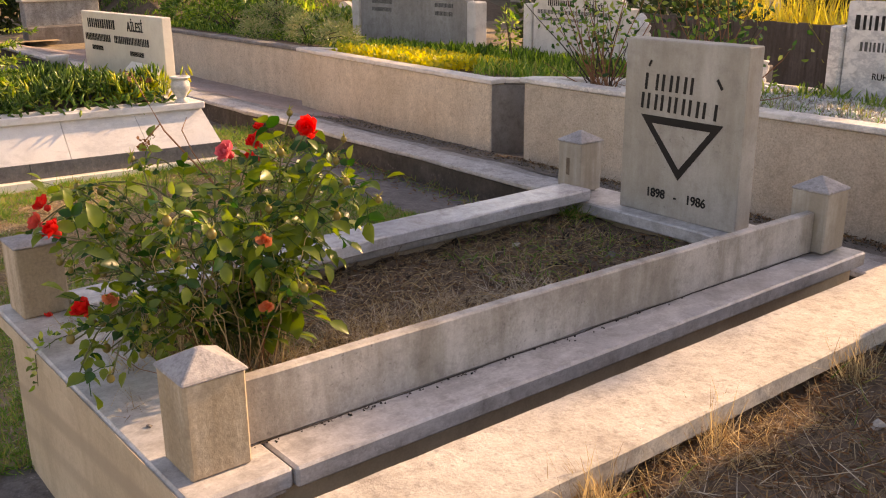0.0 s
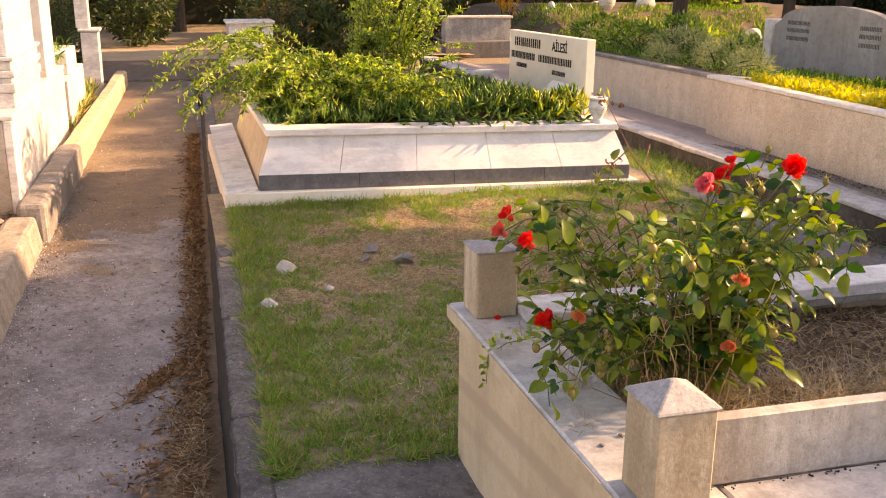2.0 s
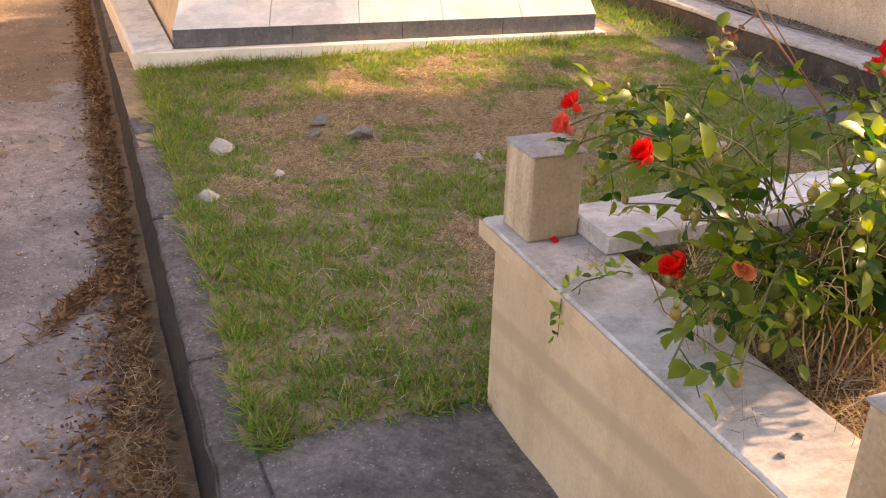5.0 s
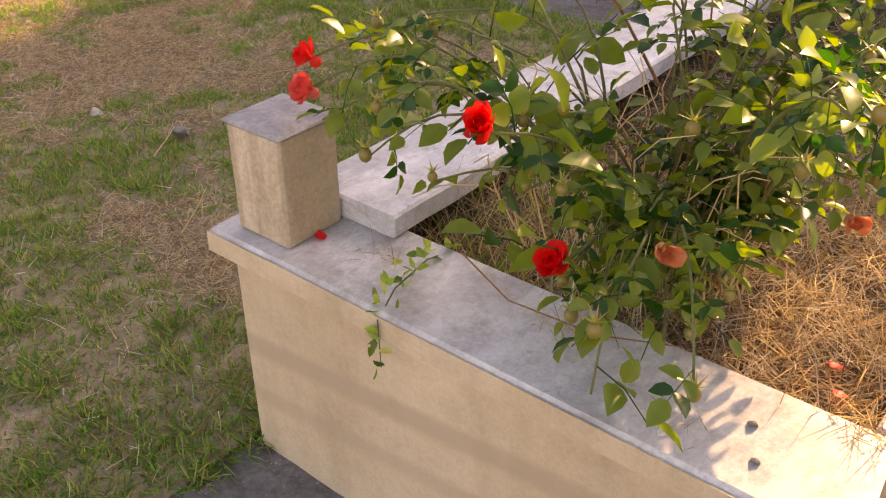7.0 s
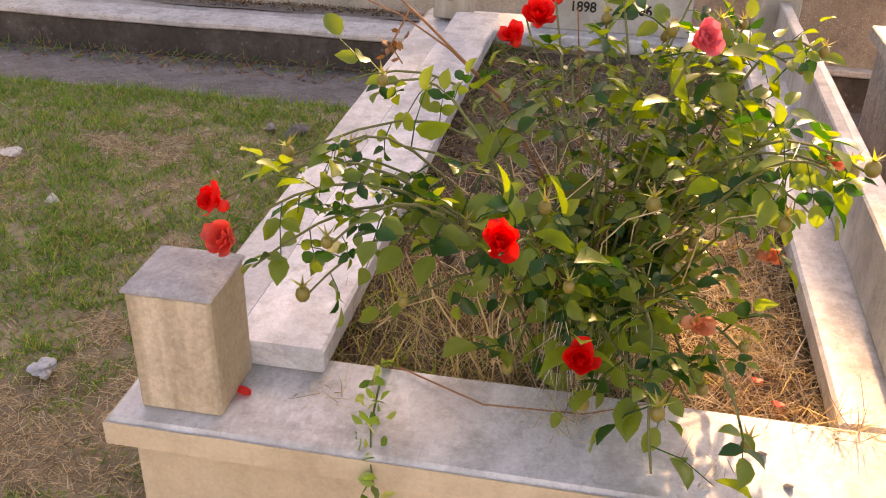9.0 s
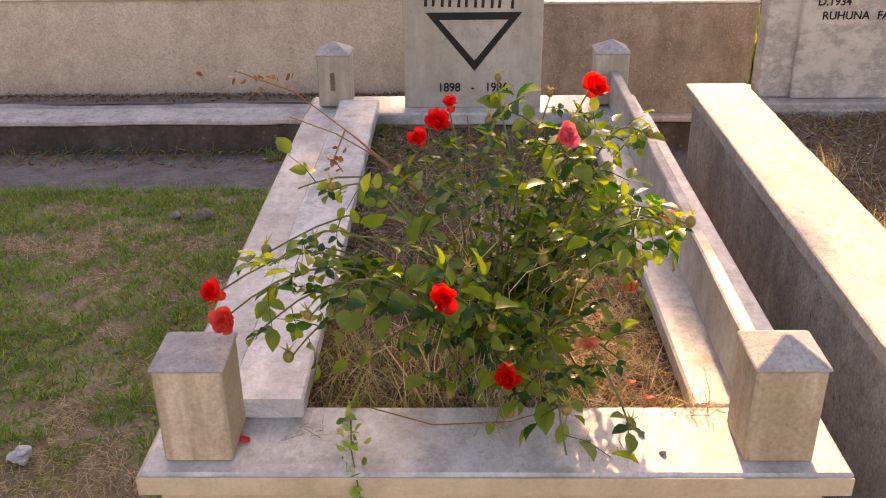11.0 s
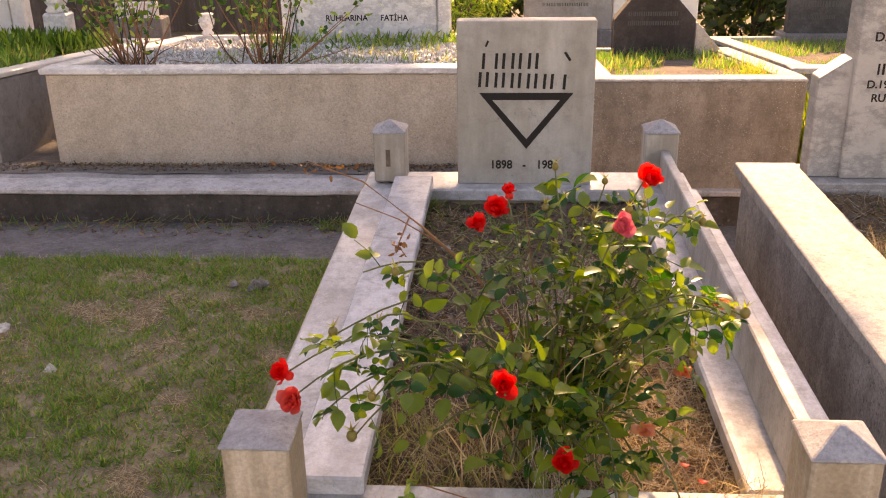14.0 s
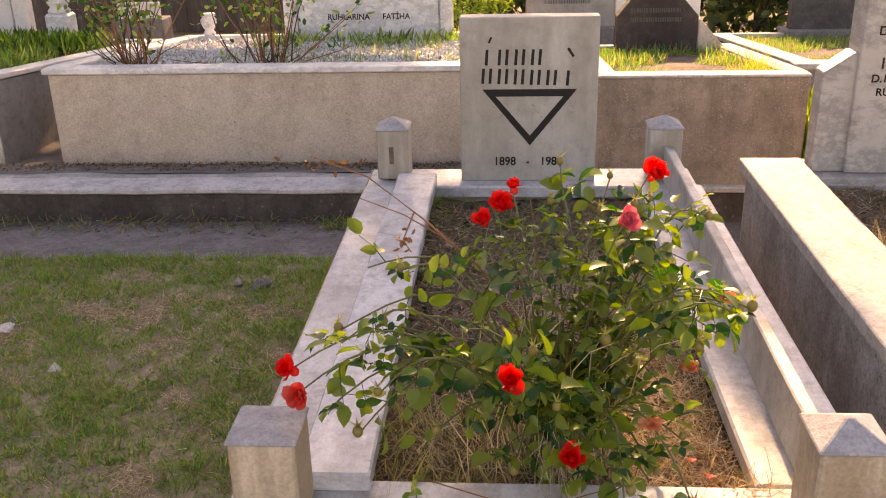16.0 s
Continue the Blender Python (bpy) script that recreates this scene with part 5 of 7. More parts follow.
tuft_field("gap_weeds", "tall yellow-green weeds in the gap beside the stained planter", LIME_LEAF, 1.46, 1.68, 3.25, 4.3, lambda x, y: -0.1, 420, 0.30, 0.56, 0.022, rng, 0.12, LEAF, "weeds")
tuft_field("golden_grass", "thin golden seed stalks in the stained planter", bpy.data.materials["backlit_grass"], 0.96, 1.36, 3.46, 4.2, slope(0.57, 3.3), 90, 0.14, 0.26, 0.0022, rng, 0.35)
tuft_field("bed_grass", "green grass on the concrete grave bed", GRASS, 1.85, 3.3, 4.65, 6.8, slope(0.37, 4.5), 4200, 0.03, 0.09, 0.008, rng, 0.4)
for i, (x, y) in enumerate(((-2.45, 4.40), (-1.58, 4.44))):
    t = thing("bare_rose_bush", (x, y, 0.46), "leggy rose bush with bare woody stems in gravel", "rose bush", "rose bushes in the gravel bed")
    at, out = [], []
    for k in range(40):
        bm = bmesh.new()
        lean = rng.normal(0, 0.24)
        tip = Vector((x + lean, y + rng.normal(0, 0.20), rng.uniform(0.80, 1.35) if k < 26 else rng.uniform(0.52, 0.70)))
        b = Vector((x + 0.25 * lean + rng.normal(0, 0.035), y + rng.normal(0, 0.04), 0.42))
        pts = [b.lerp(tip, s) + Vector((0.03 * math.sin(5 * s + k), 0, 0)) for s in (0, 0.25, 0.5, 0.75, 1)]
        part("stem", rod(bm, pts, 0.0055, 0.002, 5), BARK if k % 3 == 0 else DRY_CANE, t)
        for q in range(13 if k < 26 else 1):
            at.append(pts[2].lerp(pts[4], rng.uniform(0.0, 1.08)) + Vector(rng.normal(0, 0.045, 3)))
            out.append(rng.normal(size=3) + (0, 0, -0.2))
    foliage("leaves", ROSE_LEAF, t, at[::2], out[::2], rng.uniform(0.035, 0.065, len(at[::2])), 0.045, LEAF, rng)
    foliage("leaves", SHRUB, t, at[1::2], out[1::2], rng.uniform(0.03, 0.06, len(at[1::2])), 0.04, LEAF, rng, "yellow-green leaves")
shrub("silver_shrub", "feathery silver-green shrub in the long planter", SILVER_LEAF, [((-8.1, 5.5, 0.48), (0.45, 0.35, 0.20)), ((-7.2, 5.3, 0.46), (0.30, 0.3, 0.16)), ((-9.3, 5.6, 0.52), (0.5, 0.4, 0.22)), ((-8.9, 5.1, 0.42), (0.3, 0.2, 0.14))], 3600, 0.075, 0.018, (-8.3, 5.5, 0.30), rng)
shrub("green_shrub", "loose dark green shrub in the long planter", IVY, [((-10.9, 5.6, 0.50), (0.5, 0.5, 0.24)), ((-9.9, 5.9, 0.60), (0.3, 0.3, 0.30)), ((-11.9, 5.6, 0.55), (0.4, 0.4, 0.25))], 2300, 0.09, 0.05, (-10.4, 5.6, 0.30), rng)
tuft_field("planter_greens", "dark green leafy groundcover in the long planter", IVY, -12.8, -6.6, 5.0, 7.4, slope(0.38, 4.75), 6500, 0.05, 0.13, 0.03, rng, 0.5, LEAF)
shrub("young_shrub", "thin young shrub among the yellow groundcover", SHRUB, [((-4.75, 5.6, 0.62), (0.10, 0.10, 0.28))], 160, 0.06, 0.04, (-4.75, 5.6, 0.30), rng, stems=3)

tuft_field("bank_weeds", "tall green weeds on the bank", IVY, -20.0, -15.6, 6.3, 13.0, bank_z, 9000, 0.06, 0.17, 0.03, rng, 0.5, LEAF)
tuft_field("bank_weeds", "dry golden stalks on the bank", GOLD_STRAW, -20.0, -15.6, 6.3, 13.0, bank_z, 500, 0.08, 0.2, 0.012, rng, 0.4)
tuft_field("verge_weeds", "dry yellow weeds between planter and kerb", GOLD_STRAW, -11.0, -7.65, -1.92, -1.77, lambda x, y: -0.05, 700, 0.05, 0.22, 0.012, rng, 0.5)
tuft_field("verge_weeds", "green weeds between planter and kerb", SHRUB, -11.0, -7.65, -1.92, -1.77, lambda x, y: -0.05, 400, 0.05, 0.2, 0.02, rng, 0.5, LEAF)
# shrubs across the path
shrub("yellow_bush", "tall bush with yellowing leaves across the path", YELLOW_LEAF, [((-6.3, -2.9, 0.95), (0.9, 0.45, 0.5)), ((-5.4, -3.1, 1.1), (0.6, 0.4, 0.6)), ((-7.3, -3.0, 1.2), (0.7, 0.4, 0.6))], 7800, 0.066, 0.058, (-6.2, -3.0, 0.48), rng, stems=14)
n = 1500
at = np.stack([rng.uniform(-7.4, -4.8, n), rng.uniform(-3.0, -2.2, n), rng.uniform(0.49, 0.58, n)], 1)
t = thing("succulent_bed", (-6, -2.6, 0.4), "upright green succulent leaves in the concrete planter", "succulents")
foliage("leaves", IVY, t, at, rng.normal(scale=0.4, size=(n, 3)) + (0, 0, 0.9), 0.16, 0.04, LEAF, rng)
at = np.stack([rng.uniform(-9.3, -7.9, 300), rng.uniform(-2.2, -1.9, 300), rng.uniform(0.38, 0.66, 300)], 1)
t = thing("trailing_plant", (-8.6, -2.05, 0.4), "small trailing green plant on a pale planter", "plant")
foliage("leaves", IVY, t, at, rng.normal(scale=0.6, size=(300, 3)) + (0.2, 0.3, 0.3), 0.09, 0.03, LEAF, rng)


def tree(label, x, y, height, radius, blobs, n, leaf, mat, rng, name="tree"):
    t = thing(name, (x, y, -0.3), label, "tree", "cemetery trees")
    bm = bmesh.new()
    rod(bm, [(x, y, -0.35), (x + 0.05, y, height * 0.3), (x - 0.04, y + 0.05, height * 0.65), (x, y, height)], radius, radius * 0.45, 10)
    for c, r in blobs:
        s = Vector((x, y, height * rng.uniform(0.55, 0.98)))
        rod(bm, [s, s.lerp(Vector(c), 0.5) + Vector((0, 0, 0.2)), c], radius * 0.4, radius * 0.12, 6)
    part("trunk", worn(bm, 0.02, 3.0, 0.5), BARK, t)
    at, out = cloud(rng, n, blobs)
    foliage("crown", mat, t, at, out, rng.uniform(0.7, 1.3, len(at)) * leaf, leaf * 0.9, LEAF, rng)


def blobs_round(cx, cy, cz, rx, ry, rz, k, rng):
    return [((cx + rng.uniform(-0.6, 0.6) * rx, cy + rng.uniform(-0.6, 0.6) * ry, cz + rng.uniform(-0.6, 0.6) * rz), (rx * 0.5, ry * 0.5, rz * 0.5)) for _ in range(k)]


TR = np.random.default_rng(11)
# Crown out of view; blobs placed to shade lawn, path and grave.
crown = [((max(c[0], -1.30) if c[2] + r[2] > 5.0 else c[0], c[1], min(c[2], (5.95 if c[0] > -1.5 else 5.75) - r[2])), r) for c, r in blobs_round(-0.9, 9.6, 4.6, 1.62, 1.5, 1.55, 13, TR)]
crown += [((0.42, 9.6, 5.12), (0.44, 0.7, 0.46)), ((1.22, 9.5, 4.32), (0.40, 0.6, 0.44)), ((0.45, 9.7, 4.6), (0.4, 0.7, 0.5)), ((-0.75, 9.5, 5.58), (1.1, 0.8, 0.36)), ((0.50, 9.4, 4.70), (0.45, 0.6, 0.40)), ((-1.42, 9.5, 5.5), (0.58, 0.7, 0.34)), ((0.20, 9.5, 5.68), (0.50, 0.7, 0.22)), ((0.86, 9.5, 5.10), (0.46, 0.7, 0.30)), ((0.78, 9.6, 5.16), (0.40, 0.6, 0.24)), ((1.33, 9.6, 4.28), (0.22, 0.5, 0.22)), ((1.52, 9.5, 4.36), (0.16, 0.5, 0.3)), ((-1.9, 9.6, 3.0), (1.1, 0.7, 0.45)), ((-1.2, 9.4, 3.1), (1.3, 0.7, 0.45)), ((-2.62, 9.5, 2.55), (0.45, 0.5, 0.5)), ((-2.2, 9.6, 3.6), (0.8, 0.7, 0.5)), ((-1.7, 9.6, 3.3), (0.9, 0.7, 0.42)), ((-0.4, 9.5, 3.3), (0.8, 0.7, 0.42))]
crown = [((c[0] - 0.67, c[1], c[2]), r) for c, r in crown]
crown += [((0.66, 9.6, 5.36), (0.22, 0.4, 0.05)), ((0.99, 9.6, 4.63), (0.20, 0.5, 0.42)), ((0.99, 9.6, 4.63), (0.20, 0.5, 0.42)), ((0.99, 9.6, 4.63), (0.20, 0.5, 0.42)), ((0.99, 9.6, 4.63), (0.20, 0.5, 0.42)), ((0.40, 9.6, 4.75), (0.16, 0.5, 0.30)), ((1.10, 9.7, 4.95), (0.2, 0.4, 0.2)), ((-3.05, 9.6, 5.12), (0.55, 0.5, 0.22)), ((-3.05, 9.6, 5.12), (0.5, 0.5, 0.20)), ((-3.4, 9.6, 5.04), (0.45, 0.5, 0.22)), ((-2.75, 9.6, 5.12), (0.45, 0.5, 0.20)), ((0.36, 9.6, 5.35), (0.22, 0.5, 0.18)), ((0.36, 9.6, 5.35), (0.2, 0.5, 0.17))]
tree("unseen leafy tree added behind the white headstone for shade", -1.6, 9.6, 3.6, 0.16, crown, 23500, 0.14, SHRUB, TR)
# Flat unseen crown, added to throw shade along the path.
tree("unseen leafy tree added behind the long planter for shade", -9.2, 11.6, 4.6, 0.18, [((x, 11.8 + 0.2 * math.sin(3 * x), 6.05 + 0.08 * math.sin(5 * x)), (0.75, 0.5, 0.26)) for x in (-11.6, -10.8, -10.1, -9.3, -8.5, -7.7, -7.0, -6.2)], 4200, 0.15, SHRUB, TR)
# Crowns lie out of view; several trees are added only for far shade.
for x, y, r in ((-9.5, 15.5, 0.28), (-12.5, 19.0, 0.3), (-25.0, -1.3, 0.12), (-26.5, -0.5, 0.22), (-27.0, 2.8, 0.16), (-4.5, 17.0, 0.25), (-26.5, -3.6, 0.14), (7.5, 16.5, 0.25), (-19.5, 16.0, 0.22), (-16.5, 9.6, 0.10), (-13.2, 9.9, 0.12), (-22.3, 13.3, 0.32), (-22.3, 14.6, 0.28), (-14.4, 8.4, 0.16), (-24.0, 9.0, 0.25), (-24.0, 4.5, 0.2)):
    tree("dark-trunked cemetery tree in the distance with an unseen crown", x, y, 5.0, r, blobs_round(x, y, 5.5, 3.0 if r > 0.13 else 1.3, 3.0 if r > 0.13 else 1.3, 1.6, 6, TR), 1500 if x > -12 else 2600, 0.30 if x > -12 else 0.42, HEDGE, TR)
HR = np.random.default_rng(13)
for x, y, rx, ry, rz, lab, mat in ((-19.6, 6.85, 0.3, 0.3, 1.3, "upright orange-flowered bush on the weedy bank", plant("orange_bloom", [(0.70, 0.34, 0.06), (0.80, 0.46, 0.10), (0.30, 0.26, 0.05)], 0.6, 0.4)), (-12.9, 0.85, 0.45, 0.5, 1.2, "dark green bush behind the white block", HEDGE), (-21.5, -1.6, 1.2, 0.9, 0.9, "dark hedge beyond the crossing path", HEDGE), (-22.5, 1.6, 1.2, 0.9, 0.7, "dark hedge beyond the crossing path", HEDGE), (-12.9, -2.35, 0.6, 0.5, 1.3, "dark green hedge behind the pillar", HEDGE), (-13.2, 1.5, 0.8, 0.7, 0.7, "dark round bush behind the white block", HEDGE), (-14.5, -3.0, 1.0, 0.8, 1.0, "dark hedge beside the pillar", HEDGE), (-15.5, 1.6, 1.5, 1.0, 0.6, "reddish dry shrubs behind the block", plant("russet_leaf", [(0.16, 0.09, 0.04), (0.10, 0.10, 0.03), (0.22, 0.12, 0.05)], 0.7, 0.25)), (-18.7, 4.6, 0.7, 1.1, 1.1, "dark hedge behind the low wall", HEDGE), (-19.8, 12.3, 0.7, 0.7, 1.6, "yellowing shrub among distant graves", SHRUB), (-12.5, 9.5, 2.0, 1.2, 0.35, "weedy green thicket behind the planter", SHRUB), (-17.0, 10.5, 2.4, 1.4, 0.45, "weedy green thicket in the distance", SHRUB), (-7.0, 10.5, 2.2, 1.0, 0.6, "dark undergrowth behind the headstones", HEDGE), (-0.35, 8.0, 0.55, 0.35, 0.75, "dark leafy weeds beside the grey headstone", SHRUB), (0.4, 9.4, 1.3, 0.6, 0.9, "dark undergrowth behind the headstones", HEDGE), (-2.8, 10.8, 1.6, 0.9, 0.6, "dark undergrowth behind the headstones", HEDGE), (1.8, 9.8, 1.4, 0.9, 0.8, "dark evergreen bush behind the headstones", HEDGE), (4.2, 9.0, 1.4, 0.9, 0.7, "dark evergreen bush behind the grassy bed", HEDGE), (2.5, 8.7, 0.7, 0.45, 1.25, "tall dark evergreen hedge behind the grassy bed", HEDGE), (3.6, 8.5, 0.7, 0.4, 1.1, "tall dark evergreen hedge behind the grassy bed", HEDGE), (5.0, 8.2, 0.8, 0.4, 1.2, "tall dark evergreen hedge behind the grassy bed", HEDGE), (-2.6, 5.9, 0.5, 0.5, 0.35, "golden backlit weeds by the white headstone", GOLD_STRAW)):
    shrub("bush", lab, mat, blobs_round(x, y, rz * 0.55 - 0.1, rx, ry, rz, 5, HR), 2600 if mat is not GOLD_STRAW else 500, 0.14 if rx > 0.6 else 0.08, 0.10 if rx > 0.6 else 0.03, (x, y, -0.25), HR, stems=6)
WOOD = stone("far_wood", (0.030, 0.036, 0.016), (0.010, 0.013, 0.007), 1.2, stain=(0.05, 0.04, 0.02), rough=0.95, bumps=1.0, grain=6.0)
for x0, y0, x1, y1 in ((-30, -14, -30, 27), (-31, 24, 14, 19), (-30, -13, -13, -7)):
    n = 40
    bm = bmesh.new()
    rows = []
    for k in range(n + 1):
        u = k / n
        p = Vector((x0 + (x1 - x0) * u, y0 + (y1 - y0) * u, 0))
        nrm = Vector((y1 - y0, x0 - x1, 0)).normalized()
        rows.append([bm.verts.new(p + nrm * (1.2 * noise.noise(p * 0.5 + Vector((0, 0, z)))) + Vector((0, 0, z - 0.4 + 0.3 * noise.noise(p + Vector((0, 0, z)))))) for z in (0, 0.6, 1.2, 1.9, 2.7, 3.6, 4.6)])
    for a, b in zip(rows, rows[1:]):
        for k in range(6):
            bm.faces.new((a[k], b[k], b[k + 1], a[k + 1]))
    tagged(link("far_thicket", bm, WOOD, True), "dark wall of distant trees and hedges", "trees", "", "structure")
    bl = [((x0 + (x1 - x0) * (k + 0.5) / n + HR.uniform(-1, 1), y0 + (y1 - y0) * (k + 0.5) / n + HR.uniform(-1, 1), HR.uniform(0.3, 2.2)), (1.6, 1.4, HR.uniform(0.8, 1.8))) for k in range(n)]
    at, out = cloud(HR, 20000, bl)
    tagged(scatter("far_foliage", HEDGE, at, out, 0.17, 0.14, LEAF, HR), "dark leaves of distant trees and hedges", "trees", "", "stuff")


# ---- the rose bush ----
LEAFLET = ([(0, 0, 0), (-0.21, 0.13, 0.06), (0.21, 0.13, 0.06), (-0.33, 0.42, 0.12), (0.33, 0.42, 0.12), (-0.24, 0.72, 0.07), (0.24, 0.72, 0.07), (0, 1.0, -0.12), (0, 0.14, 0), (0, 0.42, -0.01), (0, 0.72, -0.04)],
           [(0, 8, 1), (0, 2, 8), (1, 8, 9), (1, 9, 3), (8, 2, 4), (8, 4, 9), (3, 9, 10), (3, 10, 5), (9, 4, 6), (9, 6, 10), (5, 10, 7), (10, 6, 7)])


def leaf_mesh(seed, n, size):
    """A compound rose leaf along +y: a thin stalk with pairs of leaflets and one at its end."""
    r = np.random.default_rng(seed)
    bm = bmesh.new()
    rod(bm, [(0, 0, 0), (0, size * 0.9, 0.004), (0, size * 1.9, -0.006)], 0.0012, 0.0008, 4)
    spots = [(0, size * 1.85, 0)] + [(sx, size * (0.65 + 0.75 * k), 62 + r.uniform(-12, 12)) for k in range((n - 1) // 2) for sx in (-1, 1)]
    for sx, y, ang in spots:
        m = Matrix.Translation((0, y, 0)) @ Matrix.Rotation(radians(-sx * ang), 4, "Z") @ Matrix.Rotation(radians(r.uniform(-35, 15)), 4, "X") @ Matrix.Rotation(radians(r.uniform(-30, 30)), 4, "Y") @ Matrix.Scale(size * r.uniform(0.8, 1.25), 4)
        vs = [bm.verts.new(m @ Vector(v)) for v in LEAFLET[0]]
        for f in LEAFLET[1]:
            bm.faces.new([vs[i] for i in f])
    me = bpy.data.meshes.new("leaf")
    bm.to_mesh(me)
    bm.free()
    me.materials.append(ROSE_LEAF)
    me.shade_smooth()
    return me


LEAVES = [leaf_mesh(k, n, sz) for k, (n, sz) in enumerate(((5, 0.032), (5, 0.038), (3, 0.044), (5, 0.028), (5, 0.034), (3, 0.052)))]
RB = np.random.default_rng(17)
bush = thing("rose_bush", (0.02, 0.33, 0.38), "leggy rose bush with red blooms growing from the grave", "rose bush")
BASE = Vector((0.02, 0.33, 0.38))


def put_leaf(at, out, up=Vector((0, 0, 1)), scale=1.0):
    ob = new("leaf", LEAVES[RB.integers(len(LEAVES))])
    y = Vector(out).normalized()
    x = y.cross(up).normalized()
    z = x.cross(y)
    m = Matrix((x, y, z)).transposed().to_4x4()
    m = m @ Matrix.Rotation(radians(RB.uniform(-35, 35)), 4, "Y") @ Matrix.Scale(scale, 4)
    m.translation = Vector(at) - BASE
    ob.parent = bush
    ob.matrix_basis = m


def cane(tip, n_leaf, start=None, arch=0.10, r0=0.0027, first=0.2, mat=CANE, last=0.98):
    n_leaf = int(n_leaf * 1.0 + 0.5)
    a = Vector(start) if start else BASE + Vector((RB.normal(0, 0.035), RB.normal(0, 0.05), 0))
    b = Vector(tip)
    side = Vector((RB.normal(0, 0.02), RB.normal(0, 0.02), 0))
    pts = []
    for q in range(9):
        u = q / 8
        pts.append(a.lerp(b, u) + Vector((0, 0, arch * math.sin(math.pi * u))) + side * math.sin(math.pi * u * 1.5))
    part("cane", rod(bmesh.new(), pts, r0, 0.0018, 6), mat, bush)
    for k in range(n_leaf):
        u = first + (last - first) * (k + RB.uniform(0, 0.8)) / n_leaf
        i = min(7, int(u * 8))
        p = pts[i].lerp(pts[i + 1], u * 8 - i)
        turn = 2.4 * k + RB.uniform(-0.5, 0.5)
        d = (pts[i + 1] - pts[i]).normalized()
        u1 = d.orthogonal().normalized()
        out = math.cos(turn) * u1 + math.sin(turn) * d.cross(u1) + 0.35 * d + Vector((0, -0.10, -0.20))
        put_leaf(p, out, scale=RB.uniform(0.62, 1.05) if k % 7 else RB.uniform(1.1, 1.4))
    return pts


def petal_mesh(mat):
    bm = bmesh.new()
    rows = []
    for j in range(5):
        v = j / 4
        w = 0.5 * math.sin(math.pi * (0.16 + 0.66 * v)) + 0.04
        rows.append([bm.verts.new((w * u, v, 0.25 * (u * u) * v + 0.22 * v * v * (1 if j < 4 else 0.75))) for u in (-1, -0.5, 0, 0.5, 1)])
    for a, b in zip(rows, rows[1:]):
        for k in range(4):
            bm.faces.new((a[k], a[k + 1], b[k + 1], b[k]))
    me = bpy.data.meshes.new("petal")
    bm.to_mesh(me)
    bm.free()
    me.materials.append(mat)
    me.shade_smooth()
    return me


PETALS = {m.name: petal_mesh(m) for m in (PETAL, PINK_PETAL, ORANGE_PETAL, CORAL_PETAL)}


def bloom(at, size, mat, face=(0.1, -0.6, 0.6), n=22, label="open red rose"):
    f = Vector(face).normalized()
    bm = bmesh.new()
    bmesh.ops.create_icosphere(bm, subdivisions=1, radius=0.011)
    bmesh.ops.translate(bm, verts=bm.verts, vec=Vector(at) - f * 0.012)
    heart = part("bloom", bm, mat, bush, label, True)
    turn = f.to_track_quat("Z", "Y").to_matrix().to_4x4()
    for k in range(n):
        ring = k / n
        tilt = 88 - 70 * ring + RB.uniform(-11, 11)
        sc = size * (0.24 + 0.25 * ring) * RB.uniform(0.9, 1.1)
        m = turn @ Matrix.Rotation(2.4 * k, 4, "Z") @ Matrix.Translation((0, 0.07 * size, 0)) @ Matrix.Rotation(radians(RB.uniform(-25, 25)), 4, "Y") @ Matrix.Rotation(radians(tilt), 4, "X") @ Matrix.Scale(sc, 4)
        m.translation += Vector(at) - BASE
        p = new("petal", PETALS[mat.name])
        p.parent = heart
        p.matrix_basis = m


def hip(at, size=0.009):
    bm = bmesh.new()
    bmesh.ops.create_icosphere(bm, subdivisions=2, radius=size)
    for v in bm.verts:
        v.co.z *= 1.2
    bmesh.ops.translate(bm, verts=bm.verts, vec=at)
    hp = part("rose_hip", bm, HIP_SKIN, bush, "", True)
    sb = bmesh.new()
    for k in range(7):
        a = 2 * math.pi * k / 7 + RB.uniform(-0.3, 0.3)
        b = Vector((math.cos(a), math.sin(a), 0))
        sd = b.cross(Vector((0, 0, 1)))
        top = Vector(at) + Vector((0, 0, size * 1.1))
        sb.faces.new([sb.verts.new(p) for p in (top - sd * size * 0.28, top + sd * size * 0.28, top + b * size * RB.uniform(1.4, 2.6) + Vector((0, 0, size * RB.uniform(0.6, 2.2))))])
    part("sepal_crown", sb, SEPAL, hp, "dry pale sepals")


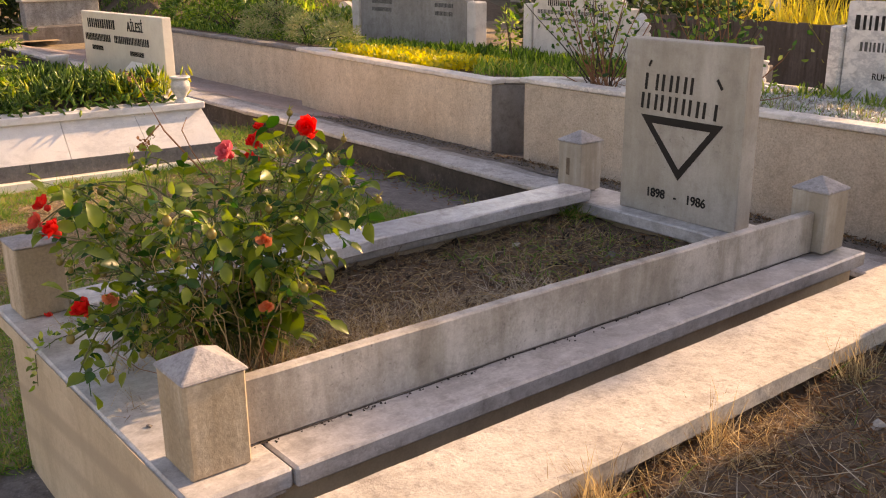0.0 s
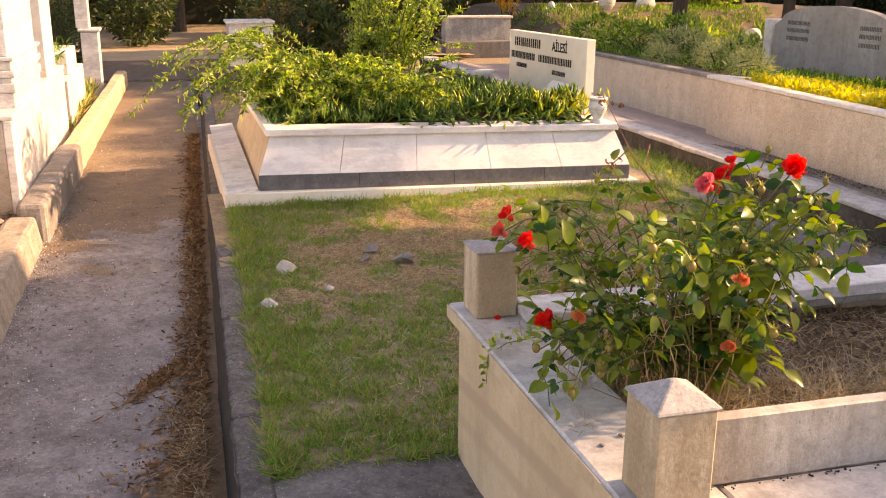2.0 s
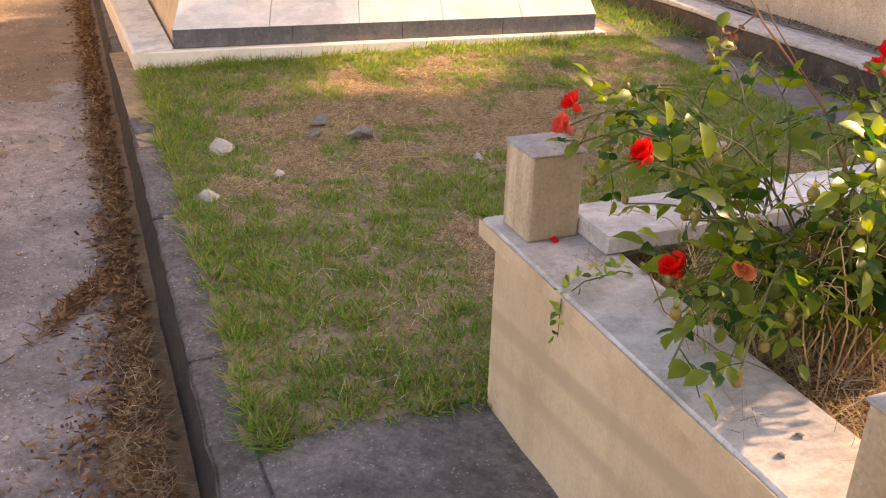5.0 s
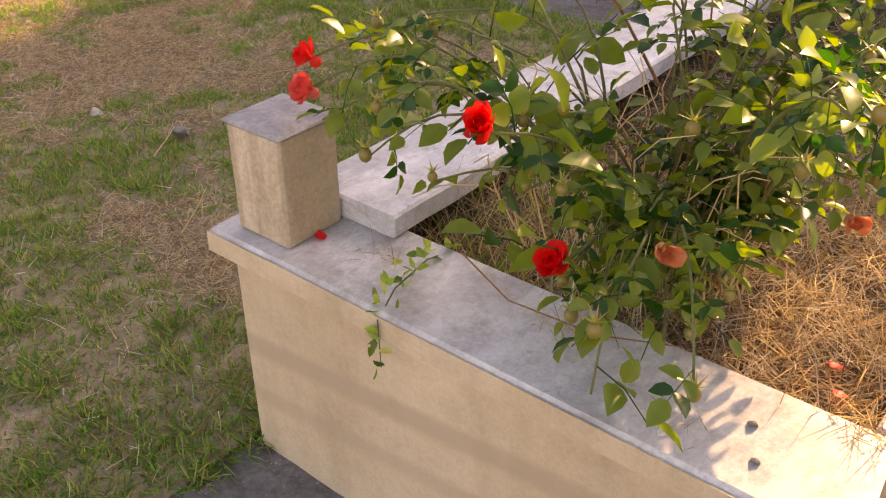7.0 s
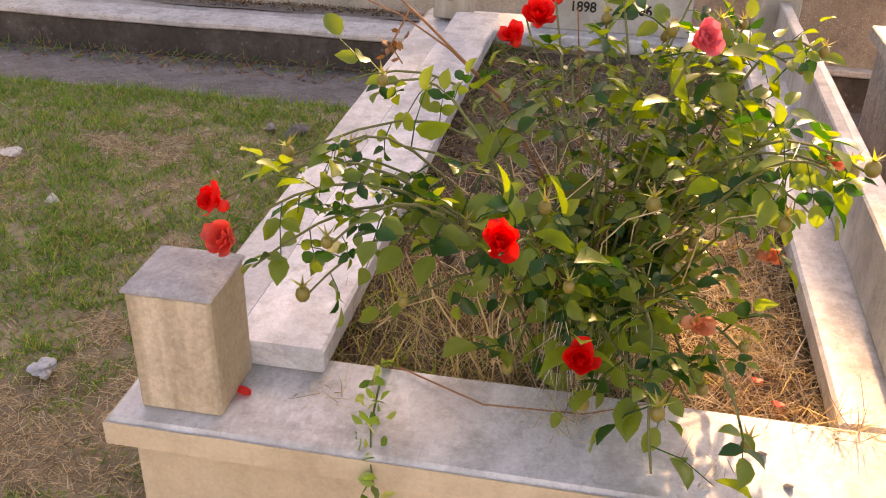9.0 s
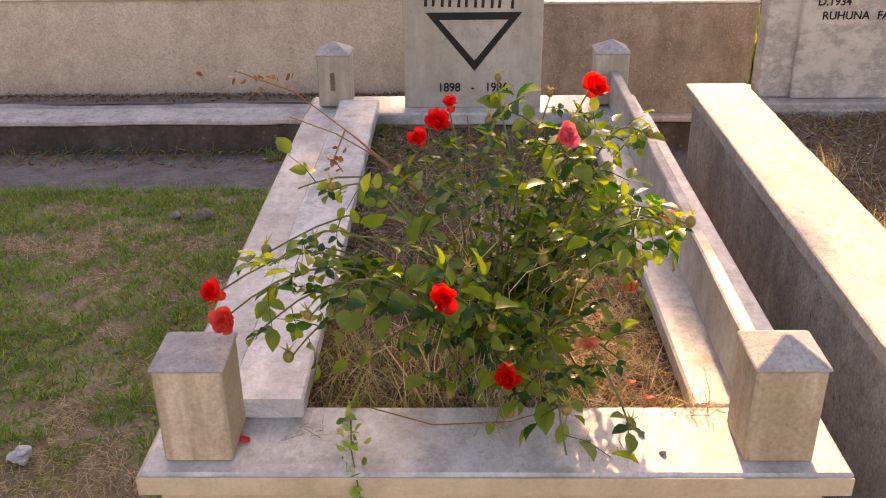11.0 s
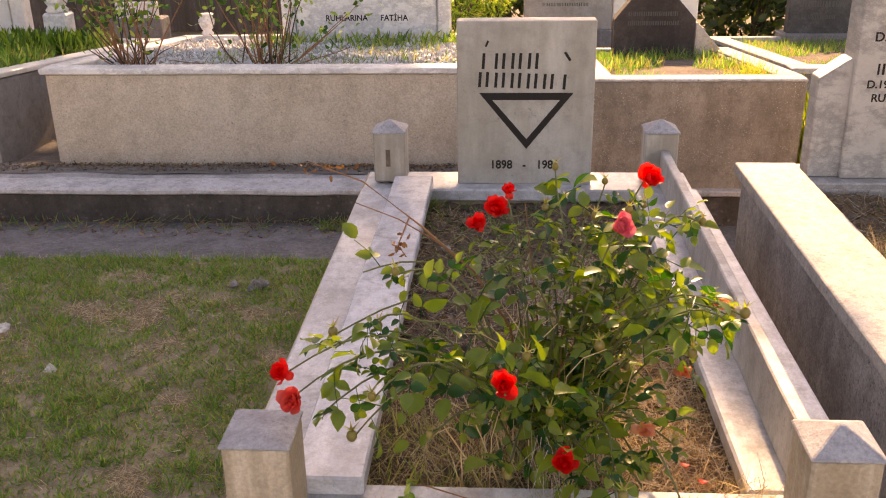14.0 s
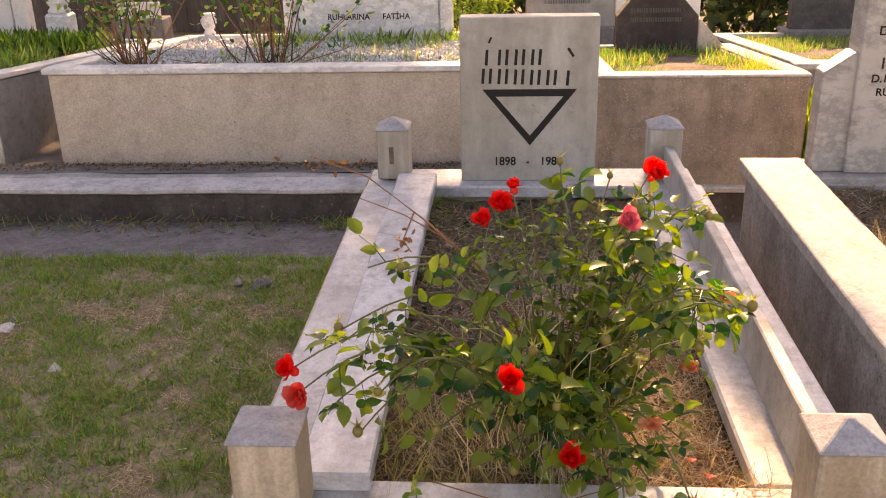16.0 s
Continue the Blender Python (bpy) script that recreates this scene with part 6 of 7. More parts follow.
for at, size, mat, n, face, start in (
        ((0.035, -0.056, 0.626), 0.058, PETAL, 9, (0.05, -0.6, 0.6), None), ((-0.075, -0.067, 0.792), 0.058, PETAL, 8, (0.05, -0.6, 0.6), None),
        ((-0.488, 0.030, 0.755), 0.056, PETAL, 8, (-0.4, -0.5, 0.6), (-0.10, 0.16, 0.66)), ((-0.470, 0.004, 0.712), 0.058, CORAL_PETAL, 9, (-0.1, -0.6, 0.4), (-0.10, 0.16, 0.66)),
        ((0.232, 0.442, 1.006), 0.066, PETAL, 9, (0.3, -0.5, 0.6), None), ((0.156, 0.269, 0.967), 0.056, PINK_PETAL, 9, (0.3, -0.6, 0.4), None),
        ((-0.065, 0.471, 0.970), 0.036, PETAL, 6, (0, -0.3, 0.9), None), ((-0.095, 0.475, 0.925), 0.064, PETAL, 8, (0, -0.5, 0.7), None), ((-0.135, 0.482, 0.885), 0.052, PETAL, 6, (-0.3, -0.5, 0.6), None)):
    cane(at, n, start, last=0.84)
    bloom(at, size, mat, face, label="pink fading rose" if mat is PINK_PETAL else "coral red fading rose" if mat is CORAL_PETAL else "open red rose")
for tip, n, start in (
        # long hip-bearing canes leaning out over the foot slab
        ((-0.346, 0.287, 0.865), 5, (-0.08, 0.26, 0.66)), ((-0.383, 0.162, 0.802), 4, (-0.08, 0.22, 0.64)), ((-0.417, 0.10, 0.785), 5, (-0.10, 0.18, 0.66)), ((-0.30, 0.20, 0.88), 3, (-0.06, 0.22, 0.66)), ((-0.31, 0.12, 0.80), 4, None), ((-0.25, 0.10, 0.84), 4, None),
        # the low branch towards the foot post
        ((-0.42, 0.00, 0.68), 7, (-0.10, 0.16, 0.62)), ((-0.36, 0.02, 0.62), 6, (-0.10, 0.16, 0.60)), ((-0.32, -0.02, 0.72), 6, (-0.08, 0.12, 0.64)), ((-0.22, -0.02, 0.64), 6, None),
        # the branch over the standing rail
        ((0.358, 0.053, 0.885), 9, (0.12, 0.28, 0.62)), ((0.345, 0.02, 0.86), 7, (0.14, 0.22, 0.64)), ((0.33, 0.12, 0.84), 8, (0.12, 0.28, 0.60)), ((0.352, 0.249, 0.80), 8, (0.12, 0.30, 0.62)), ((0.30, 0.06, 0.78), 7, None),
        # the tall leafy crown at the back
        ((0.06, 0.46, 1.01), 9, None), ((0.15, 0.56, 0.95), 9, None), ((0.24, 0.52, 0.92), 10, None), ((0.20, 0.38, 0.95), 10, None), ((0.10, 0.36, 0.93), 9, None), ((0.02, 0.50, 0.92), 9, None), ((0.14, 0.62, 0.86), 7, None), ((0.28, 0.42, 0.86), 10, None), ((0.30, 0.50, 0.80), 9, None), ((0.22, 0.30, 0.84), 9, None), ((0.34, 0.58, 0.84), 8, (0.15, 0.42, 0.70)), ((0.36, 0.46, 0.90), 6, (0.18, 0.4, 0.72)), ((0.02, 0.30, 0.88), 7, None),
        # low leafy shoots over the dry grass
        ((0.30, 0.36, 0.66), 6, None), ((0.24, 0.42, 0.62), 6, None), ((0.37, 0.34, 0.68), 5, (0.14, 0.34, 0.56)), ((0.20, 0.30, 0.60), 6, None), ((0.12, 0.44, 0.74), 7, None), ((0.04, 0.56, 0.80), 7, None), ((0.20, 0.48, 0.78), 8, None),
        # the dark low mass hanging over the slab
        ((0.17, -0.04, 0.56), 9, None), ((0.09, -0.05, 0.52), 9, None), ((0.22, 0.04, 0.55), 8, None), ((-0.06, 0.02, 0.54), 8, None), ((0.10, 0.06, 0.68), 8, None), ((0.05, -0.04, 0.585), 8, None), ((0.16, -0.11, 0.51), 8, (0.06, 0.10, 0.60)), ((0.20, 0.00, 0.63), 8, None), ((-0.08, 0.02, 0.66), 8, None), ((0.03, -0.01, 0.70), 9, None), ((-0.02, 0.06, 0.78), 7, None), ((0.12, -0.10, 0.60), 7, None), ((0.24, -0.06, 0.54), 6, (0.12, 0.10, 0.60)), ((-0.14, 0.10, 0.70), 7, None), ((0.14, 0.14, 0.76), 7, None)):
    pts = cane(tip, n, start)
    if RB.uniform() < 0.8:
        hip(pts[-1] + Vector((0, 0, 0.008)), RB.uniform(0.0075, 0.011))
for at in ((0.352, 0.249, 0.81), (0.173, -0.034, 0.690), (0.302, 0.271, 0.637)):
    bloom(at, 0.050, ORANGE_PETAL, (0.4, -0.5, 0.3), 8, "withered orange rose")
for pts, r in (([(-0.02, 0.42, 0.45), (-0.06, 0.42, 0.66), (-0.14, 0.37, 0.82), (-0.25, 0.29, 0.96), (-0.36, 0.28, 1.055), (-0.47, 0.30, 1.09)], 0.0038), ([(-0.14, 0.37, 0.82), (-0.22, 0.35, 0.90), (-0.30, 0.36, 0.945), (-0.40, 0.42, 0.96)], 0.002), ([(0.02, 0.40, 0.42), (0.0, 0.42, 0.7), (-0.03, 0.45, 0.95)], 0.003), ([(-0.27, 0.29, 0.975), (-0.29, 0.25, 0.93), (-0.275, 0.26, 0.90)], 0.002)):
    part("dead_cane", rod(bmesh.new(), pts, r, 0.0012, 5), DRY_CANE, bush, "dry reddish dead cane")
at = [Vector((-0.29, 0.25, 0.93)) + Vector(RB.normal(0, 0.012, 3)) for k in range(14)] + [Vector((-0.44, 0.30, 1.085)) + Vector((RB.normal(0, 0.05), RB.normal(0, 0.02), RB.normal(0, 0.01))) for k in range(16)]
foliage("dead_leaves", plant("dead_leaf", [(0.14, 0.06, 0.03), (0.22, 0.10, 0.05)], 0.8, 0.1), bush, at, RB.normal(size=(30, 3)) + (0, 0, -0.7), 0.016, 0.013, LEAF, RB)
for k in range(64):
    a = Vector((RB.uniform(-0.16, 0.16), RB.uniform(0.16, 0.42), 0.39))
    b = a + Vector((max(-0.2, min(0.14, RB.normal(0, 0.12))), RB.normal(-0.02, 0.11), RB.uniform(0.12, 0.42)))
    pts = [a.lerp(b, q / 5) + Vector((0.02 * math.sin(1.3 * q + k), 0.02 * math.cos(q + k), 0.10 * math.sin(math.pi * q / 5))) for q in range(6)]
    part("dry_twig", rod(bmesh.new(), pts, 0.0018, 0.0008, 4), GOLD_STRAW if k % 3 else DRY_CANE, bush, "thin pale dead twig")
# the creeping stem over the foot slab
cr = thing("creeping_weed", (-0.2, -0.02, 0.452), "thin creeping weed trailing over the marble foot slab", "weed")
pts = [(-0.30, 0.16, 0.40), (-0.24, 0.10, 0.458), (-0.10, 0.04, 0.456), (0.05, 0.05, 0.456), (0.16, 0.10, 0.458)]
part("stem", rod(bmesh.new(), pts, 0.002, 0.001, 5), DRY_CANE, cr)
pts2 = [(-0.28, 0.12, 0.43), (-0.26, 0.04, 0.466), (-0.25, -0.05, 0.462), (-0.235, -0.108, 0.44), (-0.225, -0.115, 0.36)]
part("stem", rod(bmesh.new(), pts2, 0.002, 0.001, 5), CANE, cr)
at = [Vector(pts2[i]).lerp(Vector(pts2[i + 1]), RB.uniform()) + Vector(RB.normal(0, 0.012, 3)) + Vector((0, -0.004, 0.012)) for i in range(4) for _ in range(11)]
foliage("leaves", SHRUB, cr, at, RB.normal(scale=0.6, size=(44, 3)) + (0, -0.2, 0.1), 0.024, 0.020, LEAF, RB)

# ---- grass, straw and litter ----
GR = np.random.default_rng(29)


def dry(x, y):
    far = 0.78 * math.exp(-(((x + 2.75) / 0.75) ** 2 + ((y - 0.75) / 0.95) ** 2)) + 0.45 * math.exp(-(((x + 1.15) / 0.22) ** 2 + ((y - 0.35) / 0.18) ** 2)) + 0.10 * math.exp(-(((x + 1.05) / 0.30) ** 2 + ((y + 0.18) / 0.22) ** 2))
    far += 0.35 * math.exp(-(((x + 1.2) / 0.30) ** 2 + ((y - 1.95) / 0.22) ** 2))
    far -= 0.05 * min(1.0, max(0.0, (x + 2.5) / 0.8))
    return far + 0.75 * noise.noise(Vector((x * 1.9 + 4.0, y * 1.3, 2.0))) + 0.95 * noise.noise(Vector((x * 5.5, y * 5.5, 7.0))) + 0.55 * noise.noise(Vector((x * 14.0, y * 14.0, 3.0)))


clumps, per = 25000, 11
c = np.stack([GR.uniform(-3.92, -0.61, clumps), GR.uniform(-0.70, 2.54, clumps), np.zeros(clumps)], 1)
c = c[c[:, 1] > skew(c[:, 0]) - 0.665]
clumps = len(c)
d = np.array([dry(p[0], p[1]) for p in c])
edge = np.minimum(np.minimum(np.minimum(c[:, 1] - skew(c[:, 0]) + 0.655, 2.54 - c[:, 1]), c[:, 0] + 3.92), -0.60 - c[:, 0] + 0.10)
d -= np.clip(0.35 - edge, 0, 1) * 1.2
green = d < 0.35 + GR.normal(0, 0.07, clumps)
tall = (1 + 0.6 * np.clip(0.07 - edge, 0, 0.07) / 0.07) * np.clip(0.95 - 0.8 * d, 0.5, 1.5)
g = np.repeat(c[green], per, 0)
spread = GR.normal(0, 0.011, g.shape) * (1, 1, 0)
g = g + spread
g[:, 2] = [lawn_height(p[0], p[1]) - 0.003 for p in g]
size = np.repeat(tall[green] * GR.uniform(0.6, 1.3, green.sum()), per) * GR.uniform(0.010, 0.040, len(g))
tagged(scatter("lawn_grass", GRASS, g, spread * 40 + GR.normal(scale=0.6, size=g.shape) + (0, 0, 0.55), size, 0.0045, BLADE, GR), "short patchy green lawn grass in clumps", "grass", "", "stuff")
h = np.repeat(c[d > 0.36], 8, 0)
h = h + GR.normal(0, 0.025, h.shape)
h[:, 2] = [lawn_height(p[0], p[1]) + 0.002 for p in h]
tagged(scatter("lawn_straw", DRY_GRASS, h, GR.normal(scale=1.0, size=h.shape) * (1, 1, 0.3) + (0, 0, 0.18), GR.uniform(0.012, 0.055, len(h)), 0.0026, BLADE, GR), "flattened dead grass on the bare lawn patches", "straw", "", "stuff")


def straw_mat(name, label, x0, x1, y0, y1, zf, n, lo, hi, mat, lift=0.25, width=0.003):
    p = np.stack([GR.uniform(x0, x1, n), GR.uniform(y0, y1, n), np.zeros(n)], 1)
    p[:, 2] = [zf(q[0], q[1]) + 0.002 for q in p]
    p[:, 2] += GR.uniform(0, 0.012, n)
    o = GR.normal(scale=1.0, size=p.shape) * (1, 1, 0.3) + (0, 0, lift)
    return tagged(scatter(name, mat, p, o, GR.uniform(lo, hi, n), width, BLADE, GR), label, "straw", "", "stuff")


straw_mat("grave_straw", "matted dead grass over the grave soil", -0.42, 0.42, 0.12, 2.0, soil_height, 7000, 0.012, 0.055, STRAW, 0.3, 0.0026)
straw_mat("grave_straw", "golden dry grass along the grave's edge", 0.02, 0.43, 0.12, 1.05, soil_height, 3400, 0.03, 0.10, GOLD_STRAW, 0.35, 0.0020)
straw_mat("grave_straw", "golden dry grass under the roses", -0.42, 0.1, 0.12, 0.50, soil_height, 1300, 0.05, 0.17, GOLD_STRAW, 1.0, 0.0018)
straw_mat("grave_straw", "pale bleached straw over the grave soil", 0.0, 0.42, 0.14, 1.35, soil_height, 5000, 0.025, 0.10, PALE_STRAW, 0.5, 0.0022)
straw_mat("grave_straw", "pale bleached straw over the grave soil", -0.42, 0.42, 0.14, 1.5, soil_height, 1300, 0.02, 0.07, PALE_STRAW, 0.3, 0.0020)
straw_mat("grave_straw", "golden dry grass along the standing rail", 0.12, 0.43, 0.6, 1.45, soil_height, 2200, 0.03, 0.09, GOLD_STRAW, 0.4, 0.0022)
straw_mat("grave_straw", "golden dry grass before the headstone", -0.43, 0.0, 0.5, 1.95, soil_height, 1900, 0.02, 0.075, GOLD_STRAW, 0.3, 0.0020)
straw_mat("grave_weeds", "thin green weeds in the grave soil", -0.40, 0.10, 0.12, 0.5, soil_height, 260, 0.04, 0.12, SHRUB, 1.6, 0.0035)
straw_mat("grave_weeds", "green weeds before the headstone", -0.40, 0.42, 1.25, 2.03, soil_height, 700, 0.02, 0.06, GRASS, 0.7, 0.004)
straw_mat("grave_weeds", "thick green weeds in the corner by the head post", -0.44, -0.33, 1.93, 2.06, soil_height, 110, 0.03, 0.09, GRASS, 0.9, 0.005)
n = 5000
p = np.stack([GR.uniform(-0.42, 0.42, n), GR.uniform(0.12, 2.02, n), np.zeros(n)], 1)
p[:, 2] = [soil_height(q[0], q[1]) + 0.006 for q in p]
tagged(scatter("grave_litter", LITTER, p, GR.normal(size=p.shape) * (1, 1, 0.3) + (0, 0, 0.1), GR.uniform(0.006, 0.022, n), GR.uniform(0.004, 0.012, n), LEAF, GR), "crumbled dead leaves on the grave soil", "litter", "", "stuff")
n = 700
p = np.stack([GR.uniform(-0.42, 0.42, n), GR.uniform(0.5, 2.02, n), np.zeros(n)], 1)
p[:, 2] = [soil_height(q[0], q[1]) + 0.003 for q in p]
tagged(scatter("soil_clods", plant("soil_clod", [(0.10, 0.072, 0.055), (0.17, 0.125, 0.095), (0.24, 0.18, 0.14), (0.06, 0.045, 0.035)], 0.95, 0.0), p, GR.normal(size=p.shape), 0.012 + 0.035 * GR.uniform(size=n) ** 3, GR.uniform(0.012, 0.035, n), PEBBLE, GR), "dry brown soil clods on the grave", "soil", "", "stuff")
nsoil = lambda x, y: 0.415 + hum(x, y, 3.0, 0.03) + hum(x, y, 9.0, 0.02)
straw_mat("neighbour_straw", "tangled dead grass in the neighbouring grave", 1.06, 2.08, 0.0, 2.05, nsoil, 8500, 0.015, 0.07, STRAW, 0.3, 0.0024)
straw_mat("neighbour_straw", "golden dry grass against the slab", 1.07, 1.22, 0.2, 1.1, nsoil, 800, 0.03, 0.11, GOLD_STRAW, 0.8, 0.0013)
straw_mat("neighbour_straw", "rusty brown dead grass in the neighbouring grave", 1.07, 2.08, 0.0, 2.05, nsoil, 5200, 0.015, 0.06, LITTER, 0.3, 0.003)
n = 4200
p = np.stack([GR.uniform(1.07, 2.08, n), GR.uniform(0.0, 2.05, n), np.zeros(n)], 1)
p[:, 2] = [nsoil(q[0], q[1]) + 0.006 for q in p]
tagged(scatter("neighbour_litter", LITTER, p, GR.normal(size=p.shape) * (1, 1, 0.35) + (0, 0, 0.1), GR.uniform(0.008, 0.035, n), GR.uniform(0.004, 0.014, n), LEAF, GR), "crumbled dead leaves in the neighbouring grave", "litter", "", "stuff")
straw_mat("neighbour_straw", "pale bleached straw in the neighbouring grave", 1.06, 2.08, 0.0, 2.05, nsoil, 1300, 0.03, 0.12, PALE_STRAW, 0.4, 0.0020)
for x, y, n in ((1.12, 0.48, 160), (1.11, 0.86, 90), (1.13, 1.35, 110), (1.12, 0.18, 70)):
    p = np.stack([GR.normal(x, 0.018, n), GR.normal(y, 0.03, n), np.full(n, 0.43)], 1)
    tagged(scatter("dry_tuft", GOLD_STRAW, p, GR.normal(scale=0.45, size=p.shape) + (-0.15, 0, 0.8), GR.uniform(0.04, 0.14, n), 0.0022, BLADE, GR), "dry golden grass tuft beside the slab", "straw", "", "stuff")
straw_mat("neighbour_weeds", "sparse green weeds in the neighbouring grave", 1.1, 2.0, 0.1, 2.0, nsoil, 250, 0.03, 0.07, GRASS, 0.8, 0.004)
for x, y, n, tall in ((-0.33, 0.02, 30, 0.08), (0.40, 0.11, 46, 0.07), (0.22, -0.04, 16, 0.06), (0.43, 0.10, 60, 0.07), (0.02, 0.03, 46, 0.10)):
    p = np.stack([GR.normal(x, 0.03, n), GR.normal(y, 0.02, n), np.full(n, 0.452)], 1)
    tagged(scatter("dry_tuft", GOLD_STRAW, p, GR.normal(scale=0.6, size=p.shape) + (0, -0.2, 0.5), GR.uniform(0.4, 1.0, n) * tall, 0.0014, BLADE, GR), "dry golden grass tuft spilling over the slab", "straw", "", "stuff")
n = 75
p = np.stack([np.zeros(n), GR.uniform(0.10, 1.55, n) * GR.uniform(0.5, 1.0, n), np.full(n, 0.4515)], 1)
p[:, 0] = 0.548 + 0.022 * p[:, 1] / 2.04 + np.abs(GR.normal(0, 0.007, n))
tagged(scatter("joint_grit", plant("black_grit", [(0.012, 0.010, 0.009), (0.03, 0.025, 0.02)], 0.9, 0.0), p, GR.normal(size=(n, 3)), GR.uniform(0.003, 0.010, n), GR.uniform(0.003, 0.008, n), PEBBLE, GR), "black crumbs along the foot of the rail", "grit", "", "stuff")
n = 90
p = np.stack([GR.normal(0.03, 0.035, n), GR.normal(0.07, 0.02, n), GR.uniform(0.56, 0.64, n)], 1)
tagged(scatter("dry_tuft", PALE_STRAW, p, GR.normal(scale=0.22, size=p.shape) + (0.05, -0.35, -1.0), GR.uniform(0.08, 0.15, n), 0.0014, BLADE, GR), "dry tan grass hanging from the rose bush", "straw", "", "stuff")
straw_mat("lawn_straw", "bleached straw lying on the lawn", -1.7, -0.68, -0.45, 0.5, lawn_height, 350, 0.02, 0.08, PALE_STRAW, 0.35, 0.0022)
straw_mat("lawn_straw", "bleached straw lying on the lawn", -3.6, -0.7, -0.5, 2.3, lawn_height, 350, 0.02, 0.09, PALE_STRAW, 0.35, 0.0022)


def drift(x):
    return 0.07 + 0.08 * max(0.0, noise.noise(Vector((x * 1.6, 3.0, 1.0)))) + 0.03 * noise.noise(Vector((x * 6.0, 1.0, 1.0))) + 0.05 * math.exp(-((x + 1.45) / 0.3) ** 2) + 0.10 * math.exp(-((x + 0.80) / 0.38) ** 2)


drift_z = lambda x, y: -0.206 + (0.030 + 0.022 * math.exp(-((x + 0.85) / 0.5) ** 2)) * min(1.0, max(0.0, (drift(x) - (-0.80 - y + skew(x))) / 0.06)) * min(1.0, max(0.45, (-0.81 - y + skew(x)) / 0.05)) + hum(x, y, 12.0, 0.006)
solid("leaf_drift", sheet(-9.0, 1.8, -1.06, -0.62, 0.035, drift_z), LITTER_SOIL, "brown leaf mould drifted against the kerb")
n = 21000
p = np.stack([GR.uniform(-8.0, 1.6, n), np.zeros(n), np.zeros(n)], 1)
p[:, 1] = [-0.845 + skew(q[0]) - abs(GR.normal(0, 0.62)) * drift(q[0]) * 1.1 for q in p]
p[:, 2] = [max(-0.196, drift_z(q[0], q[1])) + GR.uniform(0.001, 0.010) for q in p]
tagged(scatter("path_litter", LITTER, p, GR.normal(size=p.shape) * (1, 1, 0.25) + (0, 0, 0.1), 0.008 + 0.040 * GR.uniform(size=n) ** 2, GR.uniform(0.005, 0.022, n), LEAF, GR), "brown leaves and needles along the kerb", "litter", "", "stuff")
n = 700
p = np.stack([GR.normal(-1.80, 0.11, n), np.zeros(n), np.full(n, -0.193)], 1)
p[:, 1] = -1.00 - 0.6 * (p[:, 0] + 1.78) + GR.normal(0, 0.022, n)
tagged(scatter("path_litter", LITTER, p, GR.normal(size=p.shape) * (1, 1, 0.2) + (0, 0, 0.12), GR.uniform(0.015, 0.06, n), GR.uniform(0.003, 0.012, n), LEAF, GR), "brown leaf litter drifted across the path", "litter", "", "stuff")
n = 420
p = np.stack([GR.uniform(-7.0, 1.0, n), GR.uniform(-1.72, -0.95, n), np.full(n, -0.194)], 1)
tagged(scatter("path_litter", LITTER, p, GR.normal(size=p.shape) * (1, 1, 0.2) + (0, 0, 0.12), GR.uniform(0.008, 0.03, n), GR.uniform(0.004, 0.012, n), LEAF, GR), "scattered dead leaf bits on the path", "litter", "", "stuff")
straw_mat("path_straw", "dry straw matted on the leaf drift", -1.45, -0.35, -0.97, -0.84, lambda x, y: drift_z(x, y) + 0.006, 1100, 0.02, 0.085, STRAW, 0.3, 0.0026)
straw_mat("path_straw", "golden dry stalks in the leaf drift", -4.0, -0.4, -0.93, -0.83, lambda x, y: drift_z(x, y) + 0.006, 420, 0.02, 0.07, GOLD_STRAW, 0.25, 0.0020)
straw_mat("kerb_litter", "dry stalks in the gutter below the kerb", -7.0, 1.0, 3.10, 3.25, lambda x, y: -0.155, 700, 0.02, 0.06, STRAW, 0.2)
straw_mat("gutter_weeds", "tall green weeds in the gutter corner", -5.6, -4.2, 2.72, 3.24, lambda x, y: -0.13, 1700, 0.03, 0.11, GRASS, 0.8, 0.007)
straw_mat("gutter_weeds", "green weed clump in the gutter beside the grave", -1.05, -0.62, 3.08, 3.24, lambda x, y: -0.155, 420, 0.02, 0.07, GRASS, 0.8, 0.006)
straw_mat("gutter_litter", "brown leaf litter and twigs in the gutter", -4.0, -0.5, 2.95, 3.24, lambda x, y: -0.15, 700, 0.01, 0.05, LITTER, 0.1, 0.008)
straw_mat("gutter_weeds", "green weeds along the concrete strip", -4.2, -0.7, 3.05, 3.25, lambda x, y: -0.155, 420, 0.02, 0.08, GRASS, 0.6, 0.006)
straw_mat("wall_litter", "dark leaf litter along the planter foot", -3.0, 0.3, 3.86, 4.04, walk_z, 1100, 0.008, 0.028, LITTER, 0.03, 0.008)
straw_mat("wall_litter", "dry grass stalks along the planter foot", -3.2, 0.3, 3.90, 4.04, walk_z, 260, 0.02, 0.07, STRAW, 0.4, 0.003)
straw_mat("walk_litter", "leaf litter scattered over the walkway", -5.2, 0.4, 3.63, 4.03, walk_z, 2600, 0.006, 0.026, plant("walk_leaf", [(0.10, 0.07, 0.045), (0.22, 0.16, 0.10), (0.34, 0.27, 0.19), (0.05, 0.04, 0.03)], 0.9, 0.0), 0.05, 0.009)
n = 4200
p = np.stack([GR.uniform(-4.3, -0.9, n), GR.uniform(-2.7, -1.88, n), np.zeros(n)], 1)
p[:, 2] = [-0.035 + hum(q[0], q[1], 2.0, 0.03) + hum(q[0], q[1], 8.0, 0.015) for q in p]
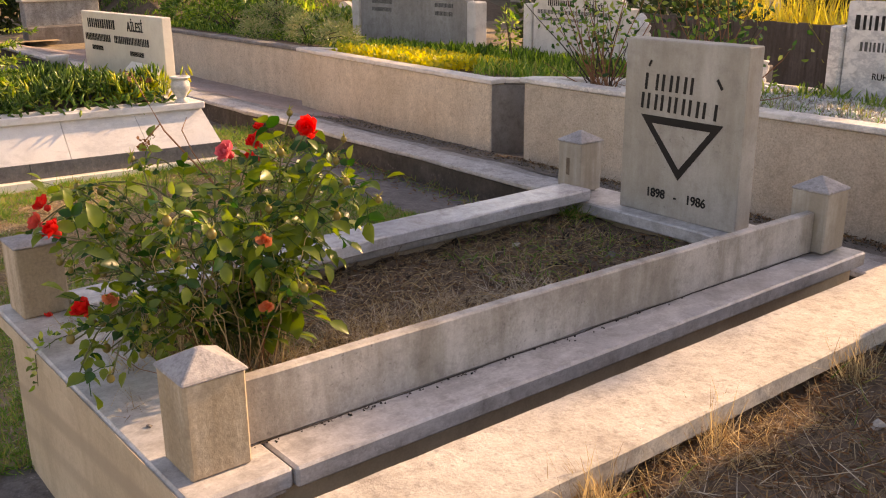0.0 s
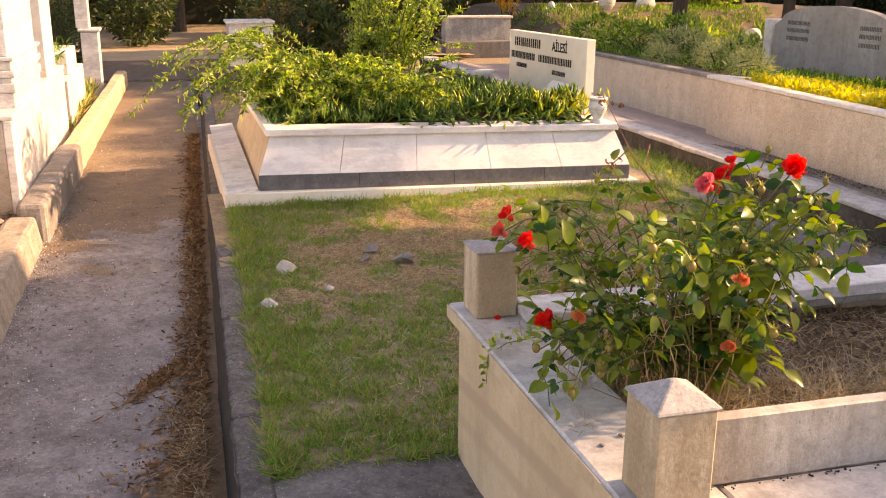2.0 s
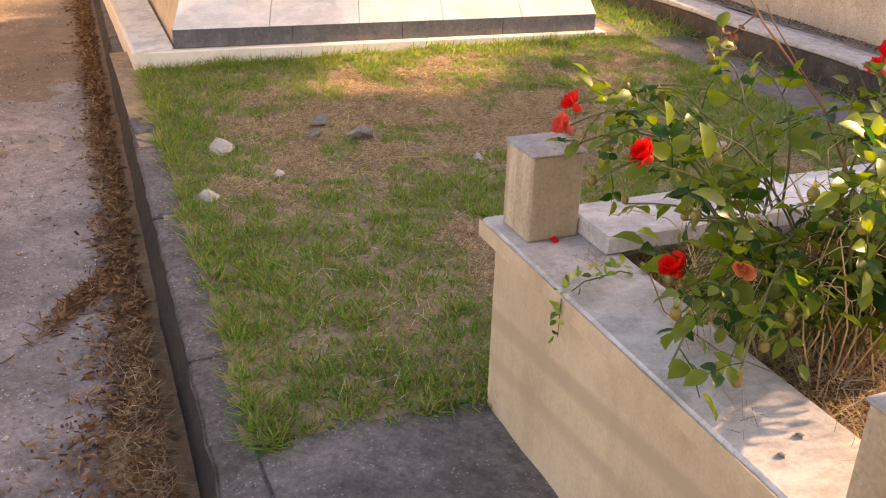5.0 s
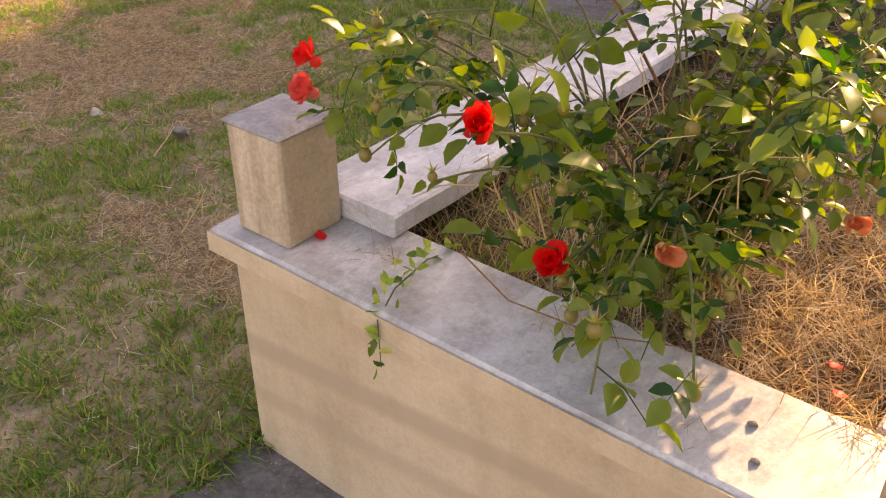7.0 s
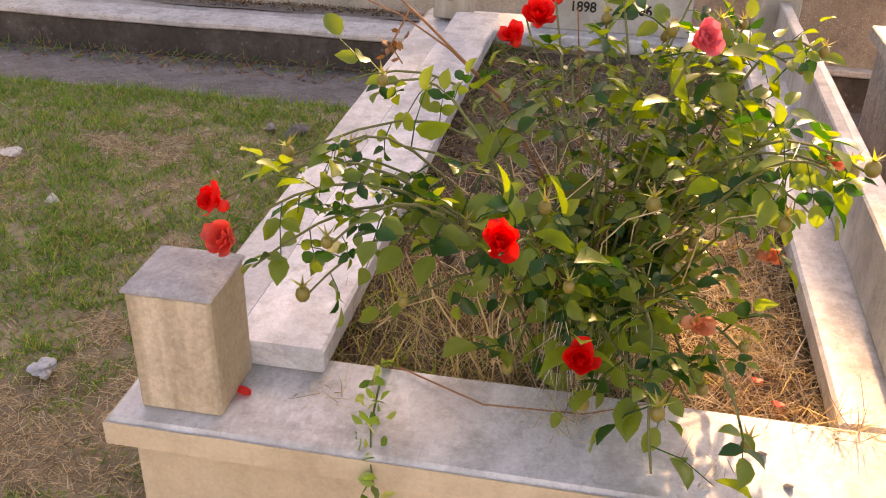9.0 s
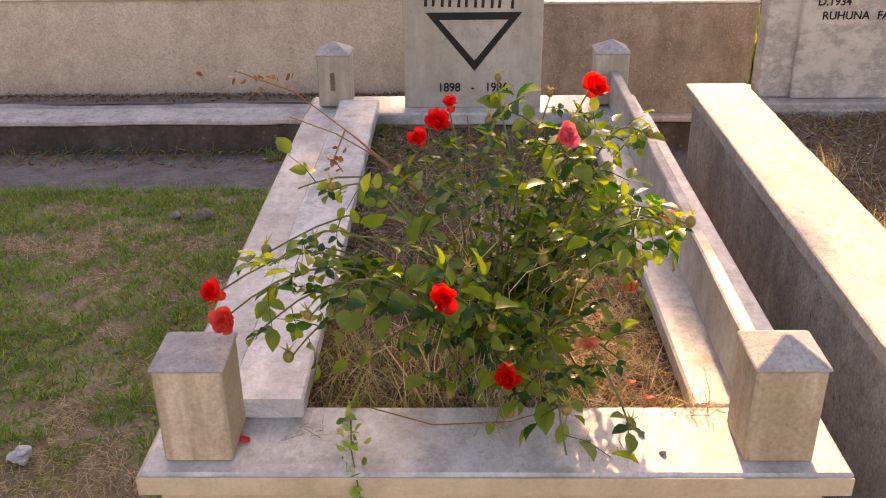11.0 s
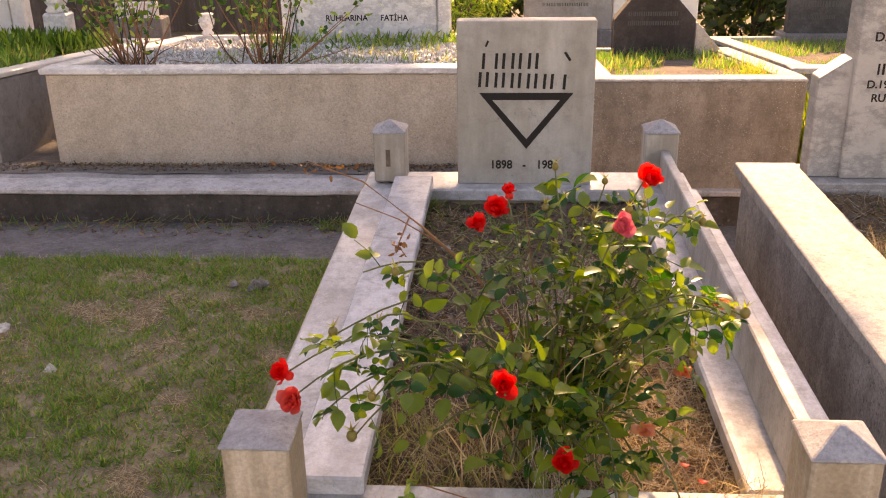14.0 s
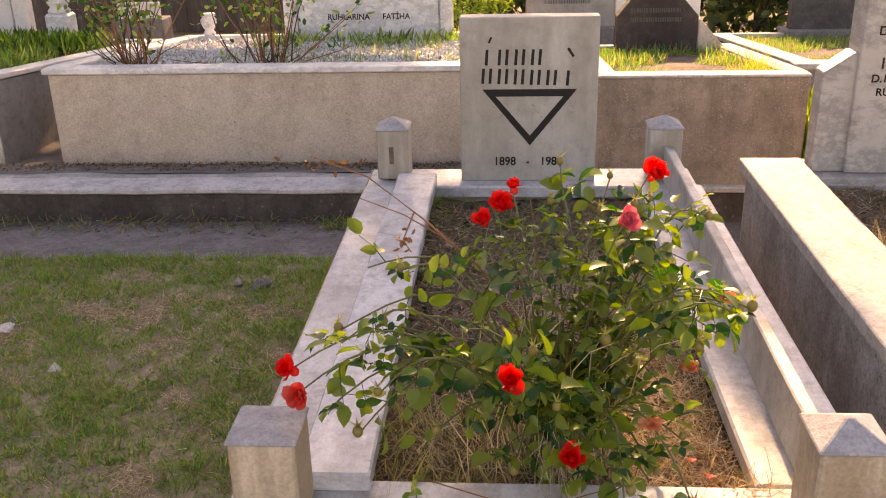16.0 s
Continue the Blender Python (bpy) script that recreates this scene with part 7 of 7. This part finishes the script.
tagged(scatter("rubble_litter", LITTER, p, GR.normal(size=p.shape) * (1, 1, 0.35) + (0, 0, 0.1), GR.uniform(0.012, 0.05, n), GR.uniform(0.006, 0.022, n), LEAF, GR), "dead brown leaves among the rubble", "litter", "", "stuff")
straw_mat("rubble_grass", "dry grass and weeds among the rubble", -4.2, -1.2, -2.6, -1.88, lambda x, y: -0.03, 1800, 0.03, 0.10, STRAW, 0.5)


def chip_mesh(seed, mat):
    r = np.random.default_rng(seed)
    bm = bmesh.new()
    bmesh.ops.create_icosphere(bm, subdivisions=2, radius=0.5)
    cuts = [Vector(r.normal(size=3)).normalized() for _ in range(9)]
    for v in bm.verts:
        for c in cuts:
            over = v.co.dot(c) - 0.20
            if over > 0:
                v.co -= c * over
        v.co *= 1.5 + 0.10 * noise.noise(v.co * 7.0 + Vector((seed, 0, 0)))
        v.co.z *= 0.6
    me = bpy.data.meshes.new("stone_chip")
    bm.to_mesh(me)
    bm.free()
    me.materials.append(mat)
    return me


BRICK_RED = stone("broken_brick", (0.40, 0.17, 0.10), (0.28, 0.11, 0.07), 12.0, rough=0.9, bumps=0.5)
BROKEN_WHITE = stone("broken_marble", (0.66, 0.61, 0.56), (0.42, 0.38, 0.34), 14.0, stain=(0.30, 0.25, 0.20), rough=0.8, bumps=0.5)
CHIPS = [chip_mesh(40 + k, m) for k, m in enumerate((BROKEN_WHITE, PALE_CONCRETE, BRICK_RED, OLD_ROUGHCAST, BROKEN_WHITE, ROUGHCAST, CONCRETE))]
CHIP_LABEL = ("broken white marble chip", "grey concrete lump", "broken red brick piece", "grey rubble lump", "pale marble fragment", "cream plaster lump", "dark flat concrete fragment")


def chip(x, y, z, size, k, where, group=""):
    ob = new("stone_chip", CHIPS[k])
    ob.matrix_basis = Matrix.Translation((x, y, z + size * 0.12)) @ Matrix.Rotation(GR.uniform(0, 6.3), 4, "Z") @ Matrix.Diagonal((size, size * 0.75, size * 0.8, 1))
    return tagged(ob, CHIP_LABEL[k] + " lying " + where, "stone", group)


for x, y, sz, k in ((-2.67, -0.365, 0.16, 4), (-2.68, 0.24, 0.15, 1), (-2.90, 0.12, 0.11, 1), (-2.18, -0.51, 0.11, 4), (-2.06, 1.72, 0.09, 0), (-1.72, 1.42, 0.08, 4), (-2.27, 0.64, 0.07, 4), (-1.91, 0.72, 0.09, 1), (-2.33, -0.20, 0.06, 4), (-2.75, 0.05, 0.08, 1), (-1.14, 2.14, 0.11, 6), (-1.24, 2.17, 0.08, 6), (-3.3, 1.0, 0.05, 0)):
    chip(x, y, -0.055, sz, k, "on the lawn", "stones on the lawn")
for k in range(250):
    x, y = (GR.uniform(-4.2, -0.9), GR.uniform(-2.40, -1.91)) if k < 100 else (GR.uniform(-2.7, -0.9), GR.uniform(-2.7, -1.91))
    if not (-2.66 < x < -2.12 and y < -2.15) and not (x < -2.6 and y < -2.04):
        chip(x, y, -0.045 + hum(x, y, 2.0, 0.03), 0.03 + 0.13 * GR.uniform() ** 1.7, (1, 2, 3, 5, 6, 3, 1, 0)[k % 8], "in the rubble strip", "rubble beside the path")
for k in range(44):
    y = GR.uniform(-1.7, -0.98) if k % 2 else -1.73 + abs(GR.normal(0, 0.10))
    chip(GR.uniform(-4.5, 0.2), y, -0.197, GR.uniform(0.010, 0.024), (0, 4, 1)[k % 3], "on the concrete path", "chips on the path")
n = 5600
p = np.stack([GR.uniform(-8.0, 1.5, n), np.where(GR.uniform(size=n) < 0.45, GR.uniform(-1.72, -0.9, n), -1.74 + np.abs(GR.normal(0, 0.09, n))), np.full(n, -0.194)], 1)
tagged(scatter("path_grit", plant("pale_grit", [(0.62, 0.58, 0.54), (0.40, 0.36, 0.33), (0.74, 0.70, 0.66), (0.22, 0.18, 0.15)], 0.85, 0.0), p, GR.normal(size=(n, 3)), 0.004 + 0.014 * GR.uniform(size=n) ** 2, GR.uniform(0.004, 0.013, n), PEBBLE, GR), "pale grit scattered over the path", "grit", "", "stuff")
for k in range(22):
    chip(GR.uniform(-6.0, 0.5), GR.uniform(2.6, 3.2), -0.14, GR.uniform(0.01, 0.03), int(GR.integers(6)), "on the concrete strip", "chips on the path")
for x, y, sz, k in ((-0.275, 1.575, 0.045, 0), (0.02, 1.75, 0.05, 1), (-0.1, 1.3, 0.03, 1), (0.25, 1.7, 0.03, 4)):
    chip(x, y, soil_height(x, y), sz, k, "on the grave soil", "pebbles on the grave")
for x, y, sz, k in ((0.33, -0.04, 0.018, 1), (0.30, 0.02, 0.02, 1), (0.22, -0.065, 0.022, 4)):
    chip(x, y, 0.450, sz, k, "on the foot slab", "pebbles on the grave")
for k in range(34):
    x, y = GR.uniform(1.1, 2.0), GR.uniform(0.1, 1.9)
    chip(x, y, nsoil(x, y), GR.uniform(0.015, 0.05), int(GR.integers(6)), "in the dry neighbouring grave", "pebbles on the neighbouring grave")
# crumpled plastic on the lawn
bm = bmesh.new()
bmesh.ops.create_icosphere(bm, subdivisions=3, radius=0.034)
for v in bm.verts:
    v.co = v.co * (0.75 + 0.75 * noise.noise(v.co * 45)) 
    v.co.z *= 0.6
bmesh.ops.translate(bm, verts=bm.verts, vec=(-1.225, 0.555, -0.025))
tagged(link("plastic_scrap", bm, flat("dirty_plastic", (0.42, 0.42, 0.45), 0.3)), "crumpled white plastic scrap lying on the lawn", "litter")
for x, y, z in ((-0.450, -0.002, 0.4525), (0.36, 0.22, 0.40), (0.25, 0.135, 0.40), (0.33, 0.28, 0.40)):
    ob = new("fallen_petal", PETALS["rose_petal"])
    ob.matrix_basis = Matrix.Translation((x, y, z)) @ Matrix.Rotation(GR.uniform(0, 6), 4, "Z") @ Matrix.Scale(0.021, 4)
    tagged(ob, "fallen red rose petal lying on the grave", "petal", "fallen petals")
for k in range(14):
    a, b = GR.uniform(0, 6.3), GR.uniform(0.06, 0.16)
    x, y = (GR.uniform(-3.2, -0.9), GR.uniform(-0.4, 1.8)) if k < 6 else (GR.uniform(-0.2, 0.2), GR.uniform(0.7, 1.6))
    b = b if k < 6 else b * 0.6
    z = -0.04 if k < 6 else soil_height(x, y) + 0.012
    bm = rod(bmesh.new(), [(x, y, z), (x + b * math.cos(a), y + b * math.sin(a), z + 0.012), (x + 2 * b * math.cos(a + 0.1), y + 2 * b * math.sin(a + 0.1), z)], 0.0022, 0.0012, 5)
    tagged(link("dry_stalk", bm, GOLD_STRAW), "thin dry straw stalk lying on the ground", "stalk", "dry stalks")
